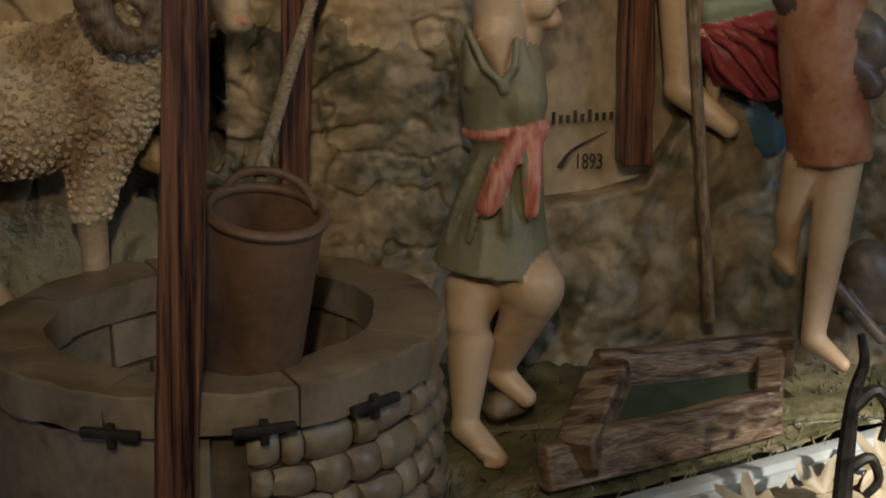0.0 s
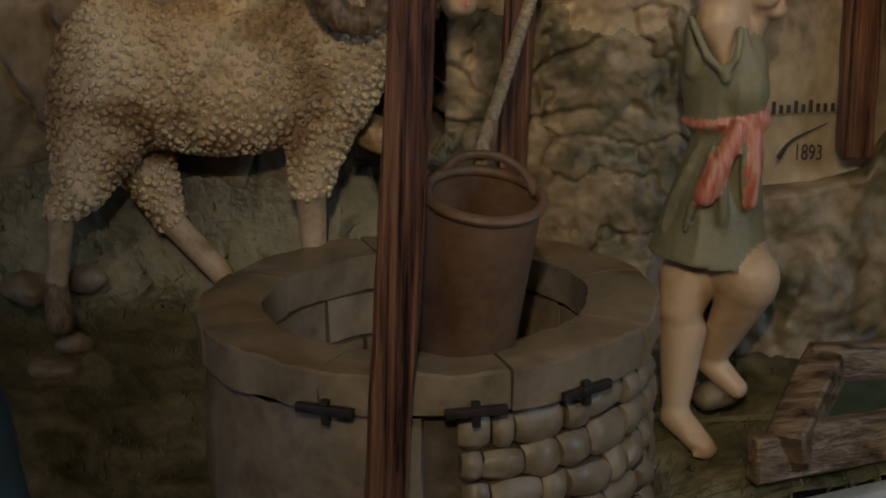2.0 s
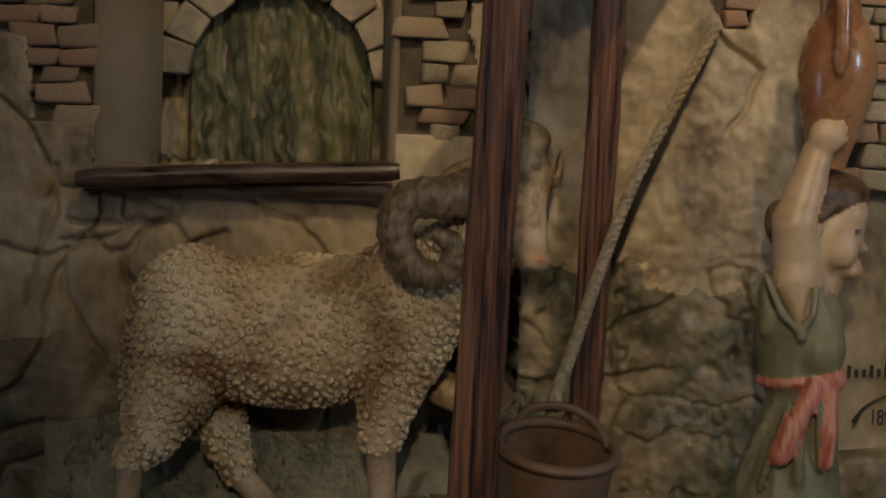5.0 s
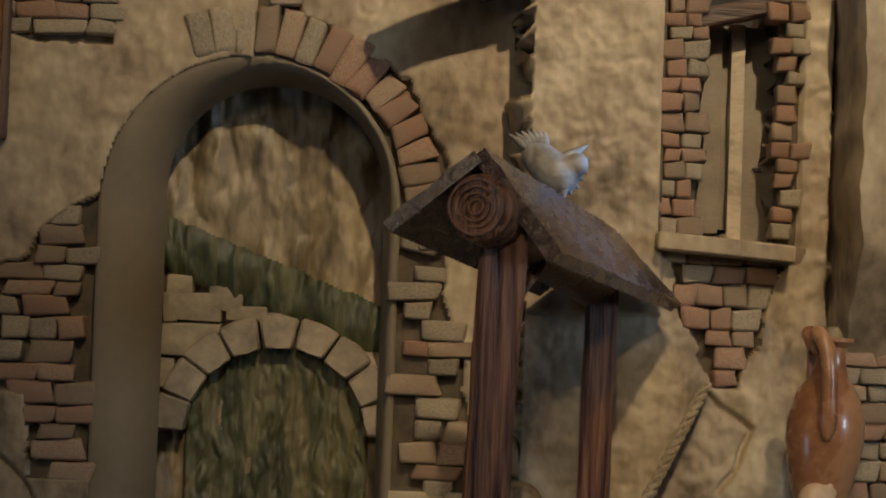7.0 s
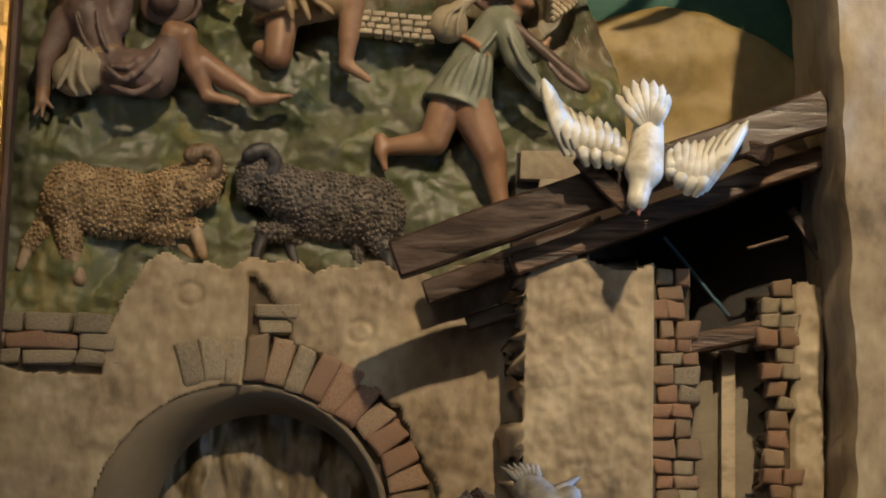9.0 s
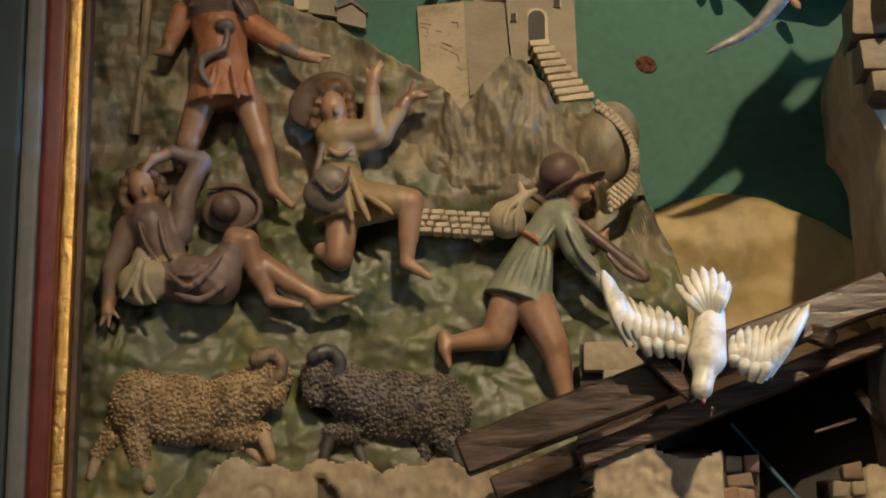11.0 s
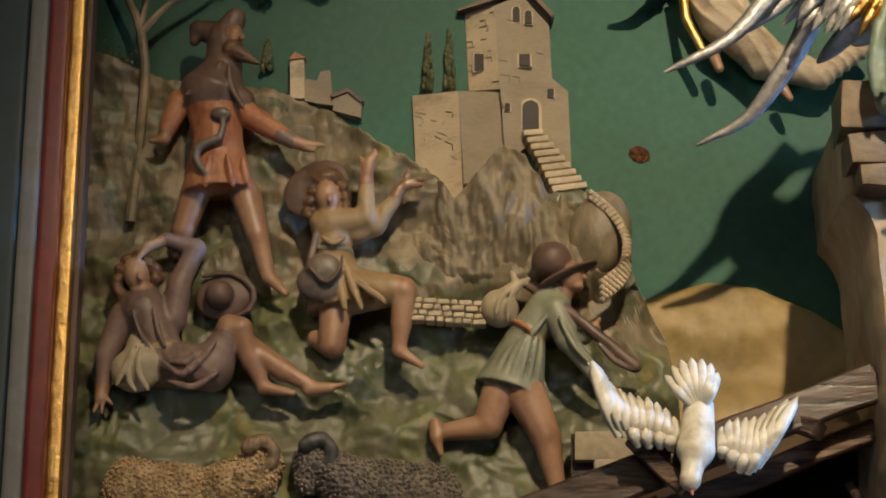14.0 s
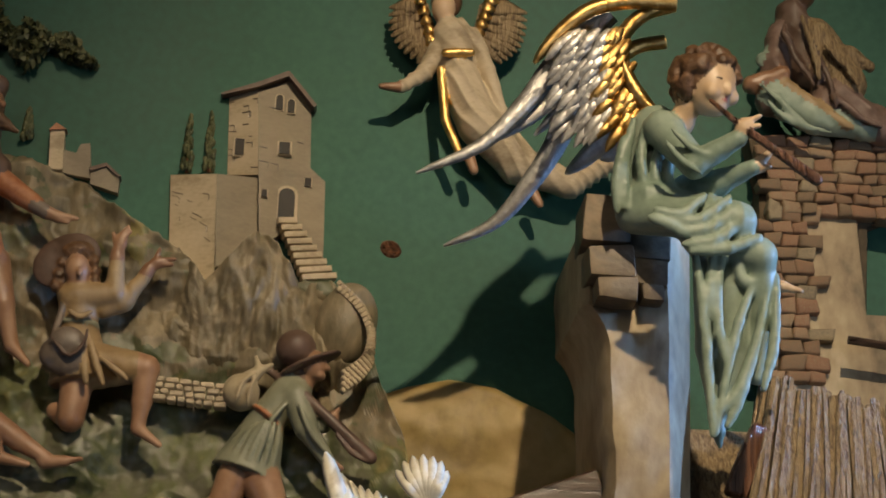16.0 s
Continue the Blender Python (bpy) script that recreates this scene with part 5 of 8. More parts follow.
kneeler = [lump((-0.310, -0.085, 2.837), (0.0218, 0.022, 0.0307), "tanskin", (0, -10, 0), 0.006), lump((-0.304, -0.108, 2.827), (0.0049, 0.006, 0.0088), "tanskin", (0, 0, 0), 0.004), lump((-0.314, -0.070, 2.876), (0.0298, 0.026, 0.0179), "hair", (0, -8, 0), 0.006),
           lump((-0.339, -0.075, 2.851), (0.0109, 0.013, 0.0119), "hair", (0, 0, 0), 0.004), lump((-0.343, -0.075, 2.830), (0.0109, 0.013, 0.0119), "hair", (0, 0, 0), 0.004), lump((-0.346, -0.075, 2.809), (0.0109, 0.013, 0.0119), "hair", (0, 0, 0), 0.004),
           lump((-0.334, -0.075, 2.801), (0.0109, 0.013, 0.0119), "hair", (0, 0, 0), 0.004), lump((-0.285, -0.075, 2.859), (0.0109, 0.013, 0.0119), "hair", (0, 0, 0), 0.004), lump((-0.279, -0.075, 2.840), (0.0109, 0.013, 0.0119), "hair", (0, 0, 0), 0.004),
           lump((-0.279, -0.075, 2.821), (0.0109, 0.013, 0.0119), "hair", (0, 0, 0), 0.004), lump((-0.288, -0.075, 2.806), (0.0109, 0.013, 0.0119), "hair", (0, 0, 0), 0.004), lump((-0.330, -0.075, 2.870), (0.0109, 0.013, 0.0119), "hair", (0, 0, 0), 0.004),
           lump((-0.295, -0.075, 2.870), (0.0109, 0.013, 0.0119), "hair", (0, 0, 0), 0.004), lump((-0.332, -0.070, 2.859), (0.0636, 0.012, 0.0477), "brownhood", (0, -34, 0), 0.004), lump((-0.324, -0.066, 2.873), (0.0398, 0.02, 0.0338), "brownhood", (0, -34, 0), 0.006),
           limb((-0.303, -0.065, 2.789), (-0.302, -0.065, 2.739), 0.0378, 0.0338, "ochre", 0.02), limb((-0.315, -0.080, 2.788), (-0.245, -0.085, 2.797), 0.0248, 0.0208, "ochre", 0.012), limb((-0.242, -0.085, 2.799), (-0.242, -0.090, 2.860), 0.0188, 0.0128, "ochre", 0.01),
           limb((-0.242, -0.090, 2.862), (-0.242, -0.090, 2.872), 0.0138, 0.0128, "tanskin", 0.004), lump((-0.239, -0.092, 2.891), (0.0128, 0.009, 0.0188), "tanskin", (0, 10, 0), 0.005), limb((-0.241, -0.092, 2.901), (-0.227, -0.094, 2.921), 0.0059, 0.0039, "tanskin", 0.004),
           limb((-0.235, -0.092, 2.897), (-0.223, -0.094, 2.913), 0.0049, 0.0039, "tanskin", 0.004), limb((-0.248, -0.092, 2.892), (-0.252, -0.094, 2.907), 0.0049, 0.0039, "tanskin", 0.004), limb((-0.261, -0.070, 2.776), (-0.226, -0.075, 2.787), 0.0199, 0.0179, "ochre", 0.01),
           limb((-0.226, -0.075, 2.787), (-0.191, -0.080, 2.837), 0.0169, 0.0119, "ochre", 0.01), limb((-0.191, -0.080, 2.839), (-0.185, -0.080, 2.850), 0.0129, 0.0119, "tanskin", 0.004), lump((-0.173, -0.082, 2.860), (0.0158, 0.009, 0.0119), "tanskin", (0, -25, 0), 0.005),
           limb((-0.169, -0.082, 2.866), (-0.141, -0.085, 2.869), 0.0059, 0.0040, "tanskin", 0.004), limb((-0.175, -0.082, 2.866), (-0.169, -0.085, 2.886), 0.0059, 0.0040, "tanskin", 0.004), limb((-0.169, -0.082, 2.857), (-0.145, -0.085, 2.858), 0.0050, 0.0040, "tanskin", 0.004),
           lump((-0.302, -0.068, 2.742), (0.0378, 0.036, 0.0089), "greyshirt", (0, 0, 0), 0.004), skirt((-0.303, -0.055, 2.742), (-0.290, -0.055, 2.641), 0.0359, 0.0559, "ochre", 0.01), limb((-0.289, -0.070, 2.676), (-0.199, -0.085, 2.666), 0.0397, 0.0287, "ochre", 0.02),
           limb((-0.269, -0.070, 2.650), (-0.221, -0.080, 2.654), 0.0238, 0.0198, "ochre", 0.015), lump((-0.318, -0.105, 2.676), (0.0423, 0.02, 0.0354), "leather", (0, 8, 0), 0.006), lump((-0.312, -0.118, 2.695), (0.0323, 0.014, 0.0294), "leather", (0, 5, 0), 0.005),
           *ridge([(-0.337, -0.134, 2.698), (-0.308, -0.134, 2.668), (-0.284, -0.134, 2.688), (-0.278, -0.134, 2.716)], 0.0039, "brownhood", 0.003), limb((-0.337, -0.110, 2.705), (-0.328, -0.090, 2.773), 0.0069, 0.0059, "leather", 0.004), limb((-0.296, -0.065, 2.626), (-0.299, -0.070, 2.572), 0.0279, 0.0238, "tanskin", 0.01),
           limb((-0.303, -0.060, 2.575), (-0.329, -0.050, 2.589), 0.0219, 0.0160, "tanskin", 0.01), limb((-0.201, -0.085, 2.668), (-0.175, -0.090, 2.665), 0.0267, 0.0237, "tanskin", 0.01), limb((-0.175, -0.090, 2.659), (-0.179, -0.085, 2.604), 0.0217, 0.0178, "tanskin", 0.01),
           limb((-0.179, -0.085, 2.604), (-0.182, -0.085, 2.557), 0.0168, 0.0119, "tanskin", 0.01), limb((-0.182, -0.085, 2.557), (-0.143, -0.090, 2.530), 0.0119, 0.0059, "tanskin", 0.01), *ridge([(-0.278, -0.115, 2.713), (-0.264, -0.115, 2.673), (-0.245, -0.115, 2.627)], 0.0069, "ochre", 0.006),
           *ridge([(-0.286, -0.112, 2.704), (-0.281, -0.112, 2.664), (-0.275, -0.112, 2.628)], 0.0069, "ochre", 0.006), *ridge([(-0.253, -0.120, 2.671), (-0.224, -0.120, 2.651), (-0.206, -0.120, 2.635)], 0.0059, "ochre", 0.006), *ridge([(-0.316, -0.108, 2.757), (-0.297, -0.108, 2.746), (-0.275, -0.108, 2.757)], 0.0049, "ochre", 0.006)]
statue("shepherd_statue", kneeler, 0.0032, "carved kneeling shepherd raising both arms, wide hat, leather bag", "statue", SH, folds=drape(("ochre",), 0.0010, 220, 110))

sitter = [lump((-0.644, -0.085, 2.699), (0.0218, 0.022, 0.0297), "tanskin", (0, -18, 0), 0.006), lump((-0.632, -0.108, 2.688), (0.0049, 0.006, 0.0088), "tanskin", (0, -20, 0), 0.004), lump((-0.673, -0.072, 2.711), (0.0129, 0.016, 0.0129), "hair", (0, 0, 0), 0.004),
          lump((-0.676, -0.072, 2.691), (0.0129, 0.016, 0.0129), "hair", (0, 0, 0), 0.004), lump((-0.673, -0.072, 2.670), (0.0129, 0.016, 0.0129), "hair", (0, 0, 0), 0.004), lump((-0.664, -0.072, 2.654), (0.0129, 0.016, 0.0129), "hair", (0, 0, 0), 0.004),
          lump((-0.662, -0.072, 2.728), (0.0129, 0.016, 0.0129), "hair", (0, 0, 0), 0.004), lump((-0.644, -0.072, 2.734), (0.0129, 0.016, 0.0129), "hair", (0, 0, 0), 0.004), lump((-0.626, -0.072, 2.725), (0.0129, 0.016, 0.0129), "hair", (0, 0, 0), 0.004),
          lump((-0.613, -0.072, 2.711), (0.0129, 0.016, 0.0129), "hair", (0, 0, 0), 0.004), lump((-0.609, -0.072, 2.694), (0.0129, 0.016, 0.0129), "hair", (0, 0, 0), 0.004), lump((-0.654, -0.072, 2.642), (0.0129, 0.016, 0.0129), "hair", (0, 0, 0), 0.004),
          lump((-0.678, -0.072, 2.681), (0.0129, 0.016, 0.0129), "hair", (0, 0, 0), 0.004), limb((-0.632, -0.080, 2.670), (-0.626, -0.075, 2.646), 0.0178, 0.0179, "tanskin", 0.01), limb((-0.629, -0.065, 2.637), (-0.601, -0.065, 2.576), 0.0438, 0.0378, "mauve", 0.02),
          limb((-0.579, -0.065, 2.622), (-0.569, -0.070, 2.688), 0.0249, 0.0209, "robe_arm", 0.012), limb((-0.569, -0.070, 2.688), (-0.543, -0.070, 2.746), 0.0199, 0.0179, "robe_arm", 0.01), limb((-0.543, -0.070, 2.750), (-0.592, -0.080, 2.764), 0.0179, 0.0119, "robe_arm", 0.01),
          limb((-0.592, -0.080, 2.764), (-0.624, -0.090, 2.749), 0.0099, 0.0089, "tanskin", 0.01), limb((-0.624, -0.090, 2.749), (-0.638, -0.095, 2.727), 0.0079, 0.0049, "tanskin", 0.01), limb((-0.665, -0.065, 2.627), (-0.692, -0.070, 2.557), 0.0269, 0.0199, "robe_arm", 0.01),
          limb((-0.692, -0.070, 2.557), (-0.694, -0.075, 2.505), 0.0179, 0.0129, "robe_arm", 0.01), limb((-0.694, -0.075, 2.501), (-0.696, -0.080, 2.478), 0.0129, 0.0109, "tanskin", 0.01), limb((-0.698, -0.080, 2.478), (-0.706, -0.085, 2.455), 0.0059, 0.0030, "tanskin", 0.004),
          limb((-0.692, -0.080, 2.478), (-0.692, -0.085, 2.453), 0.0050, 0.0030, "tanskin", 0.004), limb((-0.688, -0.080, 2.482), (-0.675, -0.085, 2.467), 0.0050, 0.0030, "tanskin", 0.004), lump((-0.636, -0.090, 2.526), (0.0435, 0.026, 0.0395), "linen", (0, 0, 0), 0.01),
          limb((-0.634, -0.085, 2.571), (-0.627, -0.090, 2.541), 0.0218, 0.0336, "linen", 0.01), *ridge([(-0.633, -0.118, 2.564), (-0.648, -0.118, 2.525), (-0.662, -0.118, 2.495)], 0.0059, "linen", 0.005), *ridge([(-0.624, -0.122, 2.558), (-0.624, -0.122, 2.514), (-0.607, -0.122, 2.484)], 0.0059, "linen", 0.005),
          *ridge([(-0.636, -0.120, 2.554), (-0.641, -0.120, 2.504), (-0.629, -0.120, 2.483)], 0.0049, "linen", 0.005), lump((-0.593, -0.065, 2.569), (0.0318, 0.04, 0.0100), "ochre", (0, -12, 0), 0.004), limb((-0.592, -0.065, 2.542), (-0.509, -0.075, 2.532), 0.0418, 0.0397, "mauve", 0.02),
          limb((-0.509, -0.075, 2.532), (-0.480, -0.085, 2.582), 0.0397, 0.0267, "mauve", 0.015), *ridge([(-0.585, -0.118, 2.534), (-0.553, -0.118, 2.512), (-0.522, -0.118, 2.534), (-0.496, -0.118, 2.567)], 0.0059, "mauve", 0.006), *ridge([(-0.573, -0.112, 2.501), (-0.533, -0.112, 2.491), (-0.491, -0.112, 2.515)], 0.0059, "mauve", 0.006),
          *ridge([(-0.574, -0.112, 2.536), (-0.545, -0.112, 2.535), (-0.526, -0.112, 2.553)], 0.0049, "mauve", 0.006), *ridge([(-0.641, -0.110, 2.627), (-0.629, -0.110, 2.591), (-0.612, -0.110, 2.564)], 0.0049, "mauve", 0.005), *ridge([(-0.606, -0.110, 2.632), (-0.596, -0.110, 2.591), (-0.583, -0.110, 2.564)], 0.0049, "mauve", 0.005),
          limb((-0.476, -0.090, 2.601), (-0.456, -0.092, 2.598), 0.0227, 0.0207, "tanskin", 0.01), limb((-0.458, -0.090, 2.592), (-0.436, -0.085, 2.541), 0.0207, 0.0178, "tanskin", 0.01), limb((-0.436, -0.085, 2.541), (-0.416, -0.080, 2.500), 0.0168, 0.0119, "tanskin", 0.01),
          limb((-0.416, -0.080, 2.496), (-0.364, -0.085, 2.485), 0.0119, 0.0059, "tanskin", 0.01), limb((-0.452, -0.075, 2.572), (-0.383, -0.080, 2.527), 0.0238, 0.0188, "tanskin", 0.01), limb((-0.383, -0.080, 2.527), (-0.336, -0.080, 2.500), 0.0178, 0.0119, "tanskin", 0.01),
          limb((-0.336, -0.080, 2.492), (-0.300, -0.085, 2.494), 0.0129, 0.0099, "tanskin", 0.01), limb((-0.300, -0.085, 2.494), (-0.273, -0.088, 2.499), 0.0079, 0.0040, "tanskin", 0.004)]
statue("shepherd_statue", sitter, 0.0032, "carved curly-haired shepherd lying back in a mauve robe", "statue", SH, folds=drape(("mauve", "linen"), 0.0010, 190, 160))

runner = [lump((0.117, -0.085, 2.688), (0.0198, 0.022, 0.0267), "tanskin", (0, 8, 0), 0.006), limb((0.130, -0.088, 2.693), (0.140, -0.090, 2.682), 0.0059, 0.0049, "tanskin", 0.004), lump((0.126, -0.088, 2.669), (0.0109, 0.014, 0.0089), "tanskin", (0, 0, 0), 0.005),
          lump((0.095, -0.075, 2.689), (0.0129, 0.018, 0.0139), "hair", (0, 0, 0), 0.005), lump((0.089, -0.075, 2.673), (0.0129, 0.018, 0.0139), "hair", (0, 0, 0), 0.005),
          lump((0.097, -0.075, 2.665), (0.0129, 0.018, 0.0139), "hair", (0, 0, 0), 0.005), lump((0.105, -0.075, 2.705), (0.0129, 0.018, 0.0139), "hair", (0, 0, 0), 0.005), lump((0.109, -0.085, 2.691), (0.0594, 0.04, 0.0069), "brownhood", (0, -24, 0), 0.004),
          lump((0.082, -0.078, 2.719), (0.0357, 0.036, 0.0337), "brownhood", (0, -20, 0), 0.008), limb((0.105, -0.075, 2.666), (0.093, -0.070, 2.652), 0.0169, 0.0179, "tanskin", 0.01), limb((0.077, -0.070, 2.634), (0.039, -0.070, 2.591), 0.0378, 0.0308, "greyshirt", 0.02),
          limb((0.088, -0.090, 2.628), (0.107, -0.100, 2.571), 0.0267, 0.0207, "shirtsleeve", 0.012), limb((0.107, -0.100, 2.571), (0.150, -0.105, 2.510), 0.0187, 0.0128, "shirtsleeve", 0.01), limb((0.152, -0.105, 2.508), (0.171, -0.105, 2.502), 0.0108, 0.0059, "tanskin", 0.01),
          limb((0.107, -0.070, 2.581), (0.138, -0.085, 2.581), 0.0179, 0.0139, "shirtsleeve", 0.01), lump((0.150, -0.100, 2.591), (0.0148, 0.012, 0.0118), "tanskin", (0, -30, 0), 0.005), limb((0.151, -0.105, 2.593), (0.163, -0.108, 2.606), 0.0049, 0.0039, "tanskin", 0.004),
          skirt((0.041, -0.060, 2.600), (0.007, -0.060, 2.492), 0.0309, 0.0618, "greyshirt", 0.006), lump((0.039, -0.075, 2.590), (0.0357, 0.036, 0.0069), "rust", (0, 38, 0), 0.004), *ridge([(0.015, -0.088, 2.577), (-0.014, -0.088, 2.543), (-0.034, -0.088, 2.507)], 0.0059, "greyshirt", 0.004),
          *ridge([(0.023, -0.105, 2.574), (-0.002, -0.105, 2.539), (-0.019, -0.105, 2.502)], 0.0059, "greyshirt", 0.004), *ridge([(0.031, -0.112, 2.574), (0.011, -0.112, 2.537), (-0.005, -0.112, 2.499)], 0.0059, "greyshirt", 0.004), *ridge([(0.038, -0.115, 2.575), (0.022, -0.115, 2.536), (0.009, -0.115, 2.497)], 0.0059, "greyshirt", 0.004),
          *ridge([(0.045, -0.114, 2.574), (0.034, -0.114, 2.536), (0.023, -0.114, 2.496)], 0.0059, "greyshirt", 0.004), *ridge([(0.053, -0.108, 2.574), (0.047, -0.108, 2.538), (0.038, -0.108, 2.497)], 0.0059, "greyshirt", 0.004), *ridge([(0.061, -0.095, 2.575), (0.059, -0.095, 2.541), (0.053, -0.095, 2.499)], 0.0059, "greyshirt", 0.004),
          limb((-0.012, -0.070, 2.482), (-0.028, -0.070, 2.437), 0.0308, 0.0258, "tanskin", 0.01), limb((-0.028, -0.070, 2.429), (-0.111, -0.070, 2.417), 0.0229, 0.0139, "tanskin", 0.01), limb((-0.120, -0.070, 2.431), (-0.118, -0.075, 2.407), 0.0119, 0.0109, "tanskin", 0.01),
          limb((-0.118, -0.075, 2.407), (-0.110, -0.080, 2.378), 0.0099, 0.0050, "tanskin", 0.01), limb((0.036, -0.075, 2.478), (0.068, -0.080, 2.408), 0.0357, 0.0258, "tanskin", 0.01), limb((0.068, -0.080, 2.408), (0.086, -0.080, 2.321), 0.0248, 0.0149, "tanskin", 0.01),
          lump((-0.009, -0.085, 2.632), (0.0327, 0.03, 0.0336), "linen", (0, 0, 0), 0.006), limb((0.005, -0.085, 2.658), (0.021, -0.085, 2.673), 0.0148, 0.0099, "linen", 0.008), limb((0.021, -0.085, 2.673), (0.013, -0.085, 2.697), 0.0079, 0.0040, "linen", 0.006),
          limb((0.021, -0.085, 2.673), (0.042, -0.085, 2.685), 0.0079, 0.0040, "linen", 0.006), *ridge([(0.015, -0.116, 2.660), (-0.007, -0.116, 2.640), (-0.016, -0.116, 2.610)], 0.0039, "linen", 0.004), *ridge([(0.017, -0.116, 2.658), (0.007, -0.116, 2.630), (0.005, -0.116, 2.602)], 0.0039, "linen", 0.004),
          limb((0.031, -0.075, 2.681), (0.102, -0.100, 2.628), 0.0069, 0.0079, "brownhood", 0.004), limb((0.102, -0.105, 2.627), (0.221, -0.105, 2.523), 0.0089, 0.0118, "brownhood", 0.004), *ridge([(0.160, -0.110, 2.560), (0.188, -0.110, 2.530), (0.215, -0.110, 2.515)], 0.0049, "brownhood", 0.003),
          *ridge([(0.093, -0.125, 2.606), (0.114, -0.125, 2.561), (0.140, -0.125, 2.527)], 0.0049, "shirtsleeve", 0.005), *ridge([(0.070, -0.108, 2.611), (0.055, -0.108, 2.591), (0.045, -0.108, 2.579)], 0.0049, "greyshirt", 0.005)]
statue("shepherd_statue", runner, 0.0032, "carved shepherd boy running with hat, sack and staff", "statue", SH)

hat = statue("hat", [lump((-0.489, -0.050, 2.668), (0.0540, 0.012, 0.0420), "brownhood", (0, -18, 0), 0.004), lump((-0.499, -0.068, 2.666), (0.0249, 0.026, 0.0249), "brownhood", (0, 0, 0), 0.01), *ridge([(-0.529, -0.062, 2.701), (-0.479, -0.062, 2.706), (-0.440, -0.062, 2.677), (-0.447, -0.062, 2.640), (-0.486, -0.062, 2.622)], 0.0060, "brownhood", 0.004)], 0.0032, "round dark felt hat lying on the hillside", "hat")


def small_ram(mat, hornmat, body, rump, chest, head, muzzle, legs, curl, tail):
    s = [lump(body, (0.105, 0.040, 0.058), mat, (0, 3, 0), 0.02), lump(rump, (0.05, 0.038, 0.058), mat, (0, 0, 0), 0.02), limb(chest, head, 0.048, 0.030, mat, 0.02), limb(head, muzzle, 0.030, 0.019, mat, 0.012)]
    for pts, r in legs:
        for i, (a, b) in enumerate(zip(pts, pts[1:])):
            s.append(limb(a, b, 0.85 * r * (0.72 ** i), 0.85 * r * (0.72 ** (i + 1)), mat if i == 0 else ("shank" if mat == "fleece" else "darkhorn"), 0.008))
    s.append(limb(*tail, 0.014, 0.010, mat, 0.006))
    return s + horn(curl, 0.013, 0.006, hornmat, 16)


def ring_at(c, r, y):
    return [(c[0] + rr * math.cos(t), y - 0.012 * t / 5, c[2] + rr * math.sin(t)) for t, rr in ((2.6, r), (1.6, r), (0.6, r), (-0.4, r), (-1.4, r * 0.95), (-2.4, r * 0.75), (-3.4, r * 0.5), (-4.4, r * 0.35))]


GA = "rams butting on the hillside"
statue("ram_relief", small_ram("fleece", "horn", (-0.569, -0.065, 2.309), (-0.637, -0.065, 2.319), (-0.477, -0.070, 2.318), (-0.410, -0.080, 2.360), (-0.409, -0.090, 2.324),
                               [(((-0.639, -0.070, 2.269), (-0.631, -0.075, 2.220), (-0.614, -0.080, 2.176)), 0.026), (((-0.685, -0.055, 2.262), (-0.707, -0.055, 2.233), (-0.719, -0.060, 2.198)), 0.020), (((-0.494, -0.075, 2.269), (-0.426, -0.080, 2.268), (-0.410, -0.085, 2.224)), 0.022), (((-0.505, -0.060, 2.261), (-0.457, -0.060, 2.247), (-0.427, -0.065, 2.222)), 0.018)],
                               ring_at((-0.415, -0.100, 2.373), 0.024, -0.105), ((-0.673, -0.055, 2.340), (-0.689, -0.055, 2.262))), 0.0036, "carved tan ram lowering its curled horns", "statue", GA, extra=curls("fleece", 0.0078))
statue("ram_relief", small_ram("darkfleece", "darkhorn", (-0.198, -0.065, 2.312), (-0.126, -0.065, 2.305), (-0.265, -0.070, 2.328), (-0.328, -0.080, 2.365), (-0.336, -0.090, 2.329),
                               [(((-0.274, -0.075, 2.269), (-0.311, -0.080, 2.263), (-0.322, -0.085, 2.219)), 0.020), (((-0.246, -0.060, 2.267), (-0.270, -0.060, 2.252), (-0.256, -0.065, 2.217)), 0.018), (((-0.126, -0.070, 2.270), (-0.106, -0.075, 2.240), (-0.096, -0.080, 2.210)), 0.026), (((-0.150, -0.055, 2.263), (-0.154, -0.055, 2.224)), 0.018)],
                               ring_at((-0.317, -0.100, 2.376), 0.024, -0.105), ((-0.093, -0.055, 2.322), (-0.088, -0.055, 2.263))), 0.0036, "carved dark grey ram lowering its curled horns", "statue", GA, extra=curls("darkfleece", 0.0078))


# feathers as flat tapered blades
def blade(points, width, thick, face, count=9):
    """One feather along a line: width(s) across, facing the way face points."""
    line = curve_points(points, count)
    V, F = [], []
    for i, p in enumerate(line):
        s = i / (count - 1)
        d = (line[min(i + 1, count - 1)] - line[max(i - 1, 0)]).normalized()
        w = d.cross(Vector(face)).normalized()
        n = w.cross(d)
        b = width(s)
        for u, h in ((-1, 0.0), (-0.5, 0.6), (0, 1.0), (0.5, 0.6), (1, 0.0), (0, -0.5)):
            V.append(tuple(p + w * (u * b) + n * (h * thick * min(1, b / 0.006))))
    for i in range(count - 1):
        for k in range(6):
            a, b = i * 6 + k, i * 6 + (k + 1) % 6
            F.append((a, b, b + 6, a + 6))
    return np.array(V), np.array(F)


def gather(blades):
    """Joins feathers by paint into (vertices, faces, paint) lists."""
    out = []
    for mat in dict.fromkeys(m for _, _, m in blades):
        V, F, n = [], [], 0
        for v, f, m in blades:
            if m == mat:
                V.append(v)
                F.append(f + n)
                n += len(v)
        out.append((np.concatenate(V), np.concatenate(F), mat))
    return out


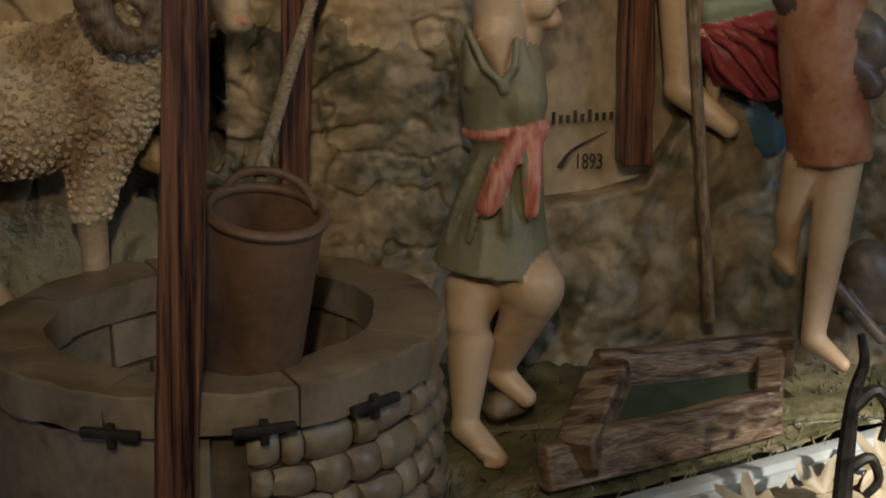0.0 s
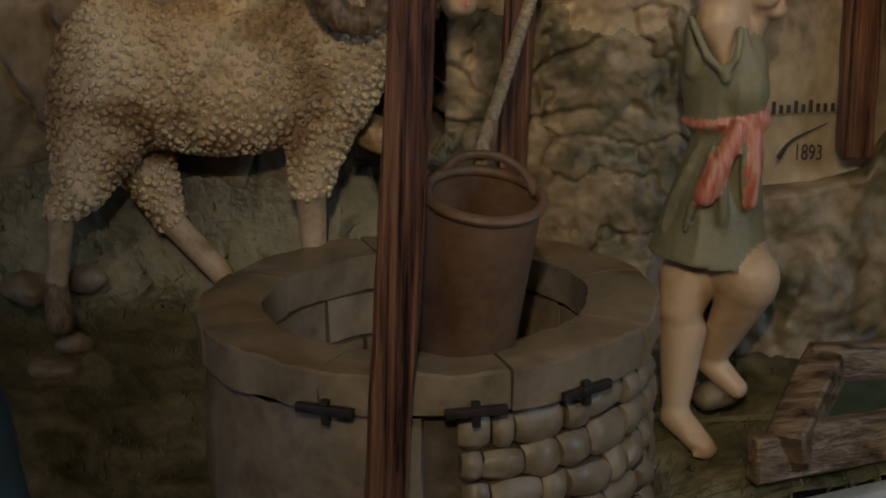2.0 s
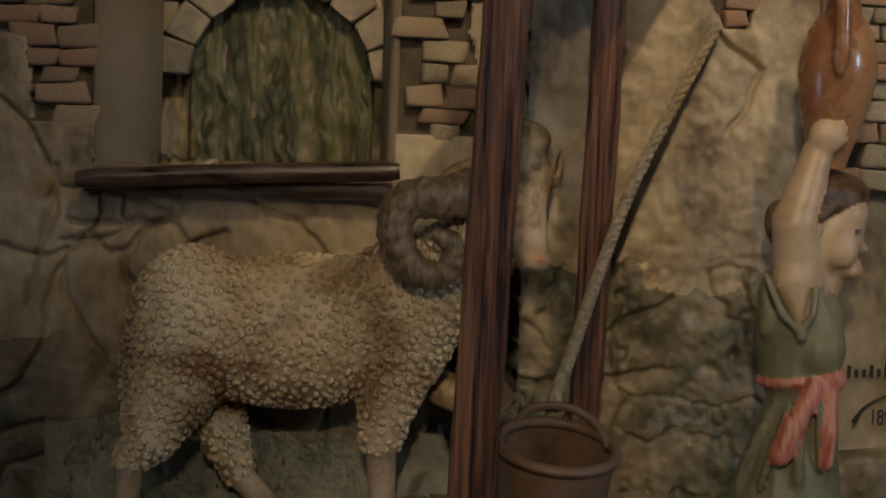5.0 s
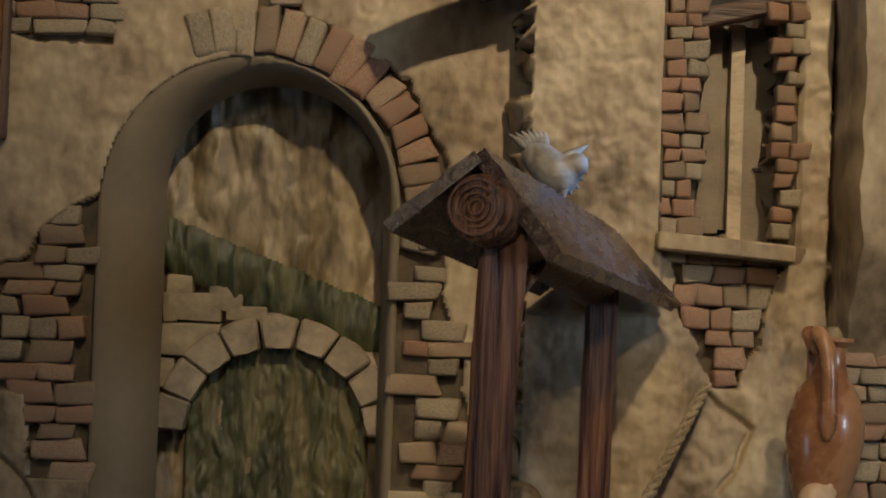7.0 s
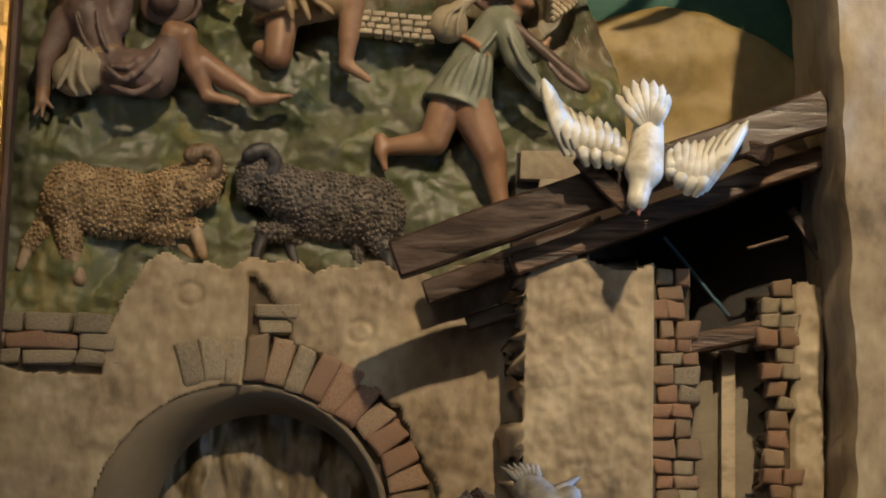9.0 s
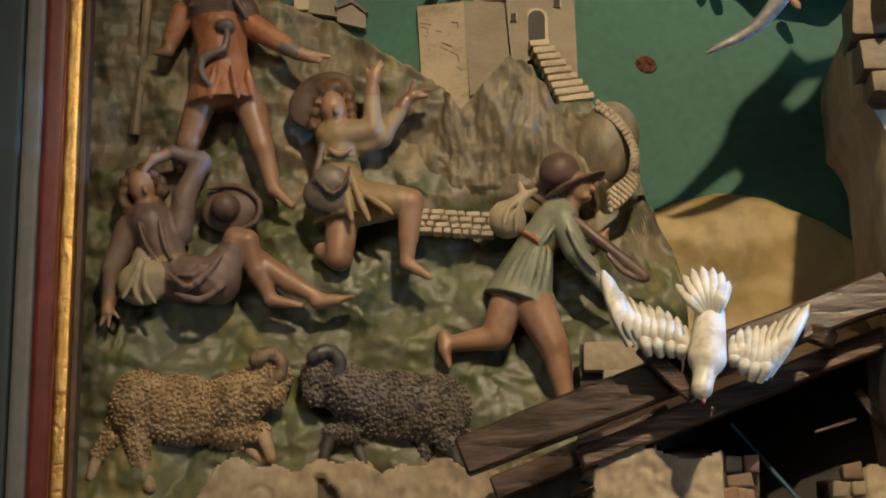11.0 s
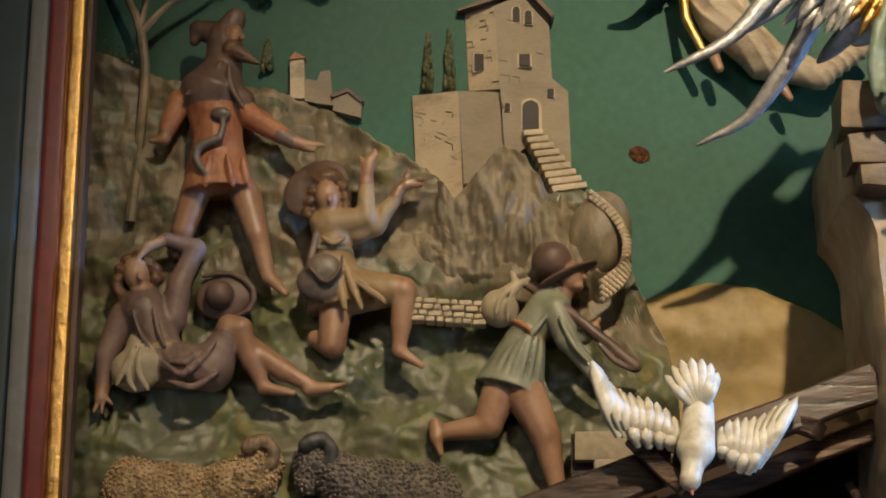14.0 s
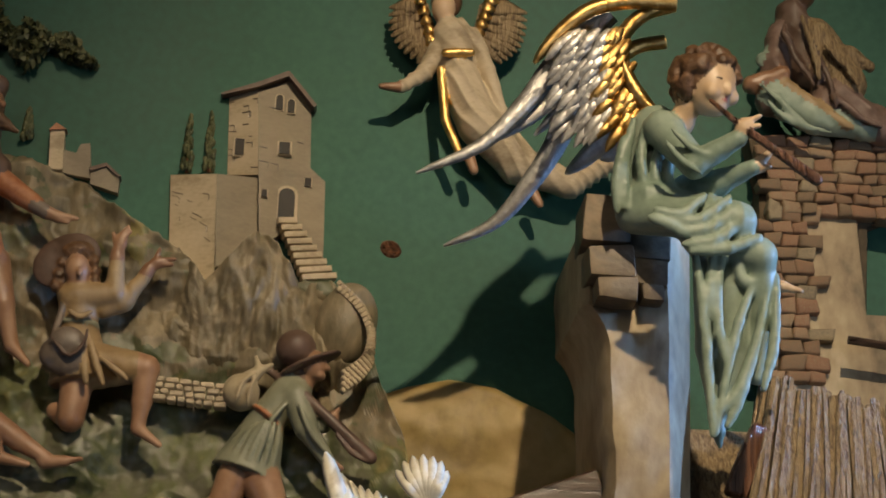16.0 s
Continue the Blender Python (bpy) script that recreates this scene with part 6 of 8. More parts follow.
def taper(w):
    return lambda s: w * (0.25 + 0.75 * min(1, s * 5)) * (1 - max(0, s - 0.55) / 0.45 * 0.85 if s > 0.55 else 1)


def fan(root, tips, width, mat, face=(0, -1, 0.2), lift=0.012, pull=0.15):
    """A fan of overlapping feathers from near a root line to the tips."""
    out = []
    for i, tip in enumerate(tips):
        r = Vector(root[0]).lerp(Vector(root[1]), i / max(1, len(tips) - 1))
        t = Vector(tip)
        mid = r.lerp(t, 0.5) + Vector((0, -lift, 0))
        v, f = blade([r + Vector((0, -0.002 * (i % 2), 0)), mid, t], taper(width), 0.004, face)
        out.append((v, f, mat))
    return out


def spread(a, b, n, bow=(0, 0, 0)):
    a, b, w = Vector(a), Vector(b), Vector(bow)
    return [tuple(a.lerp(b, i / (n - 1)) + w * math.sin(math.pi * i / (n - 1))) for i in range(n)]


def dove(body, breast, head, beak, feathers, mat, label, step=0.0036):
    s = [limb(body, breast, 0.024, 0.030, mat, 0.015), limb(breast, head, 0.022, 0.015, mat, 0.012), lump(head, (0.016, 0.016, 0.017), mat, (0, 0, 0), 0.008), limb(head, beak, 0.007, 0.003, "redsash", 0.003)]
    return statue("dove_statue", s, step, label, "statue", extra=lambda *a: gather(feathers))


DOVE_FEATHERS = [(*blade([(0.178, -0.420, 2.336), (0.157, -0.435, 2.392), (0.138, -0.405, 2.458)], lambda v: 0.0153 * min(1.0, 0.55 + 1.5 * v) * math.sqrt(max(0.03, 1 - v ** 5)), 0.0045, (0, -1, 0.2), 9), "white"),
                 (*blade([(0.187, -0.420, 2.335), (0.174, -0.435, 2.375), (0.164, -0.405, 2.425)], lambda v: 0.0135 * min(1.0, 0.55 + 1.5 * v) * math.sqrt(max(0.03, 1 - v ** 5)), 0.0045, (0, -1, 0.2), 9), "white"),
                 (*blade([(0.196, -0.420, 2.333), (0.186, -0.435, 2.368), (0.179, -0.405, 2.414)], lambda v: 0.0126 * min(1.0, 0.55 + 1.5 * v) * math.sqrt(max(0.03, 1 - v ** 5)), 0.0045, (0, -1, 0.2), 9), "white"),
                 (*blade([(0.206, -0.420, 2.331), (0.199, -0.435, 2.364), (0.195, -0.405, 2.407)], lambda v: 0.0117 * min(1.0, 0.55 + 1.5 * v) * math.sqrt(max(0.03, 1 - v ** 5)), 0.0045, (0, -1, 0.2), 9), "white"),
                 (*blade([(0.216, -0.420, 2.329), (0.211, -0.435, 2.360), (0.208, -0.405, 2.402)], lambda v: 0.0108 * min(1.0, 0.55 + 1.5 * v) * math.sqrt(max(0.03, 1 - v ** 5)), 0.0045, (0, -1, 0.2), 9), "white"),
                 (*blade([(0.226, -0.420, 2.327), (0.223, -0.435, 2.358), (0.222, -0.405, 2.400)], lambda v: 0.0108 * min(1.0, 0.55 + 1.5 * v) * math.sqrt(max(0.03, 1 - v ** 5)), 0.0045, (0, -1, 0.2), 9), "white"),
                 (*blade([(0.237, -0.420, 2.325), (0.235, -0.435, 2.354), (0.236, -0.405, 2.392)], lambda v: 0.0108 * min(1.0, 0.55 + 1.5 * v) * math.sqrt(max(0.03, 1 - v ** 5)), 0.0045, (0, -1, 0.2), 9), "white"),
                 (*blade([(0.247, -0.420, 2.324), (0.247, -0.435, 2.349), (0.250, -0.405, 2.383)], lambda v: 0.0108 * min(1.0, 0.55 + 1.5 * v) * math.sqrt(max(0.03, 1 - v ** 5)), 0.0045, (0, -1, 0.2), 9), "white"),
                 (*blade([(0.257, -0.420, 2.322), (0.258, -0.435, 2.341), (0.262, -0.405, 2.369)], lambda v: 0.0108 * min(1.0, 0.55 + 1.5 * v) * math.sqrt(max(0.03, 1 - v ** 5)), 0.0045, (0, -1, 0.2), 9), "white"),
                 (*blade([(0.206, -0.420, 2.320), (0.199, -0.435, 2.339), (0.195, -0.405, 2.368)], lambda v: 0.0108 * min(1.0, 0.55 + 1.5 * v) * math.sqrt(max(0.03, 1 - v ** 5)), 0.0045, (0, -1, 0.2), 9), "white"),
                 (*blade([(0.223, -0.420, 2.318), (0.218, -0.435, 2.337), (0.216, -0.405, 2.366)], lambda v: 0.0108 * min(1.0, 0.55 + 1.5 * v) * math.sqrt(max(0.03, 1 - v ** 5)), 0.0045, (0, -1, 0.2), 9), "white"),
                 (*blade([(0.240, -0.420, 2.317), (0.237, -0.435, 2.334), (0.237, -0.405, 2.360)], lambda v: 0.0108 * min(1.0, 0.55 + 1.5 * v) * math.sqrt(max(0.03, 1 - v ** 5)), 0.0045, (0, -1, 0.2), 9), "white"),
                 (*blade([(0.255, -0.420, 2.315), (0.253, -0.435, 2.329), (0.254, -0.405, 2.353)], lambda v: 0.0108 * min(1.0, 0.55 + 1.5 * v) * math.sqrt(max(0.03, 1 - v ** 5)), 0.0045, (0, -1, 0.2), 9), "white"),
                 (*blade([(0.336, -0.420, 2.306), (0.334, -0.435, 2.324), (0.336, -0.405, 2.353)], lambda v: 0.0108 * min(1.0, 0.55 + 1.5 * v) * math.sqrt(max(0.03, 1 - v ** 5)), 0.0045, (0, -1, 0.2), 9), "white"),
                 (*blade([(0.343, -0.420, 2.298), (0.343, -0.435, 2.326), (0.348, -0.405, 2.363)], lambda v: 0.0108 * min(1.0, 0.55 + 1.5 * v) * math.sqrt(max(0.03, 1 - v ** 5)), 0.0045, (0, -1, 0.2), 9), "white"),
                 (*blade([(0.349, -0.420, 2.291), (0.352, -0.435, 2.324), (0.360, -0.405, 2.367)], lambda v: 0.0108 * min(1.0, 0.55 + 1.5 * v) * math.sqrt(max(0.03, 1 - v ** 5)), 0.0045, (0, -1, 0.2), 9), "white"),
                 (*blade([(0.356, -0.420, 2.286), (0.362, -0.435, 2.322), (0.373, -0.405, 2.367)], lambda v: 0.0108 * min(1.0, 0.55 + 1.5 * v) * math.sqrt(max(0.03, 1 - v ** 5)), 0.0045, (0, -1, 0.2), 9), "white"),
                 (*blade([(0.362, -0.420, 2.281), (0.372, -0.435, 2.320), (0.386, -0.405, 2.368)], lambda v: 0.0117 * min(1.0, 0.55 + 1.5 * v) * math.sqrt(max(0.03, 1 - v ** 5)), 0.0045, (0, -1, 0.2), 9), "white"),
                 (*blade([(0.369, -0.420, 2.279), (0.383, -0.435, 2.321), (0.402, -0.405, 2.374)], lambda v: 0.0117 * min(1.0, 0.55 + 1.5 * v) * math.sqrt(max(0.03, 1 - v ** 5)), 0.0045, (0, -1, 0.2), 9), "white"),
                 (*blade([(0.376, -0.420, 2.281), (0.395, -0.435, 2.327), (0.420, -0.405, 2.384)], lambda v: 0.0126 * min(1.0, 0.55 + 1.5 * v) * math.sqrt(max(0.03, 1 - v ** 5)), 0.0045, (0, -1, 0.2), 9), "white"),
                 (*blade([(0.383, -0.420, 2.286), (0.408, -0.435, 2.335), (0.438, -0.405, 2.395)], lambda v: 0.0135 * min(1.0, 0.55 + 1.5 * v) * math.sqrt(max(0.03, 1 - v ** 5)), 0.0045, (0, -1, 0.2), 9), "white"),
                 (*blade([(0.389, -0.420, 2.295), (0.418, -0.435, 2.342), (0.454, -0.405, 2.400)], lambda v: 0.0117 * min(1.0, 0.55 + 1.5 * v) * math.sqrt(max(0.03, 1 - v ** 5)), 0.0045, (0, -1, 0.2), 9), "white"),
                 (*blade([(0.331, -0.420, 2.302), (0.334, -0.435, 2.313), (0.342, -0.405, 2.333)], lambda v: 0.0099 * min(1.0, 0.55 + 1.5 * v) * math.sqrt(max(0.03, 1 - v ** 5)), 0.0045, (0, -1, 0.2), 9), "white"),
                 (*blade([(0.344, -0.420, 2.288), (0.349, -0.435, 2.305), (0.359, -0.405, 2.331)], lambda v: 0.0108 * min(1.0, 0.55 + 1.5 * v) * math.sqrt(max(0.03, 1 - v ** 5)), 0.0045, (0, -1, 0.2), 9), "white"),
                 (*blade([(0.357, -0.420, 2.279), (0.365, -0.435, 2.299), (0.378, -0.405, 2.328)], lambda v: 0.0108 * min(1.0, 0.55 + 1.5 * v) * math.sqrt(max(0.03, 1 - v ** 5)), 0.0045, (0, -1, 0.2), 9), "white"),
                 (*blade([(0.369, -0.420, 2.277), (0.381, -0.435, 2.300), (0.399, -0.405, 2.331)], lambda v: 0.0108 * min(1.0, 0.55 + 1.5 * v) * math.sqrt(max(0.03, 1 - v ** 5)), 0.0045, (0, -1, 0.2), 9), "white"),
                 (*blade([(0.290, -0.420, 2.385), (0.269, -0.435, 2.405), (0.251, -0.405, 2.435)], lambda v: 0.0108 * min(1.0, 0.55 + 1.5 * v) * math.sqrt(max(0.03, 1 - v ** 5)), 0.0045, (0, -1, 0.2), 9), "white"),
                 (*blade([(0.293, -0.420, 2.387), (0.276, -0.435, 2.413), (0.262, -0.405, 2.450)], lambda v: 0.0108 * min(1.0, 0.55 + 1.5 * v) * math.sqrt(max(0.03, 1 - v ** 5)), 0.0045, (0, -1, 0.2), 9), "white"),
                 (*blade([(0.296, -0.420, 2.389), (0.284, -0.435, 2.418), (0.276, -0.405, 2.459)], lambda v: 0.0108 * min(1.0, 0.55 + 1.5 * v) * math.sqrt(max(0.03, 1 - v ** 5)), 0.0045, (0, -1, 0.2), 9), "white"),
                 (*blade([(0.299, -0.420, 2.390), (0.294, -0.435, 2.420), (0.292, -0.405, 2.462)], lambda v: 0.0108 * min(1.0, 0.55 + 1.5 * v) * math.sqrt(max(0.03, 1 - v ** 5)), 0.0045, (0, -1, 0.2), 9), "white"),
                 (*blade([(0.303, -0.420, 2.389), (0.303, -0.435, 2.419), (0.308, -0.405, 2.460)], lambda v: 0.0108 * min(1.0, 0.55 + 1.5 * v) * math.sqrt(max(0.03, 1 - v ** 5)), 0.0045, (0, -1, 0.2), 9), "white"),
                 (*blade([(0.306, -0.420, 2.387), (0.312, -0.435, 2.414), (0.322, -0.405, 2.453)], lambda v: 0.0108 * min(1.0, 0.55 + 1.5 * v) * math.sqrt(max(0.03, 1 - v ** 5)), 0.0045, (0, -1, 0.2), 9), "white"),
                 (*blade([(0.309, -0.420, 2.385), (0.318, -0.435, 2.406), (0.332, -0.405, 2.438)], lambda v: 0.0108 * min(1.0, 0.55 + 1.5 * v) * math.sqrt(max(0.03, 1 - v ** 5)), 0.0045, (0, -1, 0.2), 9), "white")]
dove((0.301, -0.400, 2.384), (0.292, -0.430, 2.313), (0.281, -0.445, 2.263), (0.283, -0.450, 2.239), DOVE_FEATHERS, "white", "white carved dove spreading its wings above the beam")
G1 = fan(((0.115, -0.600, 1.820), (0.127, -0.600, 1.820)), spread((0.078, -0.600, 1.846), (0.129, -0.600, 1.852), 7, (0, 0, 0.004)), 0.007, "greybird") + fan(((0.138, -0.620, 1.800), (0.154, -0.620, 1.792)), spread((0.190, -0.600, 1.835), (0.155, -0.630, 1.753), 7, (0.012, 0, -0.01)), 0.009, "greybird")
dove((0.119, -0.600, 1.816), (0.147, -0.620, 1.788), (0.173, -0.630, 1.804), (0.188, -0.630, 1.793), G1, "greybird", "small grey carved dove perched on the well roof", 0.003)

# the angel with a pipe on the pier
HEAD = Vector((0.714, -0.570, 3.066))
FWD = Vector((0.52, -0.80, -0.28)).normalized()
SIDE = FWD.cross(Vector((0, 0, 1))).normalized()
RISE = SIDE.cross(FWD)


def on_head(f, s, u):
    return tuple(HEAD + FWD * f + SIDE * s + RISE * u)


angel = [lump(HEAD, (0.046, 0.050, 0.054), "hair", (0, 0, 0), 0.01), lump(on_head(0.020, 0, -0.010), (0.038, 0.038, 0.052), "skin", (0, 8, 0), 0.006), lump(on_head(0.040, 0, -0.046), (0.017, 0.017, 0.015), "skin", (0, 0, 0), 0.012),
         lump(on_head(0.060, 0, -0.016), (0.007, 0.007, 0.013), "skin", (0, 0, 0), 0.006), lump(on_head(0.055, 0, -0.034), (0.007, 0.005, 0.003), "redsash", (0, 0, 0), 0.003),
         lump(on_head(0.050, 0.017, -0.004), (0.008, 0.004, 0.003), "hair", (0, 0, 0), 0.002), lump(on_head(0.050, -0.017, -0.004), (0.008, 0.004, 0.003), "hair", (0, 0, 0), 0.002), lump(on_head(0.046, 0.020, -0.024), (0.014, 0.012, 0.014), "skin", (0, 0, 0), 0.008), lump(on_head(0.046, -0.020, -0.024), (0.014, 0.012, 0.014), "skin", (0, 0, 0), 0.008),
         limb((0.646, -0.500, 3.005), (0.629, -0.490, 2.897), 0.0392, 0.0446, "green", 0.03), lump((0.637, -0.500, 2.873), (0.0570, 0.07, 0.0320), "green", (0, 0, 0), 0.03), limb((0.679, -0.550, 2.997), (0.686, -0.565, 3.019), 0.0219, 0.0192, "skin", 0.012),
         limb((0.646, -0.560, 2.981), (0.688, -0.615, 2.902), 0.0306, 0.0240, "sleeve", 0.02), limb((0.688, -0.615, 2.902), (0.751, -0.645, 2.937), 0.0223, 0.0144, "sleeve", 0.012), lump((0.760, -0.650, 2.955), (0.0144, 0.014, 0.0170), "skin", (0, 20, 0), 0.008),
         limb((0.763, -0.655, 2.962), (0.783, -0.660, 2.972), 0.0059, 0.0042, "skin", 0.004), limb((0.766, -0.655, 2.953), (0.782, -0.660, 2.956), 0.0059, 0.0042, "skin", 0.004), limb((0.691, -0.530, 2.889), (0.736, -0.580, 2.888), 0.0265, 0.0217, "sleeve", 0.015),
         limb((0.736, -0.580, 2.888), (0.779, -0.620, 2.900), 0.0200, 0.0128, "sleeve", 0.01), limb((0.782, -0.620, 2.901), (0.804, -0.630, 2.922), 0.0120, 0.0060, "skin", 0.006), limb((0.786, -0.620, 2.898), (0.804, -0.630, 2.899), 0.0077, 0.0043, "skin", 0.005),
         limb((0.708, -0.645, 2.999), (0.752, -0.655, 2.956), 0.0042, 0.0059, "wood", 0.003), limb((0.752, -0.655, 2.956), (0.870, -0.660, 2.871), 0.0059, 0.0101, "wood", 0.003), limb((0.611, -0.520, 2.848), (0.709, -0.600, 2.817), 0.0336, 0.0328, "green", 0.03),
         limb((0.659, -0.530, 2.858), (0.754, -0.620, 2.809), 0.0317, 0.0308, "green", 0.03), limb((0.706, -0.570, 2.797), (0.789, -0.620, 2.755), 0.0313, 0.0257, "green", 0.03), limb((0.791, -0.610, 2.759), (0.799, -0.590, 2.666), 0.0258, 0.0190, "green", 0.02),
         limb((0.799, -0.590, 2.666), (0.790, -0.575, 2.572), 0.0190, 0.0130, "green", 0.02), limb((0.708, -0.560, 2.772), (0.720, -0.560, 2.615), 0.0148, 0.0192, "green", 0.02), limb((0.720, -0.560, 2.615), (0.734, -0.560, 2.486), 0.0192, 0.0114, "green", 0.02),
         limb((0.734, -0.560, 2.486), (0.736, -0.560, 2.463), 0.0105, 0.0044, "green", 0.01), limb((0.752, -0.585, 2.785), (0.758, -0.565, 2.634), 0.0312, 0.0296, "green", 0.02), limb((0.758, -0.565, 2.634), (0.746, -0.560, 2.522), 0.0262, 0.0157, "green", 0.02),
         limb((0.820, -0.550, 2.735), (0.836, -0.570, 2.723), 0.0105, 0.0096, "skin", 0.006), limb((0.836, -0.570, 2.723), (0.863, -0.580, 2.714), 0.0087, 0.0043, "skin", 0.006), *ridge([(0.667, -0.640, 2.759), (0.718, -0.640, 2.770), (0.758, -0.640, 2.806)], 0.0094, "green", 0.008),
         *ridge([(0.657, -0.640, 2.777), (0.708, -0.640, 2.788), (0.750, -0.640, 2.826)], 0.0094, "green", 0.008), *ridge([(0.650, -0.640, 2.793), (0.692, -0.640, 2.801), (0.736, -0.640, 2.838)], 0.0094, "green", 0.008), *ridge([(0.623, -0.640, 2.812), (0.661, -0.640, 2.807), (0.697, -0.640, 2.839)], 0.0094, "green", 0.008),
         *ridge([(0.678, -0.640, 2.748), (0.736, -0.640, 2.756), (0.784, -0.640, 2.778)], 0.0094, "green", 0.008), *ridge([(0.613, -0.640, 2.799), (0.643, -0.640, 2.789), (0.670, -0.640, 2.775)], 0.0094, "green", 0.008), *ridge([(0.793, -0.612, 2.743), (0.760, -0.612, 2.657), (0.738, -0.612, 2.566), (0.720, -0.612, 2.472)], 0.0086, "green", 0.008),
         *ridge([(0.807, -0.612, 2.737), (0.790, -0.612, 2.641), (0.759, -0.612, 2.531), (0.737, -0.612, 2.482)], 0.0086, "green", 0.008), *ridge([(0.816, -0.612, 2.724), (0.811, -0.612, 2.624), (0.794, -0.612, 2.544)], 0.0086, "green", 0.008), *ridge([(0.688, -0.612, 2.757), (0.702, -0.612, 2.654), (0.710, -0.612, 2.546), (0.715, -0.612, 2.467)], 0.0086, "green", 0.008),
         *ridge([(0.735, -0.612, 2.769), (0.722, -0.612, 2.691), (0.728, -0.612, 2.619), (0.740, -0.612, 2.575)], 0.0086, "green", 0.008), *ridge([(0.751, -0.612, 2.767), (0.766, -0.612, 2.712), (0.804, -0.612, 2.731)], 0.0086, "green", 0.008), *ridge([(0.784, -0.612, 2.622), (0.754, -0.612, 2.540), (0.729, -0.612, 2.505)], 0.0086, "green", 0.008),
         *ridge([(0.717, -0.612, 2.764), (0.711, -0.612, 2.690), (0.716, -0.612, 2.654)], 0.0086, "green", 0.008), *ridge([(0.602, -0.548, 2.997), (0.586, -0.548, 2.921), (0.591, -0.548, 2.847)], 0.0088, "green", 0.008), *ridge([(0.621, -0.548, 2.996), (0.614, -0.548, 2.923), (0.629, -0.548, 2.859)], 0.0088, "green", 0.008),
         *ridge([(0.645, -0.548, 2.962), (0.636, -0.548, 2.903), (0.660, -0.548, 2.853)], 0.0088, "green", 0.008), *ridge([(0.586, -0.548, 2.964), (0.576, -0.548, 2.892), (0.576, -0.548, 2.842)], 0.0088, "green", 0.008), *ridge([(0.665, -0.548, 2.954), (0.656, -0.548, 2.907), (0.674, -0.548, 2.869)], 0.0088, "green", 0.008),
         *ridge([(0.648, -0.640, 2.947), (0.679, -0.640, 2.919), (0.708, -0.640, 2.907)], 0.0051, "sleeve", 0.008), *ridge([(0.637, -0.640, 2.927), (0.661, -0.640, 2.899), (0.692, -0.640, 2.878)], 0.0051, "sleeve", 0.008)]
rc = random.Random(8)
for i in range(300):
    d = Vector((rc.gauss(0, 1), rc.gauss(0, 1), rc.gauss(0, 1))).normalized()
    if d.dot((FWD - 0.45 * RISE).normalized()) < 0.50 and d.dot(RISE) > -0.72:
        angel.append(lump(HEAD + d * 0.053, (0.0092, 0.0092, 0.0092), "hair", (0, 0, 0), 0.002))
feathers = []
feathers += [(*blade([(0.569, -0.470, 3.223), (0.485, -0.470, 3.124), (0.436, -0.460, 3.053), (0.364, -0.450, 2.976), (0.261, -0.440, 2.925)], lambda s: 0.022 * (1 - s) ** 0.6 + 0.002, 0.008, (0, -1, 0), 18), "silver")]
feathers += [(*blade([(0.519, -0.460, 3.133), (0.470, -0.450, 3.057), (0.429, -0.440, 3.021), (0.392, -0.430, 2.996)], lambda s: 0.016 * (1 - s) ** 0.6 + 0.002, 0.006, (0, -1, 0), 14), "silver")]
feathers += [(*blade([(0.529, -0.460, 3.113), (0.490, -0.440, 3.047), (0.455, -0.430, 3.008)], lambda s: 0.013 * (1 - s) ** 0.6 + 0.002, 0.006, (0, -1, 0), 12), "silver")]
feathers += [(*blade([(0.518, -0.420, 3.086), (0.496, -0.400, 3.011), (0.451, -0.370, 2.938), (0.400, -0.330, 2.884), (0.320, -0.300, 2.850)], lambda s: 0.021 * (1 - s) ** 0.6 + 0.002, 0.008, (0, -1, 0), 18), "silver")]
feathers += [(*blade([(0.587, -0.400, 3.034), (0.550, -0.360, 3.001), (0.520, -0.340, 2.978)], lambda s: 0.020 * (1 - s) ** 0.6 + 0.002, 0.006, (0, -1, 0), 12), "silver")]
feathers += [(*blade([(0.625, -0.400, 3.032), (0.595, -0.380, 3.007), (0.574, -0.360, 3.003)], lambda s: 0.020 * (1 - s) ** 0.6 + 0.002, 0.006, (0, -1, 0), 12), "silver")]
feathers += [(*blade([(0.679, -0.500, 3.236), (0.596, -0.510, 3.227), (0.530, -0.510, 3.204), (0.480, -0.500, 3.161), (0.445, -0.490, 3.112)], lambda s: 0.014 * (1 - s) ** 0.4 + 0.003, 0.012, (0, -1, 0), 18), "gold")]
feathers += [(*blade([(0.680, -0.470, 3.244), (0.623, -0.490, 3.211), (0.587, -0.500, 3.156), (0.597, -0.510, 3.091), (0.633, -0.510, 3.036)], lambda s: 0.013, 0.012, (0, -1, 0), 16), "gold")]
feathers += [(*blade([(0.602, -0.420, 3.167), (0.631, -0.420, 3.188), (0.677, -0.420, 3.199)], lambda s: 0.013, 0.011, (0, -1, 0), 12), "gold")]
W00, W10, W01, W11 = Vector((0.508, -0.470, 3.167)), Vector((0.603, -0.480, 3.175)), Vector((0.511, -0.460, 3.044)), Vector((0.629, -0.500, 3.020))
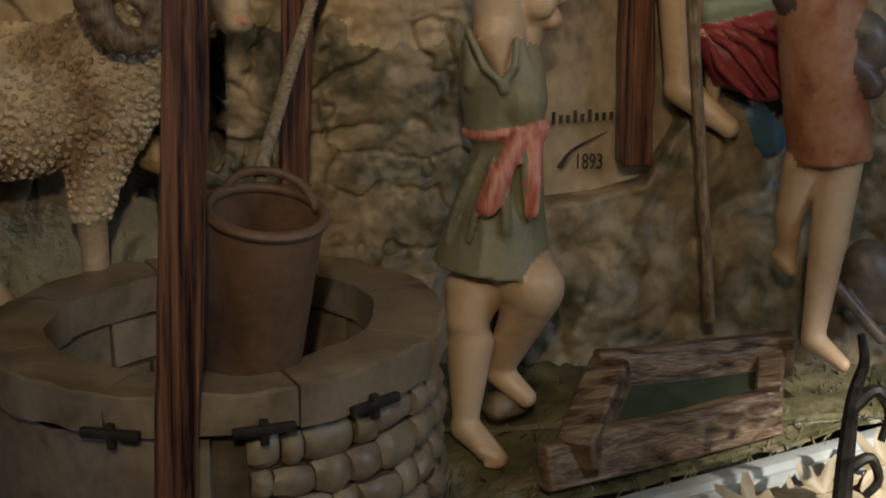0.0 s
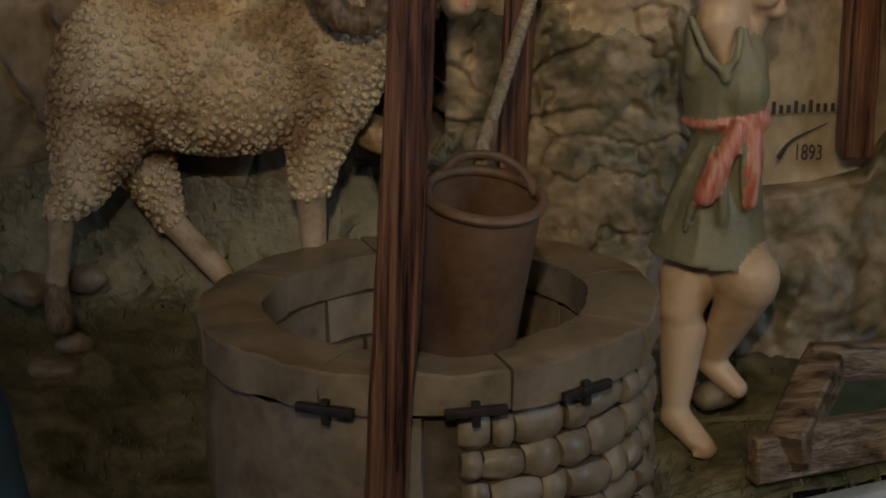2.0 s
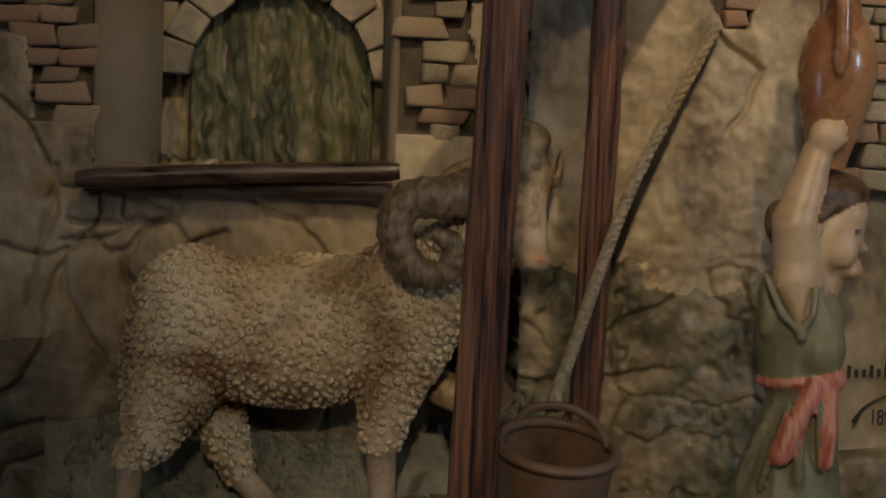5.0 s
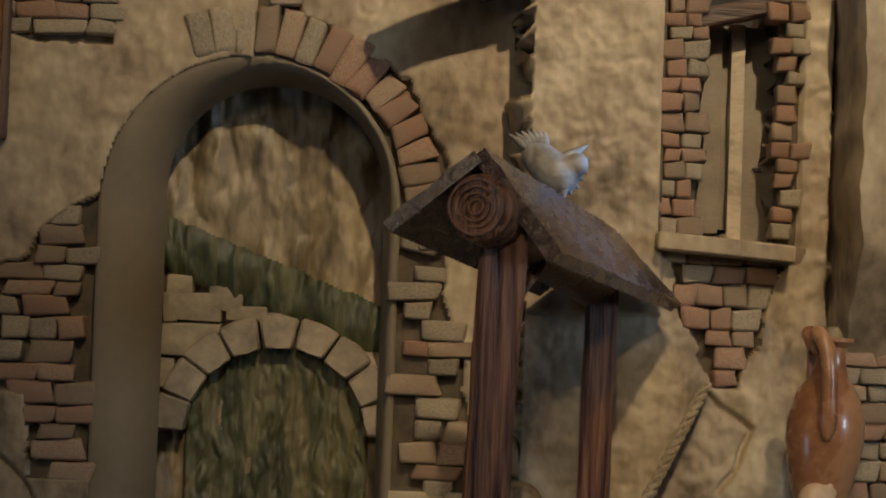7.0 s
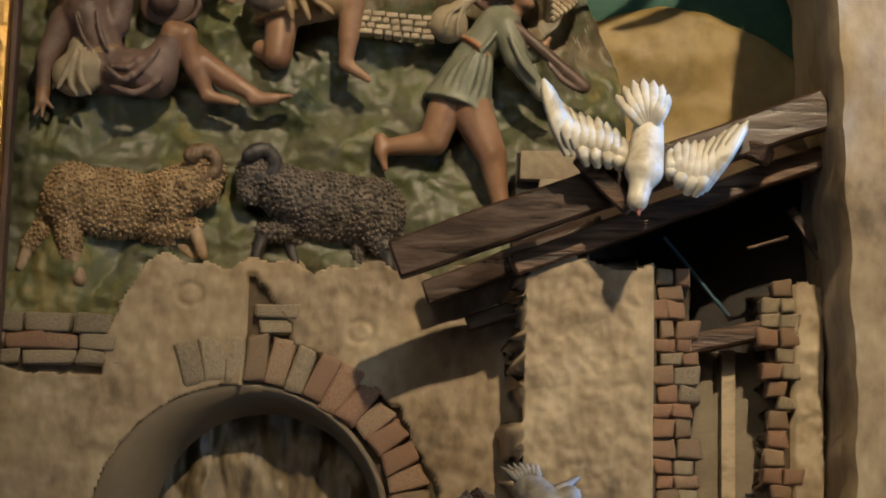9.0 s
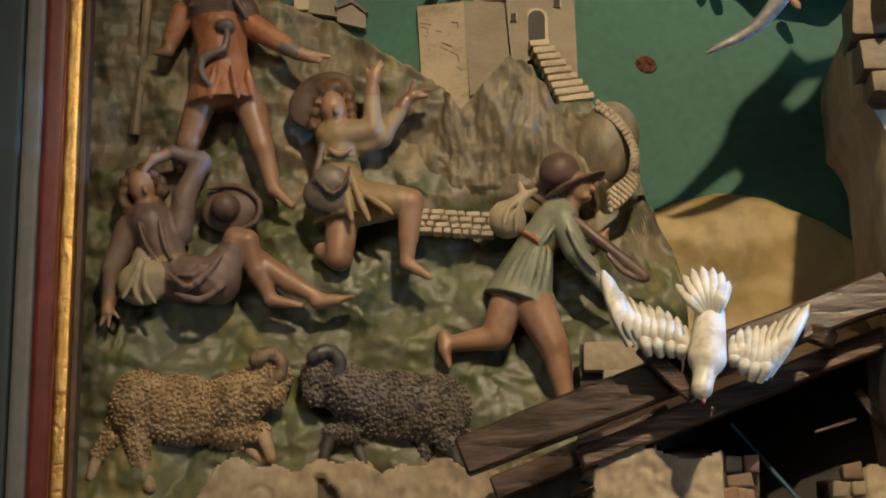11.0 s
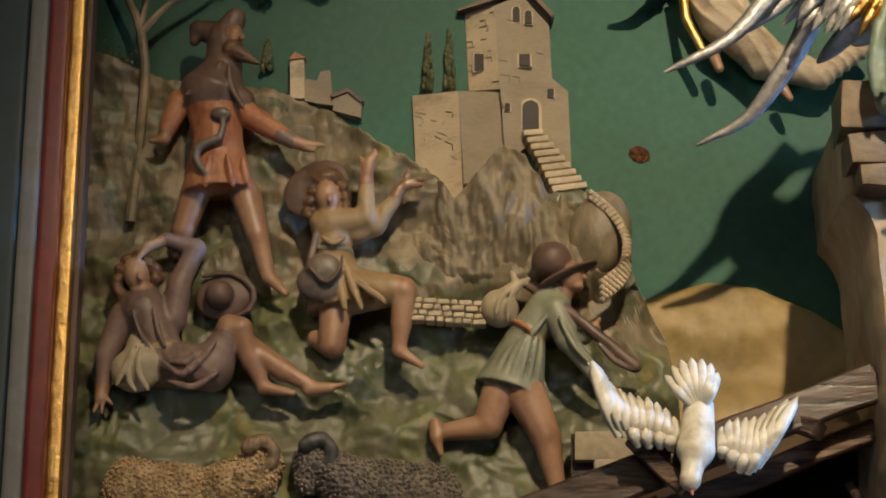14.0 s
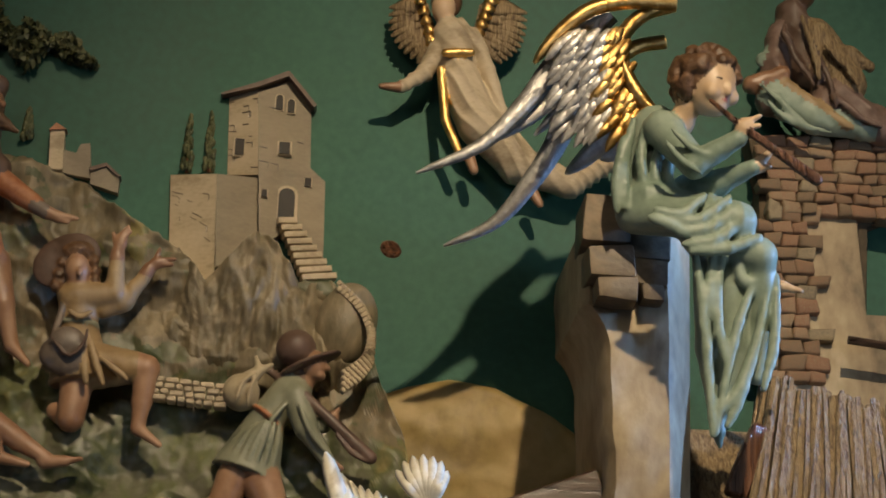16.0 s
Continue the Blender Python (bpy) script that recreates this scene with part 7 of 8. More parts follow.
for row in range(9):
    for i in range(9):
        u, s = (i + 0.5 * (row % 2)) / 9, row / 8
        q = W00.lerp(W10, u).lerp(W01.lerp(W11, u), s) + Vector((rc.uniform(-0.006, 0.006), -0.004 * (8 - row) - 0.010 * math.sin(math.pi * u), rc.uniform(-0.003, 0.003)))
        tip = q + Vector((-0.030 - 0.014 * (1 - u) + rc.uniform(-0.008, 0.008), 0.006, -0.046 - 0.010 * s + rc.uniform(-0.008, 0.008)))
        feathers.append((*blade([q, q.lerp(tip, 0.5) + Vector((0, -0.009, 0)), tip], lambda v: 0.0098 * min(1.0, 0.5 + 2 * v) * math.sqrt(max(0.02, 1 - v ** 4)), 0.0042, (0, -1, 0.3), 7), "gold" if u > 0.66 else "silver"))
statue("angel_statue", angel, 0.0040, "carved angel in sea-green robe playing a pipe, gilded wings", "statue", folds=drape(("green", "sleeve"), 0.0016, 260, -16, 90), extra=lambda *a: gather(feathers))

# the small flying angel
flyer = [lump((0.321, -0.070, 3.404), (0.022, 0.022, 0.028), "skin", (0, 0, 0), 0.006), lump((0.328, -0.055, 3.423), (0.030, 0.022, 0.030), "hair", (0, 0, 0), 0.006), limb((0.339, -0.060, 3.354), (0.354, -0.060, 3.274), 0.036, 0.034, "castle", 0.02),
         limb((0.318, -0.060, 3.329), (0.290, -0.065, 3.270), 0.020, 0.017, "castle", 0.01), limb((0.290, -0.065, 3.270), (0.249, -0.070, 3.237), 0.016, 0.011, "castle", 0.008), limb((0.249, -0.070, 3.237), (0.211, -0.075, 3.235), 0.011, 0.006, "tanskin", 0.004),
         limb((0.379, -0.060, 3.356), (0.410, -0.060, 3.289), 0.018, 0.015, "castle", 0.01), limb((0.410, -0.060, 3.289), (0.444, -0.060, 3.189), 0.015, 0.011, "castle", 0.008),
         limb((0.357, -0.060, 3.263), (0.397, -0.060, 3.175), 0.040, 0.040, "castle", 0.02), limb((0.397, -0.060, 3.175), (0.473, -0.055, 3.103), 0.040, 0.038, "castle", 0.02), limb((0.473, -0.055, 3.103), (0.568, -0.050, 3.072), 0.036, 0.026, "castle", 0.02), limb((0.568, -0.050, 3.072), (0.647, -0.050, 3.122), 0.024, 0.016, "castle", 0.02),
         limb((0.380, -0.060, 3.112), (0.389, -0.065, 3.083), 0.011, 0.009, "tanskin", 0.005), limb((0.500, -0.060, 3.047), (0.513, -0.065, 3.024), 0.011, 0.007, "tanskin", 0.005),
         limb((0.320, -0.085, 3.272), (0.332, -0.080, 3.173), 0.008, 0.009, "gold", 0.004), limb((0.332, -0.080, 3.173), (0.361, -0.080, 3.108), 0.009, 0.008, "gold", 0.004), limb((0.326, -0.100, 3.300), (0.374, -0.095, 3.306), 0.008, 0.008, "gold", 0.004)]
fw = fan(((0.307, -0.045, 3.370), (0.295, -0.045, 3.416)), spread((0.279, -0.035, 3.303), (0.221, -0.035, 3.415), 10, (-0.02, 0, -0.01)), 0.021, "straw") + fan(((0.382, -0.045, 3.364), (0.391, -0.045, 3.423)), spread((0.438, -0.035, 3.314), (0.484, -0.035, 3.423), 10, (0.015, 0, -0.012)), 0.021, "straw")
fw += fan(((0.307, -0.060, 3.351), (0.288, -0.060, 3.420)), spread((0.292, -0.050, 3.332), (0.267, -0.050, 3.423), 5), 0.014, "gold") + fan(((0.381, -0.060, 3.368), (0.400, -0.060, 3.428)), spread((0.403, -0.050, 3.363), (0.428, -0.050, 3.435), 5), 0.014, "gold")
FLYER = statue("flying_angel_relief", flyer, 0.0036, "small carved flying angel in pale robe with brown wings", "statue", folds=drape(("castle",), 0.0044, 240, 190), extra=lambda *a: gather(fw))
FLYER.location = (0, 0.022, 0.006)


# ---- castle, houses, trees of the far relief ----
def prism(front, back_y, bevel=0.0):
    """A block with the given front outline, reaching back to back_y."""
    bm = bmesh.new()
    a = [bm.verts.new(p) for p in front]
    b = [bm.verts.new((p[0], back_y, p[2])) for p in front]
    bm.faces.new(a)
    bm.faces.new(b[::-1])
    for i in range(len(a)):
        j = (i + 1) % len(a)
        bm.faces.new((a[i], a[j], b[j], b[i]))
    if bevel:
        bmesh.ops.bevel(bm, geom=list(bm.edges), offset=bevel, segments=1, affect="EDGES")
    return bm


castle = thing("castle", "pale carved stone castle tower on the cliff", "castle")
part("bastion", prism([(-0.172, -0.035, 3.043), (-0.086, -0.075, 3.036), (-0.076, -0.075, 2.820), (-0.113, -0.060, 2.830), (-0.163, -0.035, 2.880)], 0.03), "castle", castle)
# Bastion side and tower front take the shaded copy, left faces the plain stone.
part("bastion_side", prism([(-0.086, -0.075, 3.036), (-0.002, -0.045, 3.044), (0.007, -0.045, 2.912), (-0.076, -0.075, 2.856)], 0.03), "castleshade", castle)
part("tower_side", prism([(-0.075, -0.030, 3.222), (-0.021, -0.060, 3.225), (-0.010, -0.060, 3.045), (-0.068, -0.030, 3.052)], 0.03), "castle", castle)
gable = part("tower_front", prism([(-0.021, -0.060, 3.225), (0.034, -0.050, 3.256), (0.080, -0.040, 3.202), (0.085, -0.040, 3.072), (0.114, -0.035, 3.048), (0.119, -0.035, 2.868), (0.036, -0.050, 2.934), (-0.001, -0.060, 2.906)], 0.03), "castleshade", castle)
roof = part("roof", prism([(-0.090, -0.045, 3.210), (-0.021, -0.075, 3.224), (0.035, -0.070, 3.253), (0.090, -0.060, 3.192), (0.086, -0.060, 3.185), (0.035, -0.070, 3.242), (-0.021, -0.075, 3.214), (-0.087, -0.045, 3.206)], 0.02), "brownhood", castle)


def opening(a, b, arch, name, label):
    """A dark window or door set in a pale frame, corners a (top left) and b (bottom right)."""
    a, b = Vector(a), Vector(b)
    cx, w, h = (a.x + b.x) / 2, b.x - a.x, a.z - b.z
    y = min(a.y, b.y)
    pts = [(a.x, y, b.z), (b.x, y, b.z)] + ([(cx + w / 2 * math.cos(t), y, a.z - w / 2 + w / 2 * math.sin(t)) for t in np.linspace(0, math.pi, 7)] if arch else [(b.x, y, a.z), (a.x, y, a.z)])
    ob = part(name, prism(pts, y + 0.012), "ink", castle, label)
    part("frame", prism([(cx + (p[0] - cx) * 1.35, y + 0.003, (a.z + b.z) / 2 + (p[2] - (a.z + b.z) / 2) * 1.18) for p in pts], y + 0.02), "castle", ob)


opening((0.014, -0.058, 3.208), (0.027, -0.058, 3.179), True, "window", "dark arched window")
opening((0.036, -0.056, 3.201), (0.049, -0.056, 3.175), True, "window", "dark arched window")
opening((-0.057, -0.048, 3.119), (-0.040, -0.048, 3.087), False, "window", "dark square window")
opening((0.025, -0.060, 3.113), (0.045, -0.060, 3.090), False, "window", "dark square window")
opening((-0.002, -0.065, 3.015), (0.008, -0.065, 3.001), False, "window", "dark small window")
opening((0.076, -0.045, 3.050), (0.088, -0.045, 3.033), False, "window", "dark small window")
opening((0.030, -0.055, 3.024), (0.060, -0.055, 2.962), True, "door", "dark arched castle door")
for i in range(9):
    s = i / 8
    a, b = Vector((0.030, -0.060, 2.954)).lerp(Vector((0.079, -0.070, 2.844)), s), Vector((0.065, -0.055, 2.958)).lerp(Vector((0.142, -0.060, 2.855)), s)
    part("step", box(((b - a).length, 0.03, 0.011), between(a, b) @ pose((b - a).length / 2, 0.0, 0), 0.002), "castle", castle)
JOINTS = random.Random(21)
for a, b, c, d, rows in (((-0.170, -0.036, 3.040), (-0.087, -0.0755, 3.034), (-0.160, -0.036, 2.950), (-0.078, -0.0755, 2.870), 12), ((-0.074, -0.031, 3.220), (-0.022, -0.0605, 3.222), (-0.067, -0.031, 3.055), (-0.011, -0.0605, 3.047), 14), ((-0.020, -0.061, 3.215), (0.078, -0.041, 3.195), (-0.002, -0.062, 2.930), (0.115, -0.036, 2.930), 10)):
    a, b, c, d = Vector(a), Vector(b), Vector(c), Vector(d)
    bm = bmesh.new()
    for r in range(1, rows):
        for u0 in (0.0, JOINTS.uniform(0.2, 0.5), JOINTS.uniform(0.6, 0.9)):
            if JOINTS.random() < 0.72:
                continue
            v, u1 = r / rows, min(1.0, u0 + JOINTS.uniform(0.10, 0.28))
            p, q = a.lerp(b, u0).lerp(c.lerp(d, u0), v), a.lerp(b, u1).lerp(c.lerp(d, u1), v)
            add_box(bm, ((q - p).length, 0.002, 0.0012), between(p, q) @ pose((q - p).length / 2, 0, 0))
            if JOINTS.random() < 0.6:
                add_box(bm, (0.0012, 0.002, 0.010), Matrix.Translation(q - Vector((0, 0, 0.006))))
    part("joint", bm, "leather", castle, "thin grey lines of masonry joints")
dome = statue("round_bastion", [lump((0.169, -0.020, 2.785), (0.056, 0.045, 0.080), "cliff", (0, 12, 0), 0.01)], 0.004, "brown rounded bastion below the castle stairs", "bastion")
rr = random.Random(5)
castle.location = (0.004, 0.055, 0.024)
wall = thing("terrace_wall", "low pale stone terrace wall across the hillside", "wall")
W0, W1_, WH = Vector((-0.163, -0.075, 2.649)), Vector((-0.030, -0.075, 2.639)), 0.04
for row in range(4):
    x = 0.0
    while x < 0.97:
        w = rr.uniform(0.10, 0.2)
        p = W0.lerp(W1_, min(1, x + w / 2)) + Vector((0, rr.uniform(-0.002, 0.002), -0.011 * row))
        part("stone", rough_up(box((w * (W1_ - W0).length - 0.002, 0.03, 0.0095), Matrix.Translation(p), 0.002, 1), 0.001, 40, x), "castle", wall)
        x += w
curved = thing("terrace_wall", "curving stone parapet wall round the bastion", "wall")
line = curve_points([(0.152, -0.050, 2.855), (0.194, -0.065, 2.810), (0.214, -0.075, 2.756), (0.203, -0.085, 2.709), (0.165, -0.090, 2.674)], 26)
for i in range(25):
    for row in range(2 if i < 14 else 4):
        a, b = line[i] + Vector((0, 0, -0.011 * row)), line[i + 1] + Vector((0, 0, -0.011 * row))
        part("stone", rough_up(box(((b - a).length * 0.93, 0.016, 0.0098), between(a, b) @ pose((b - a).length / 2, 0, 0), 0.002, 1), 0.001, 40, i), "castle", curved)

village = thing("far_houses", "tiny carved houses and towers on the ridge", "houses")
part("house", prism([(-0.391, -0.020, 3.049), (-0.394, -0.020, 3.127), (-0.368, -0.020, 3.129), (-0.365, -0.020, 3.049)], 0.03), "castle", village)
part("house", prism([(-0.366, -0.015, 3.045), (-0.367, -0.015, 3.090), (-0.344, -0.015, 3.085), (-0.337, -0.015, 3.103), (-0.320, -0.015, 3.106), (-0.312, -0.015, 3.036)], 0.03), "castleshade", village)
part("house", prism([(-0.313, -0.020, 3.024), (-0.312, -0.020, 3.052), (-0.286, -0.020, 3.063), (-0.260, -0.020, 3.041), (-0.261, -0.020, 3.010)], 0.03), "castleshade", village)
part("roof", prism([(-0.396, -0.025, 3.124), (-0.384, -0.025, 3.139), (-0.364, -0.025, 3.127)], 0.03), "rust", village)
part("roof", prism([(-0.317, -0.026, 3.054), (-0.286, -0.026, 3.066), (-0.257, -0.026, 3.041), (-0.261, -0.026, 3.038), (-0.285, -0.026, 3.059), (-0.313, -0.026, 3.048)], 0.02), "brownhood", village)


village.location = (0, 0.03, 0.012)


def cypress(foot, top, name, label):
    """A slim dark cypress of many small clumps."""
    foot, top = Vector(foot), Vector(top)
    t = thing(name, label, "tree", "cypresses beside the tower")
    part("trunk", add_tube(bmesh.new(), [foot, foot.lerp(top, 0.3)], [0.004, 0.002], 6), "wood", t)
    bm = bmesh.new()
    r = random.Random(foot.x)
    for i in range(70):
        s = i / 69
        c = foot.lerp(top, 0.04 + 0.94 * s) + Vector((r.uniform(-1, 1), r.uniform(-1, 0.6), 0)) * 0.010 * (1 - s) ** 0.5
        bmesh.ops.create_icosphere(bm, subdivisions=1, radius=0.0042 + 0.002 * (1 - s), matrix=Matrix.Translation(c) @ Matrix.Diagonal((0.8, 0.8, 1.5, 1)))
    part("crown", bm, "leaf", t)


cypress((-0.139, 0.020, 3.074), (-0.139, 0.020, 3.190), "cypress", "slim dark green carved cypress beside the tower")
cypress((-0.098, 0.020, 3.077), (-0.101, 0.020, 3.198), "cypress", "slim dark green carved cypress beside the tower")
cypress((-0.435, 0.020, 3.120), (-0.437, 0.020, 3.182), "cypress", "small dark green carved cypress on the ridge")

tree = thing("relief_tree", "carved tree with thin trunk and dark green leaves", "tree")
bm = bmesh.new()
add_tube(bm, curve_points([(-0.671, -0.020, 2.816), (-0.659, -0.030, 2.953), (-0.653, -0.035, 3.093), (-0.669, -0.035, 3.194), (-0.706, -0.030, 3.275), (-0.742, -0.030, 3.356)], 24), list(np.linspace(0.011, 0.006, 24)), 8)
add_tube(bm, curve_points([(-0.662, -0.035, 3.177), (-0.618, -0.035, 3.228), (-0.548, -0.030, 3.275), (-0.507, -0.030, 3.309)], 14), list(np.linspace(0.008, 0.003, 14)), 7)
add_tube(bm, curve_points([(-0.665, -0.035, 3.194), (-0.652, -0.035, 3.262), (-0.651, -0.030, 3.332)], 10), list(np.linspace(0.006, 0.003, 10)), 7)
part("trunk", bm, "rock", tree)
bm = bmesh.new()
for i in range(2600):
    s = rr.random()
    c = Vector((-0.700, 0.010, 3.371)).lerp(Vector((-0.330, 0.015, 3.286)), s)
    half = 0.062 * math.sin(math.pi * min(1, s * 0.86 + 0.12)) * (0.6 + 0.4 * math.sin(s * 30))
    c += Vector((rr.uniform(-0.01, 0.01), rr.uniform(-0.022, 0.012), rr.uniform(-1, 1) * half + 0.012 * math.sin(s * 17)))
    m = Matrix.Translation(c) @ Euler((rr.uniform(0, 3), rr.uniform(0, 3), rr.uniform(0, 3))).to_matrix().to_4x4()
    v = [bm.verts.new(m @ Vector(p)) for p in ((-0.010, 0, 0), (0, -0.005, 0.003), (0.011, 0, 0), (0, 0.005, 0.003))]
    bm.faces.new(v)
part("crown", bm, "leaf", tree)
bm = bmesh.new()
for i in range(240):
    c = Vector((-0.718, 0.000, 3.113)) + Vector((rr.gauss(0, 0.022), rr.uniform(-0.012, 0.006), rr.gauss(0, 0.022)))
    m = Matrix.Translation(c) @ Euler((rr.uniform(0, 3), rr.uniform(0, 3), 0)).to_matrix().to_4x4()
    bm.faces.new([bm.verts.new(m @ Vector(p)) for p in ((-0.006, 0, 0), (0, -0.004, 0.001), (0.006, 0, 0), (0, 0.004, 0.001))])
tagged(part("relief_bush", bm, "leaf"), "small dark carved bush on the hillside", "bush")
knot = part("knot_hole", turned([(0.0, 0.0), (0.012, 0.002), (0.017, 0.006), (0.020, 0.002), (0.021, -0.004)], 20), "wood")
knot.matrix_world = Matrix.Translation((0.246, 0.029, 2.951)) @ pose(0, 0, 0, 90, 25, 0) @ Matrix.Diagonal((1, 0.8, 0.5, 1))
tagged(knot, "dark oval wood knot in the painted sky", "knot")

# ---- broken roof timbers over the ruin ----
shed = thing("broken_roof", "broken dark roof timbers and planks above the wall", "roof")
part("rafter", beam((-0.085, -0.340, 2.178), (0.589, -0.350, 2.437), 0.03, 0.062, 0.004, 0.004, 30, 1), "darkwood", shed)
part("rafter", beam((0.100, -0.285, 2.183), (0.591, -0.285, 2.373), 0.045, 0.036, 0.004, 0.004, 24, 2), "beam", shed)
part("plank", beam((-0.038, -0.160, 2.156), (0.254, -0.170, 2.272), 0.02, 0.040, 0.003, 0.005, 16, 3), "darkwood", shed)
part("plank", beam((0.031, -0.160, 2.105), (0.169, -0.170, 2.155), 0.02, 0.026, 0.003, 0.004, 12, 4), "darkwood", shed)
part("plank", beam((0.196, -0.380, 2.341), (0.276, -0.400, 2.257), 0.03, 0.026, 0.003, 0.003, 8, 5), "beam", shed)
part("stub", beam((0.445, -0.330, 2.380), (0.495, -0.350, 2.357), 0.05, 0.03, 0.004, 0.003, 6, 6), "beam", shed)
bm = slab(Vector((0.102, -0.260, 2.182)), Vector((0.614, -0.260, 2.386)), Vector((0.110, -0.020, 2.279)), Vector((0.661, -0.020, 2.509)), 0.012, 10, 3)
part("boarding", bm, "darkwood", shed)
# Added black sheet in place of the shaded hollow below the planks.
part("under_roof_shade", box((0.50, 0.02, 0.55), pose(0.36, -0.10, 2.13)), "ink", shed, "added black sheet standing for the shade under the broken roof")
part("strut", beam((0.348, -0.200, 2.252), (0.454, -0.200, 2.125), 0.006, 0.006, 0.001, 0.001, 4), "bluepaint", shed)
part("strut", beam((0.551, -0.220, 2.300), (0.619, -0.220, 2.191), 0.012, 0.014, 0.001, 0.001, 4), "darkwood", shed)
part("peg", beam((0.477, -0.240, 2.230), (0.543, -0.240, 2.250), 0.005, 0.005, 0.001, 0.001, 4), "beam", shed)
block_low = thing("masonry_block", "squared brown stone block on the hillside", "block")
for a, w, h in (((0.166, -0.100, 2.381), 0.10, 0.05), ((0.179, -0.110, 2.341), 0.06, 0.03)):
    part("stone", rough_up(box((w, 0.06, h), Matrix.Translation(a), 0.006), 0.004, 20, w), "stone", block_low)

# ---- bricks and stones of the ruin ----
BRICKS = {}


def brick_mesh(kind):
    if kind not in BRICKS:
        r = random.Random(kind)
        bm = box((1, 1, 1), pose(0, 0, 0), 0.15, 2)
        for v in bm.verts:
            v.co += 0.17 * noise.noise_vector(v.co * 1.5 + Vector((kind * 7.3, 0, 0))) + Vector((r.uniform(-0.02, 0.02), 0, r.uniform(-0.03, 0.03)))
        for f in bm.faces:
            f.smooth = True
        me = bpy.data.meshes.new("brick")
        bmesh.ops.recalc_face_normals(bm, faces=bm.faces)
        bm.to_mesh(me)
        bm.free()
        me.materials.append(M["stone" if kind >= 8 else "brick"])
        BRICKS[kind] = me
    return BRICKS[kind]


def lay(parent, x, y, z, w, d, h, turn=0.0, rng=rr, stone=0.25):
    kind = rng.randrange(8, 14) if rng.random() < stone else rng.randrange(8)
    ob = new("stone" if kind >= 8 else "brick", brick_mesh(kind))
    ob.parent = parent
    ob.matrix_basis = pose(x, y + rng.uniform(-0.003, 0.003), z, 0, turn + rng.uniform(-1.5, 1.5), 0) @ Matrix.Diagonal((w, d, h, 1))
    return ob


def courses(parent, x0, x1, z0, z1, y, inside, height=0.033, widths=(0.045, 0.092), stone=0.3, seed=1):
    """Rows of uneven bricks wherever inside(x, z)."""
    r = random.Random(seed)
    z = z0
    while z < z1:
        h = height * r.uniform(0.75, 1.2)
        x = x0 - r.uniform(0, 0.04)
        while x < x1:
            w = r.uniform(*widths)
            if inside(x + w / 2, z + h / 2):
                lay(parent, x + w / 2, y, z + h / 2, w * 0.97, 0.045, h * 0.96, 0, r, stone)
            x += w
        z += h


def clear_of_ring(x, z):
    d = math.hypot(x - AX, z - AZ)
    return bare(x, z) and not in_arch(x, z, r=AR + 0.03) and not (z > AZ - 0.02 and d < AR + 0.08 and x > AX - 0.08)


courses(arch_wall, -0.79, -0.565, 1.29, 1.86, FACE + 0.024, clear_of_ring, seed=2)
courses(arch_wall, -0.79, -0.56, 2.0, 2.10, FACE + 0.024, clear_of_ring, stone=0.9, seed=3)
courses(arch_wall, -0.092, 0.07, 1.29, 1.80, FACE + 0.024, clear_of_ring, seed=4)
courses(arch_wall, -0.43, -0.24, 2.04, 2.19, FACE + 0.024, clear_of_ring, height=0.022, stone=0.6, seed=5)
for i in range(17):
    a = math.radians(108 - i * 7.4)
    r = AR + 0.052
    lay(arch_wall, AX + r * math.cos(a), FACE + 0.022, AZ + r * math.sin(a), 0.080 if i < 9 else 0.062, 0.045, 0.037, -math.degrees(a), rr, 0.2 if i > 2 else 0.9)
courses(block, 0.328, 0.388, 1.725, 2.185, FACE2 + 0.020, lambda x, z: 0.325 < x < 0.386, height=0.027, widths=(0.022, 0.045), stone=0.3, seed=6)
courses(block, 0.508, 0.548, 1.725, 2.165, FACE2 + 0.020, lambda x, z: 0.505 < x < 0.546, height=0.029, widths=(0.030, 0.034), stone=0.2, seed=7)
courses(block, 0.34, 0.55, 1.49, 1.695, FACE2 + 0.022, bare2, height=0.032, widths=(0.03, 0.06), stone=0.35, seed=8)
PIER = bpy.data.objects["pier"]
courses(PIER, 0.606, 0.80, 1.25, 1.66, -0.31, lambda x, z: x > 0.602 and z < 1.64 - 0.3 * max(0, 0.66 - x), height=0.034, widths=(0.035, 0.07), stone=0.5, seed=9)
for i, (x, z, w, h) in enumerate(((0.573, 2.851, 0.078, 0.074), (0.642, 2.830, 0.067, 0.076), (0.579, 2.779, 0.074, 0.049), (0.641, 2.767, 0.060, 0.042), (0.589, 2.733, 0.065, 0.038), (0.648, 2.733, 0.036, 0.025))):
    part("block", rough_up(rough_up(box((w * 1.02, 0.12, h * 1.07), pose(x, -0.425 + 0.006 * (i % 2), z, 0, 2 - 2 * (i % 3), 0), 0.007, 2), 0.005, 22, i), 0.003, 60, i), "darkstone", PIER)

# ---- painted signature and date on the wall: bars for the name, figures for the year ----
sign = thing("painted_signature", "black painted signature with the year 1893", "inscription")
a, b = Vector((0.649, -0.243, 0.952)), Vector((0.744, -0.243, 0.958))
for i in range(9):
    p = a.lerp(b, i / 8)
    part("bar", box((0.006, 0.003, 0.020 if i in (0, 3, 5) else 0.013), Matrix.Translation(p + Vector((0, 0, 0.003 if i in (0, 3, 5) else 0))), 0.0), "ink", sign)
bm = add_tube(bmesh.new(), curve_points([(0.660, -0.243, 0.873), (0.682, -0.245, 0.903), (0.738, -0.243, 0.932)], 12), list(np.linspace(0.004, 0.001, 12)), 6)
part("flourish", bm, "ink", sign)
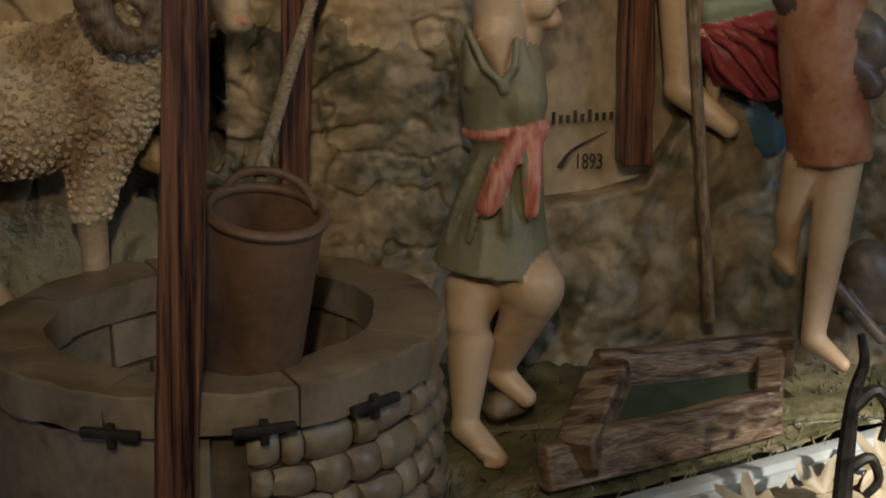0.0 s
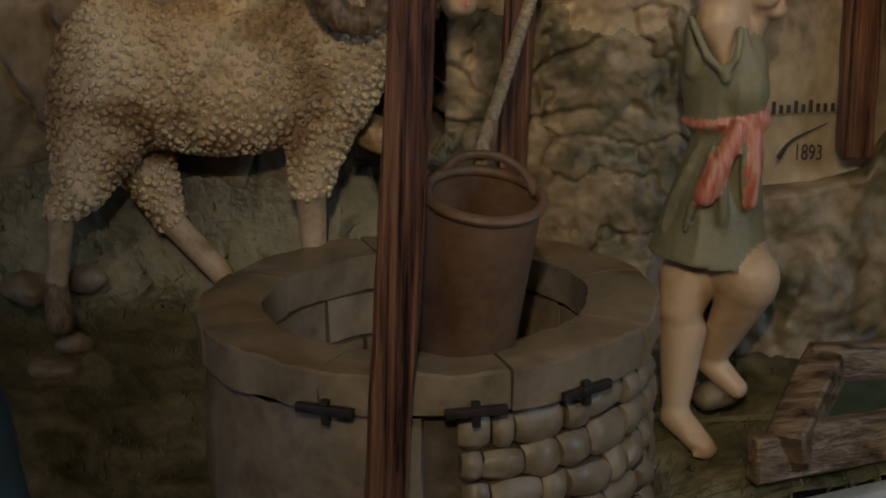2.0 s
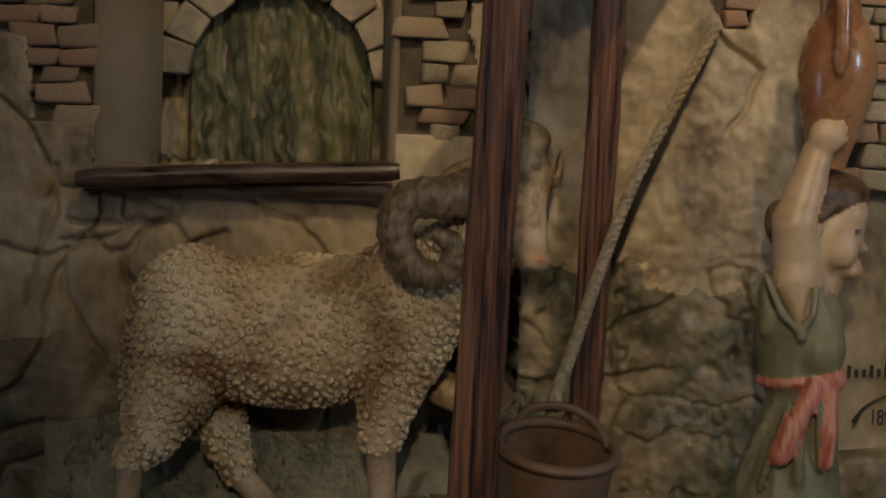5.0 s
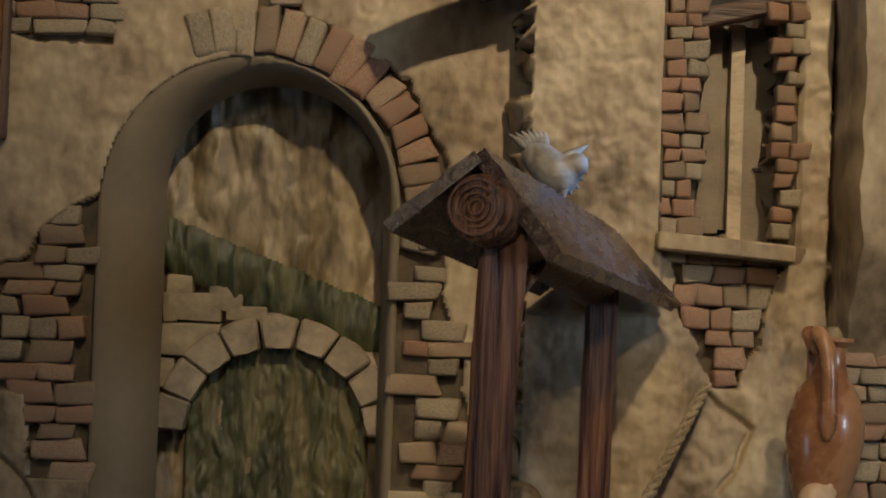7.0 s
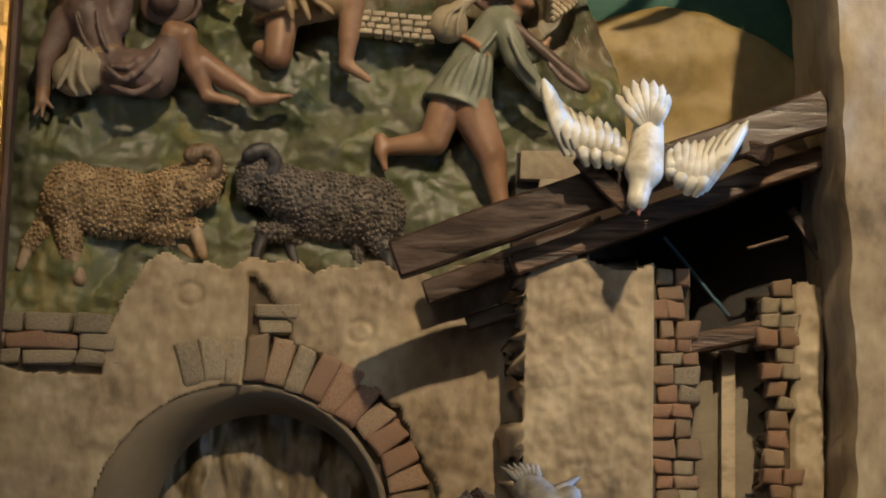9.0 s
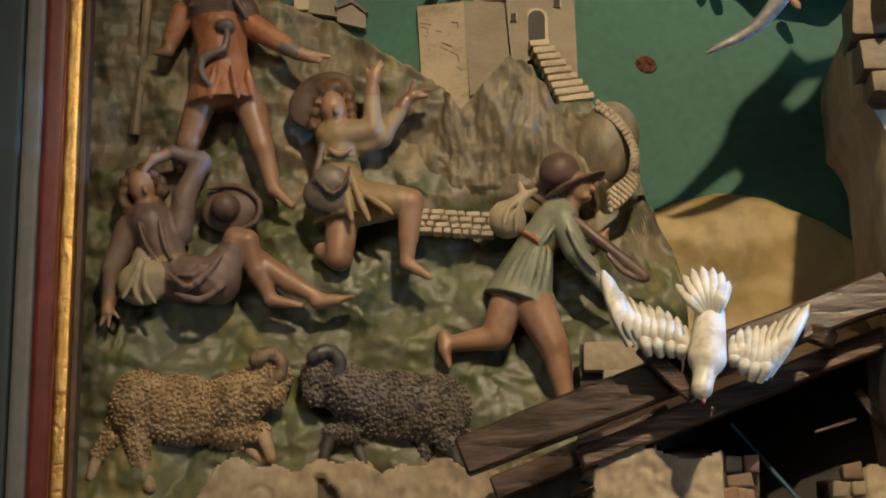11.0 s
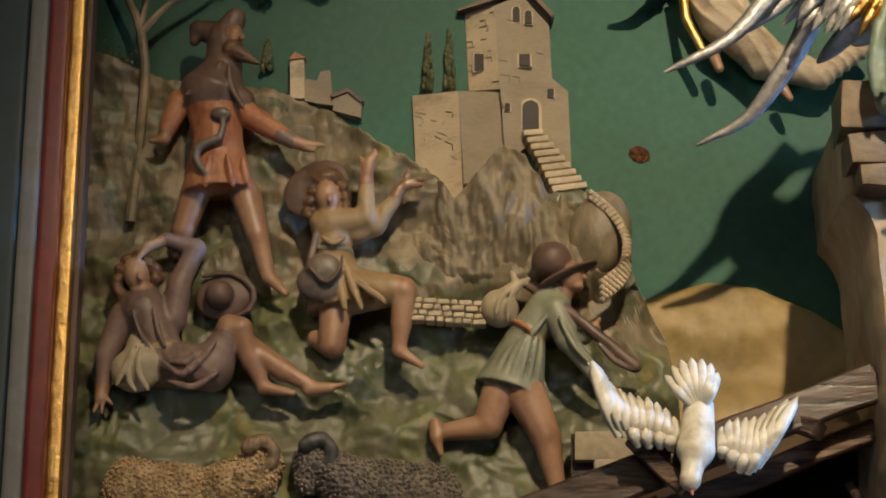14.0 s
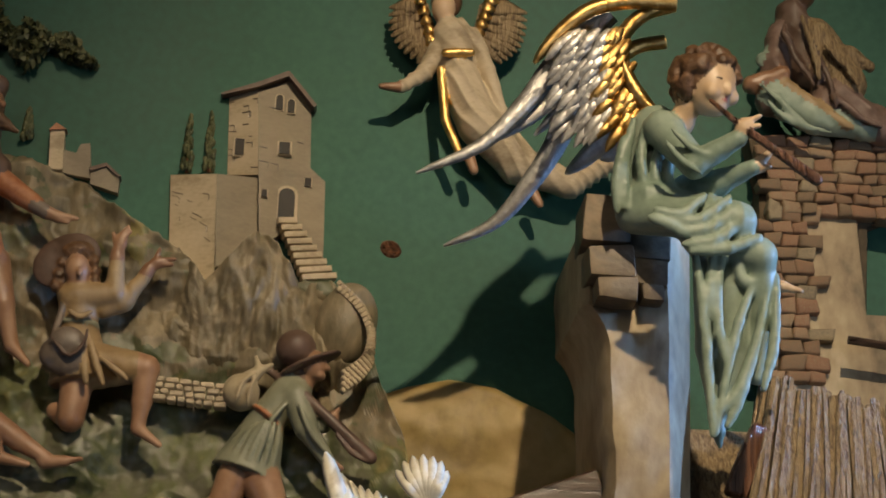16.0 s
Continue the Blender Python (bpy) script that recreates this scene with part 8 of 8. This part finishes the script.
text = bpy.data.curves.new("year", "FONT")
text.body, text.size, text.extrude, text.align_x = "1893", 0.032, 0.001, "CENTER"
text.materials.append(M["ink"])
year = new("year", text)
year.matrix_world = Matrix.Translation((0.709, -0.243, 0.871)) @ pose(0, 0, 0, 90, 0, 0) @ Matrix.Diagonal((0.75, 1.15, 1, 1))
dg = bpy.context.evaluated_depsgraph_get()
year_mesh = bpy.data.meshes.new_from_object(year.evaluated_get(dg))
year_m = year.matrix_world.copy()
bpy.data.objects.remove(year)
digits = new("year_figures", year_mesh)
digits.parent = sign
digits.matrix_basis = year_m

# ---- the corner beside the trough ----
stall = part("stall_post", beam((0.775, -0.260, 1.183), (0.780, -0.260, 0.881), 0.05, 0.055, 0.005, 0.004, 16, 3), "wood")
tagged(stall, "reddish brown rough timber post against the wall", "post")
staff = part("staff", add_tube(bmesh.new(), curve_points([(0.834, -0.360, 1.211), (0.857, -0.360, 0.981), (0.890, -0.360, 0.642)], 14), [0.010] * 14, 8), "horn")
tagged(staff, "long thin brown wooden staff leaning by the trough", "staff")
kneeling = [limb((0.835, -0.300, 1.205), (0.841, -0.300, 1.035), 0.040, 0.026, "skin", 0.015), limb((0.842, -0.300, 1.012), (0.913, -0.340, 0.954), 0.028, 0.017, "skin", 0.015), limb((0.903, -0.260, 1.083), (0.907, -0.260, 0.991), 0.016, 0.012, "skin", 0.01),
            limb((0.898, -0.280, 1.086), (1.015, -0.270, 1.107), 0.0275, 0.0332, "crimson", 0.02), limb((0.908, -0.290, 1.065), (0.983, -0.280, 1.022), 0.0311, 0.0386, "crimson", 0.02), limb((0.935, -0.280, 1.050), (1.034, -0.260, 1.064), 0.0459, 0.0462, "crimson", 0.02),
            limb((0.895, -0.270, 1.130), (1.021, -0.260, 1.142), 0.0239, 0.0240, "green", 0.015), limb((0.967, -0.250, 0.957), (1.002, -0.250, 0.919), 0.0334, 0.0334, "bluepaint", 0.02), limb((1.036, -0.250, 1.091), (1.084, -0.240, 0.959), 0.0463, 0.0465, "green", 0.02),
            *ridge([(0.882, -0.335, 1.101), (0.918, -0.335, 1.076), (0.977, -0.335, 1.003)], 0.0072, "crimson", 0.008), *ridge([(0.894, -0.335, 1.111), (0.945, -0.335, 1.084), (0.999, -0.335, 1.021)], 0.0072, "crimson", 0.008), *ridge([(0.916, -0.335, 1.118), (0.963, -0.335, 1.104), (1.010, -0.335, 1.075)], 0.0072, "crimson", 0.008),
            *ridge([(0.884, -0.335, 1.076), (0.906, -0.335, 1.040), (0.949, -0.335, 1.003)], 0.0072, "crimson", 0.008)]
statue("kneeling_statue", kneeling, 0.005, "carved barefoot kneeling figure in a crimson robe", "statue", folds=drape(("crimson", "green"), 0.004, 160, 60))
boy = [skirt((1.027, -0.420, 1.182), (1.056, -0.420, 0.916), 0.068, 0.066, "rust", 0.01), limb((1.025, -0.420, 1.147), (1.043, -0.420, 0.989), 0.065, 0.062, "rust", 0.02), limb((0.975, -0.430, 1.175), (1.099, -0.470, 1.041), 0.030, 0.022, "brownhood", 0.015), lump((1.094, -0.460, 1.109), (0.035, 0.03, 0.05), "leather", (0, -30, 0), 0.012),
       limb((1.011, -0.420, 0.909), (1.003, -0.400, 0.828), 0.030, 0.024, "skin", 0.01), limb((1.001, -0.400, 0.828), (1.006, -0.380, 0.736), 0.022, 0.016, "skin", 0.008), limb((0.994, -0.380, 0.755), (1.008, -0.400, 0.736), 0.014, 0.012, "skin", 0.006),
       limb((1.069, -0.430, 0.910), (1.054, -0.440, 0.795), 0.036, 0.030, "skin", 0.012), limb((1.054, -0.440, 0.795), (1.031, -0.460, 0.645), 0.030, 0.019, "skin", 0.012), limb((1.031, -0.460, 0.636), (1.068, -0.500, 0.605), 0.019, 0.012, "skin", 0.01)]
statue("boy_statue", boy, 0.005, "carved barefoot boy in a short rust-brown tunic", "statue", folds=drape(("rust", "brownhood"), 0.002, 150, 20))
statue("sack", [lump((1.159, -0.360, 0.700), (0.05, 0.04, 0.075), "leather", (0, -20, 0), 0.01), limb((1.091, -0.380, 0.702), (1.165, -0.400, 0.616), 0.010, 0.010, "leather", 0.01)], 0.005, "brown leather sack on the ground", "sack")
for i, (at, r) in enumerate((((-0.545, -0.240, 0.643), 0.040), ((-0.454, -0.200, 0.648), 0.030), ((-0.492, -0.340, 0.537), 0.036), ((-0.461, -0.300, 0.565), 0.025), ((0.171, -0.620, 0.424), 0.05), ((0.538, -0.460, 0.546), 0.034), ((0.326, -0.660, 0.447), 0.028))):
    bm = bmesh.new()
    bmesh.ops.create_icosphere(bm, subdivisions=3, radius=r, matrix=Matrix.Translation(at) @ Matrix.Diagonal((1.2, 0.9, 0.75, 1)))
    tagged(part("boulder", rough_up(rough_up(bm, r * 0.4, 14, i), r * 0.12, 60, i), "wellstone"), "rounded brown stone on the mossy ground", "stone", "stones on the ground")

# ---- altar front below the stage: dark board with pale carved leaves, dark scroll ----
front = part("altar_front", box((1.6, 0.02, 0.6), between((0.14, -0.93, 0.16), (1.6, -0.43, 0.16)) @ pose(0.8, 0, 0)), "mauve")
tagged(front, "dull purple painted altar front board", "board")
rl = random.Random(3)
for at, turn in (((0.861, -0.700, 0.466), 20), ((0.976, -0.660, 0.474), -10), ((1.081, -0.620, 0.501), 35), ((1.078, -0.640, 0.445), 5), ((0.947, -0.660, 0.428), 60)):
    bm = bmesh.new()
    n = 40
    rim = [bm.verts.new(((0.045 + 0.020 * math.cos(7 * t)) * math.cos(t) * 1.3, 0, (0.040 + 0.018 * math.cos(7 * t)) * math.sin(t))) for t in (2 * math.pi * i / n for i in range(n))]
    mid = bm.verts.new((0, -0.016, 0))
    for i in range(n):
        bm.faces.new((rim[i], rim[(i + 1) % n], mid))
    bm.transform(Matrix.Translation(Vector(at) + Vector((0, -0.03, -0.01))) @ pose(0, 0, 0, -20, turn, 20))
    tagged(part("carved_leaf", bm, "linen"), "pale carved leaf ornament on the altar front", "ornament", "leaves on the altar front")
bm = add_tube(bmesh.new(), curve_points([(0.973, -0.800, 0.481), (0.976, -0.800, 0.574), (0.982, -0.800, 0.650), (0.994, -0.800, 0.699), (0.987, -0.800, 0.739)], 20), list(np.linspace(0.016, 0.006, 20)), 8)
add_tube(bm, curve_points([(0.981, -0.800, 0.633), (1.013, -0.800, 0.657), (1.036, -0.800, 0.623), (1.026, -0.800, 0.581)], 12), list(np.linspace(0.012, 0.006, 12)), 8)
add_tube(bm, curve_points([(0.978, -0.800, 0.540), (1.011, -0.800, 0.556), (1.026, -0.800, 0.522), (1.006, -0.800, 0.497)], 12), list(np.linspace(0.010, 0.006, 12)), 8)
tagged(part("scroll_ornament", bm, "iron"), "dark curled scroll ornament before the altar", "ornament")

# ---- the ruin, thatch and figure beyond the angel ----
ruin = thing("far_ruin", "crumbling pink and ochre ruin with brick edges", "ruin")
part("wall", rough_up(prism([(0.947, -0.030, 2.529), (0.951, -0.030, 2.802), (1.006, -0.030, 3.024), (1.069, -0.030, 3.185), (1.106, -0.030, 3.144), (1.119, -0.030, 2.855), (1.235, -0.030, 2.862), (1.223, -0.030, 2.544)], 0.03, 0.004), 0.004, 16), "plaster", ruin)
part("brickwork", rough_up(prism([(0.924, -0.020, 3.045), (0.930, -0.020, 3.102), (0.904, -0.020, 3.197), (1.078, -0.020, 3.220), (1.209, -0.020, 3.212), (1.203, -0.020, 3.063), (1.129, -0.020, 3.036), (1.120, -0.020, 2.751), (0.961, -0.020, 2.741)], 0.03, 0.004), 0.004, 20), "mortar", ruin)
courses(ruin, 0.921, 1.200, 3.041, 3.194, -0.026, lambda x, z: x > 0.928, height=0.026, widths=(0.025, 0.05), stone=0.1, seed=12)
courses(ruin, 0.949, 1.011, 2.717, 3.044, -0.026, lambda x, z: True, height=0.026, widths=(0.025, 0.05), stone=0.1, seed=13)
part("rail", add_tube(bmesh.new(), [(1.068, -0.100, 2.787), (1.169, -0.100, 2.776)], [0.008, 0.008], 8), "darkwood", ruin)
thatch = thing("thatched_roof", "shaggy brown thatched roof beside the pier", "roof")
bm = bmesh.new()
for i in range(420):
    s, u = rl.random(), rl.random()
    a = Vector((0.864, -0.300, 2.629)).lerp(Vector((1.158, -0.250, 2.590)), s) + Vector((0, rl.uniform(-0.06, 0.03), rl.uniform(-0.015, 0.015)))
    d = Vector((-0.06 + 0.10 * s + rl.uniform(-0.015, 0.015), -0.05, -0.26 - 0.06 * u))
    add_tube(bm, [a, a + 0.5 * d + Vector((0, -0.012, 0)), a + d], [0.0045, 0.0055, 0.003], 4)
part("straw", bm, "straw", thatch)
part("board", box((0.5, 0.03, 0.35), pose(0.98, -0.22, 2.42, -20, 0, 0), 0.01), "straw", thatch)
part("pole", beam((0.801, -0.360, 2.430), (0.849, -0.360, 2.546), 0.04, 0.04, 0.005, 0.004, 6), "wood", thatch)
seated = [limb((0.988, -0.050, 3.447), (1.016, -0.060, 3.321), 0.0305, 0.0345, "brownhood", 0.02), limb((0.965, -0.050, 3.404), (0.944, -0.060, 3.258), 0.0244, 0.0304, "mauve", 0.02), limb((1.031, -0.050, 3.397), (1.092, -0.060, 3.303), 0.0406, 0.0365, "straw", 0.02),
          limb((0.948, -0.070, 3.266), (1.022, -0.070, 3.225), 0.0323, 0.0303, "green", 0.02), limb((1.022, -0.070, 3.225), (1.129, -0.070, 3.209), 0.0303, 0.0222, "green", 0.02), limb((0.965, -0.090, 3.281), (1.081, -0.090, 3.204), 0.0131, 0.0090, "ochre", 0.01),
          limb((0.924, -0.060, 3.338), (0.952, -0.060, 3.375), 0.0101, 0.0101, "green", 0.01), limb((1.058, -0.060, 3.266), (1.154, -0.060, 3.215), 0.0405, 0.0345, "mauve", 0.02), limb((0.903, -0.080, 3.281), (0.960, -0.090, 3.304), 0.0181, 0.0141, "tanskin", 0.01),
          lump((1.008, -0.060, 3.485), (0.0263, 0.03, 0.0304), "hair", (0, 0, 0), 0.01), limb((1.091, -0.070, 3.363), (1.133, -0.070, 3.337), 0.0162, 0.0101, "straw", 0.01), *ridge([(0.958, -0.105, 3.402), (0.973, -0.105, 3.345), (1.015, -0.105, 3.278)], 0.0070, "brownhood", 0.006),
          *ridge([(0.996, -0.105, 3.416), (1.016, -0.105, 3.348), (1.026, -0.105, 3.291)], 0.0070, "straw", 0.006), *ridge([(1.038, -0.105, 3.361), (1.069, -0.105, 3.328), (1.100, -0.105, 3.284)], 0.0070, "straw", 0.006), *ridge([(0.928, -0.105, 3.238), (0.970, -0.105, 3.201), (1.044, -0.105, 3.184)], 0.0070, "green", 0.006),
          *ridge([(0.918, -0.105, 3.272), (0.960, -0.105, 3.229), (1.012, -0.105, 3.187)], 0.0070, "green", 0.006), *ridge([(1.057, -0.105, 3.259), (1.099, -0.105, 3.222), (1.141, -0.105, 3.202)], 0.0070, "mauve", 0.006), *ridge([(1.027, -0.105, 3.337), (1.047, -0.105, 3.281), (1.056, -0.105, 3.236)], 0.0070, "brownhood", 0.006)]
statue("seated_relief", seated, 0.005, "small carved seated figure in green and brown cloth", "statue", folds=drape(("green", "mauve", "brownhood"), 0.005, 150, 110), relief=0.002, freq=120)


# ---- carved tufts on the stage ground ----
def tufts():
    r = random.Random(11)
    verts, faces = [], []
    for i in range(5200):
        y = -0.02 - 0.95 * r.random()
        x = -0.64 - (y + 0.14) * 0.305 + 0.02 + (1.75 if y > -0.47 else max(0.5, 1.75 + (y + 0.47) * 3.0)) * r.random()
        if math.hypot(x - WX, y - WY) < WR + 0.01 or fbm(x * 7, y * 7, 2) < -0.15:
            continue
        z = ground_z(x, y) - 0.004
        h, w, a = r.uniform(0.010, 0.024), r.uniform(0.002, 0.004), r.uniform(0, 6.28)
        dx, dy, lean = math.cos(a), math.sin(a), r.uniform(0.2, 0.9) * h
        n = len(verts)
        verts += [(x - w * dx, y - w * dy, z), (x + w * dx, y + w * dy, z), (x - dy * w, y + dx * w, z), (x + lean * dy, y - lean * dx - 0.3 * h, z + h)]
        faces += [(n, n + 1, n + 3), (n + 1, n + 2, n + 3), (n + 2, n, n + 3)]
    return tagged(new("moss_tufts", mesh_of("moss_tufts", verts, faces, [M["ground"]])), "short carved moss tufts on the ground", "moss", kind="stuff")


tufts()
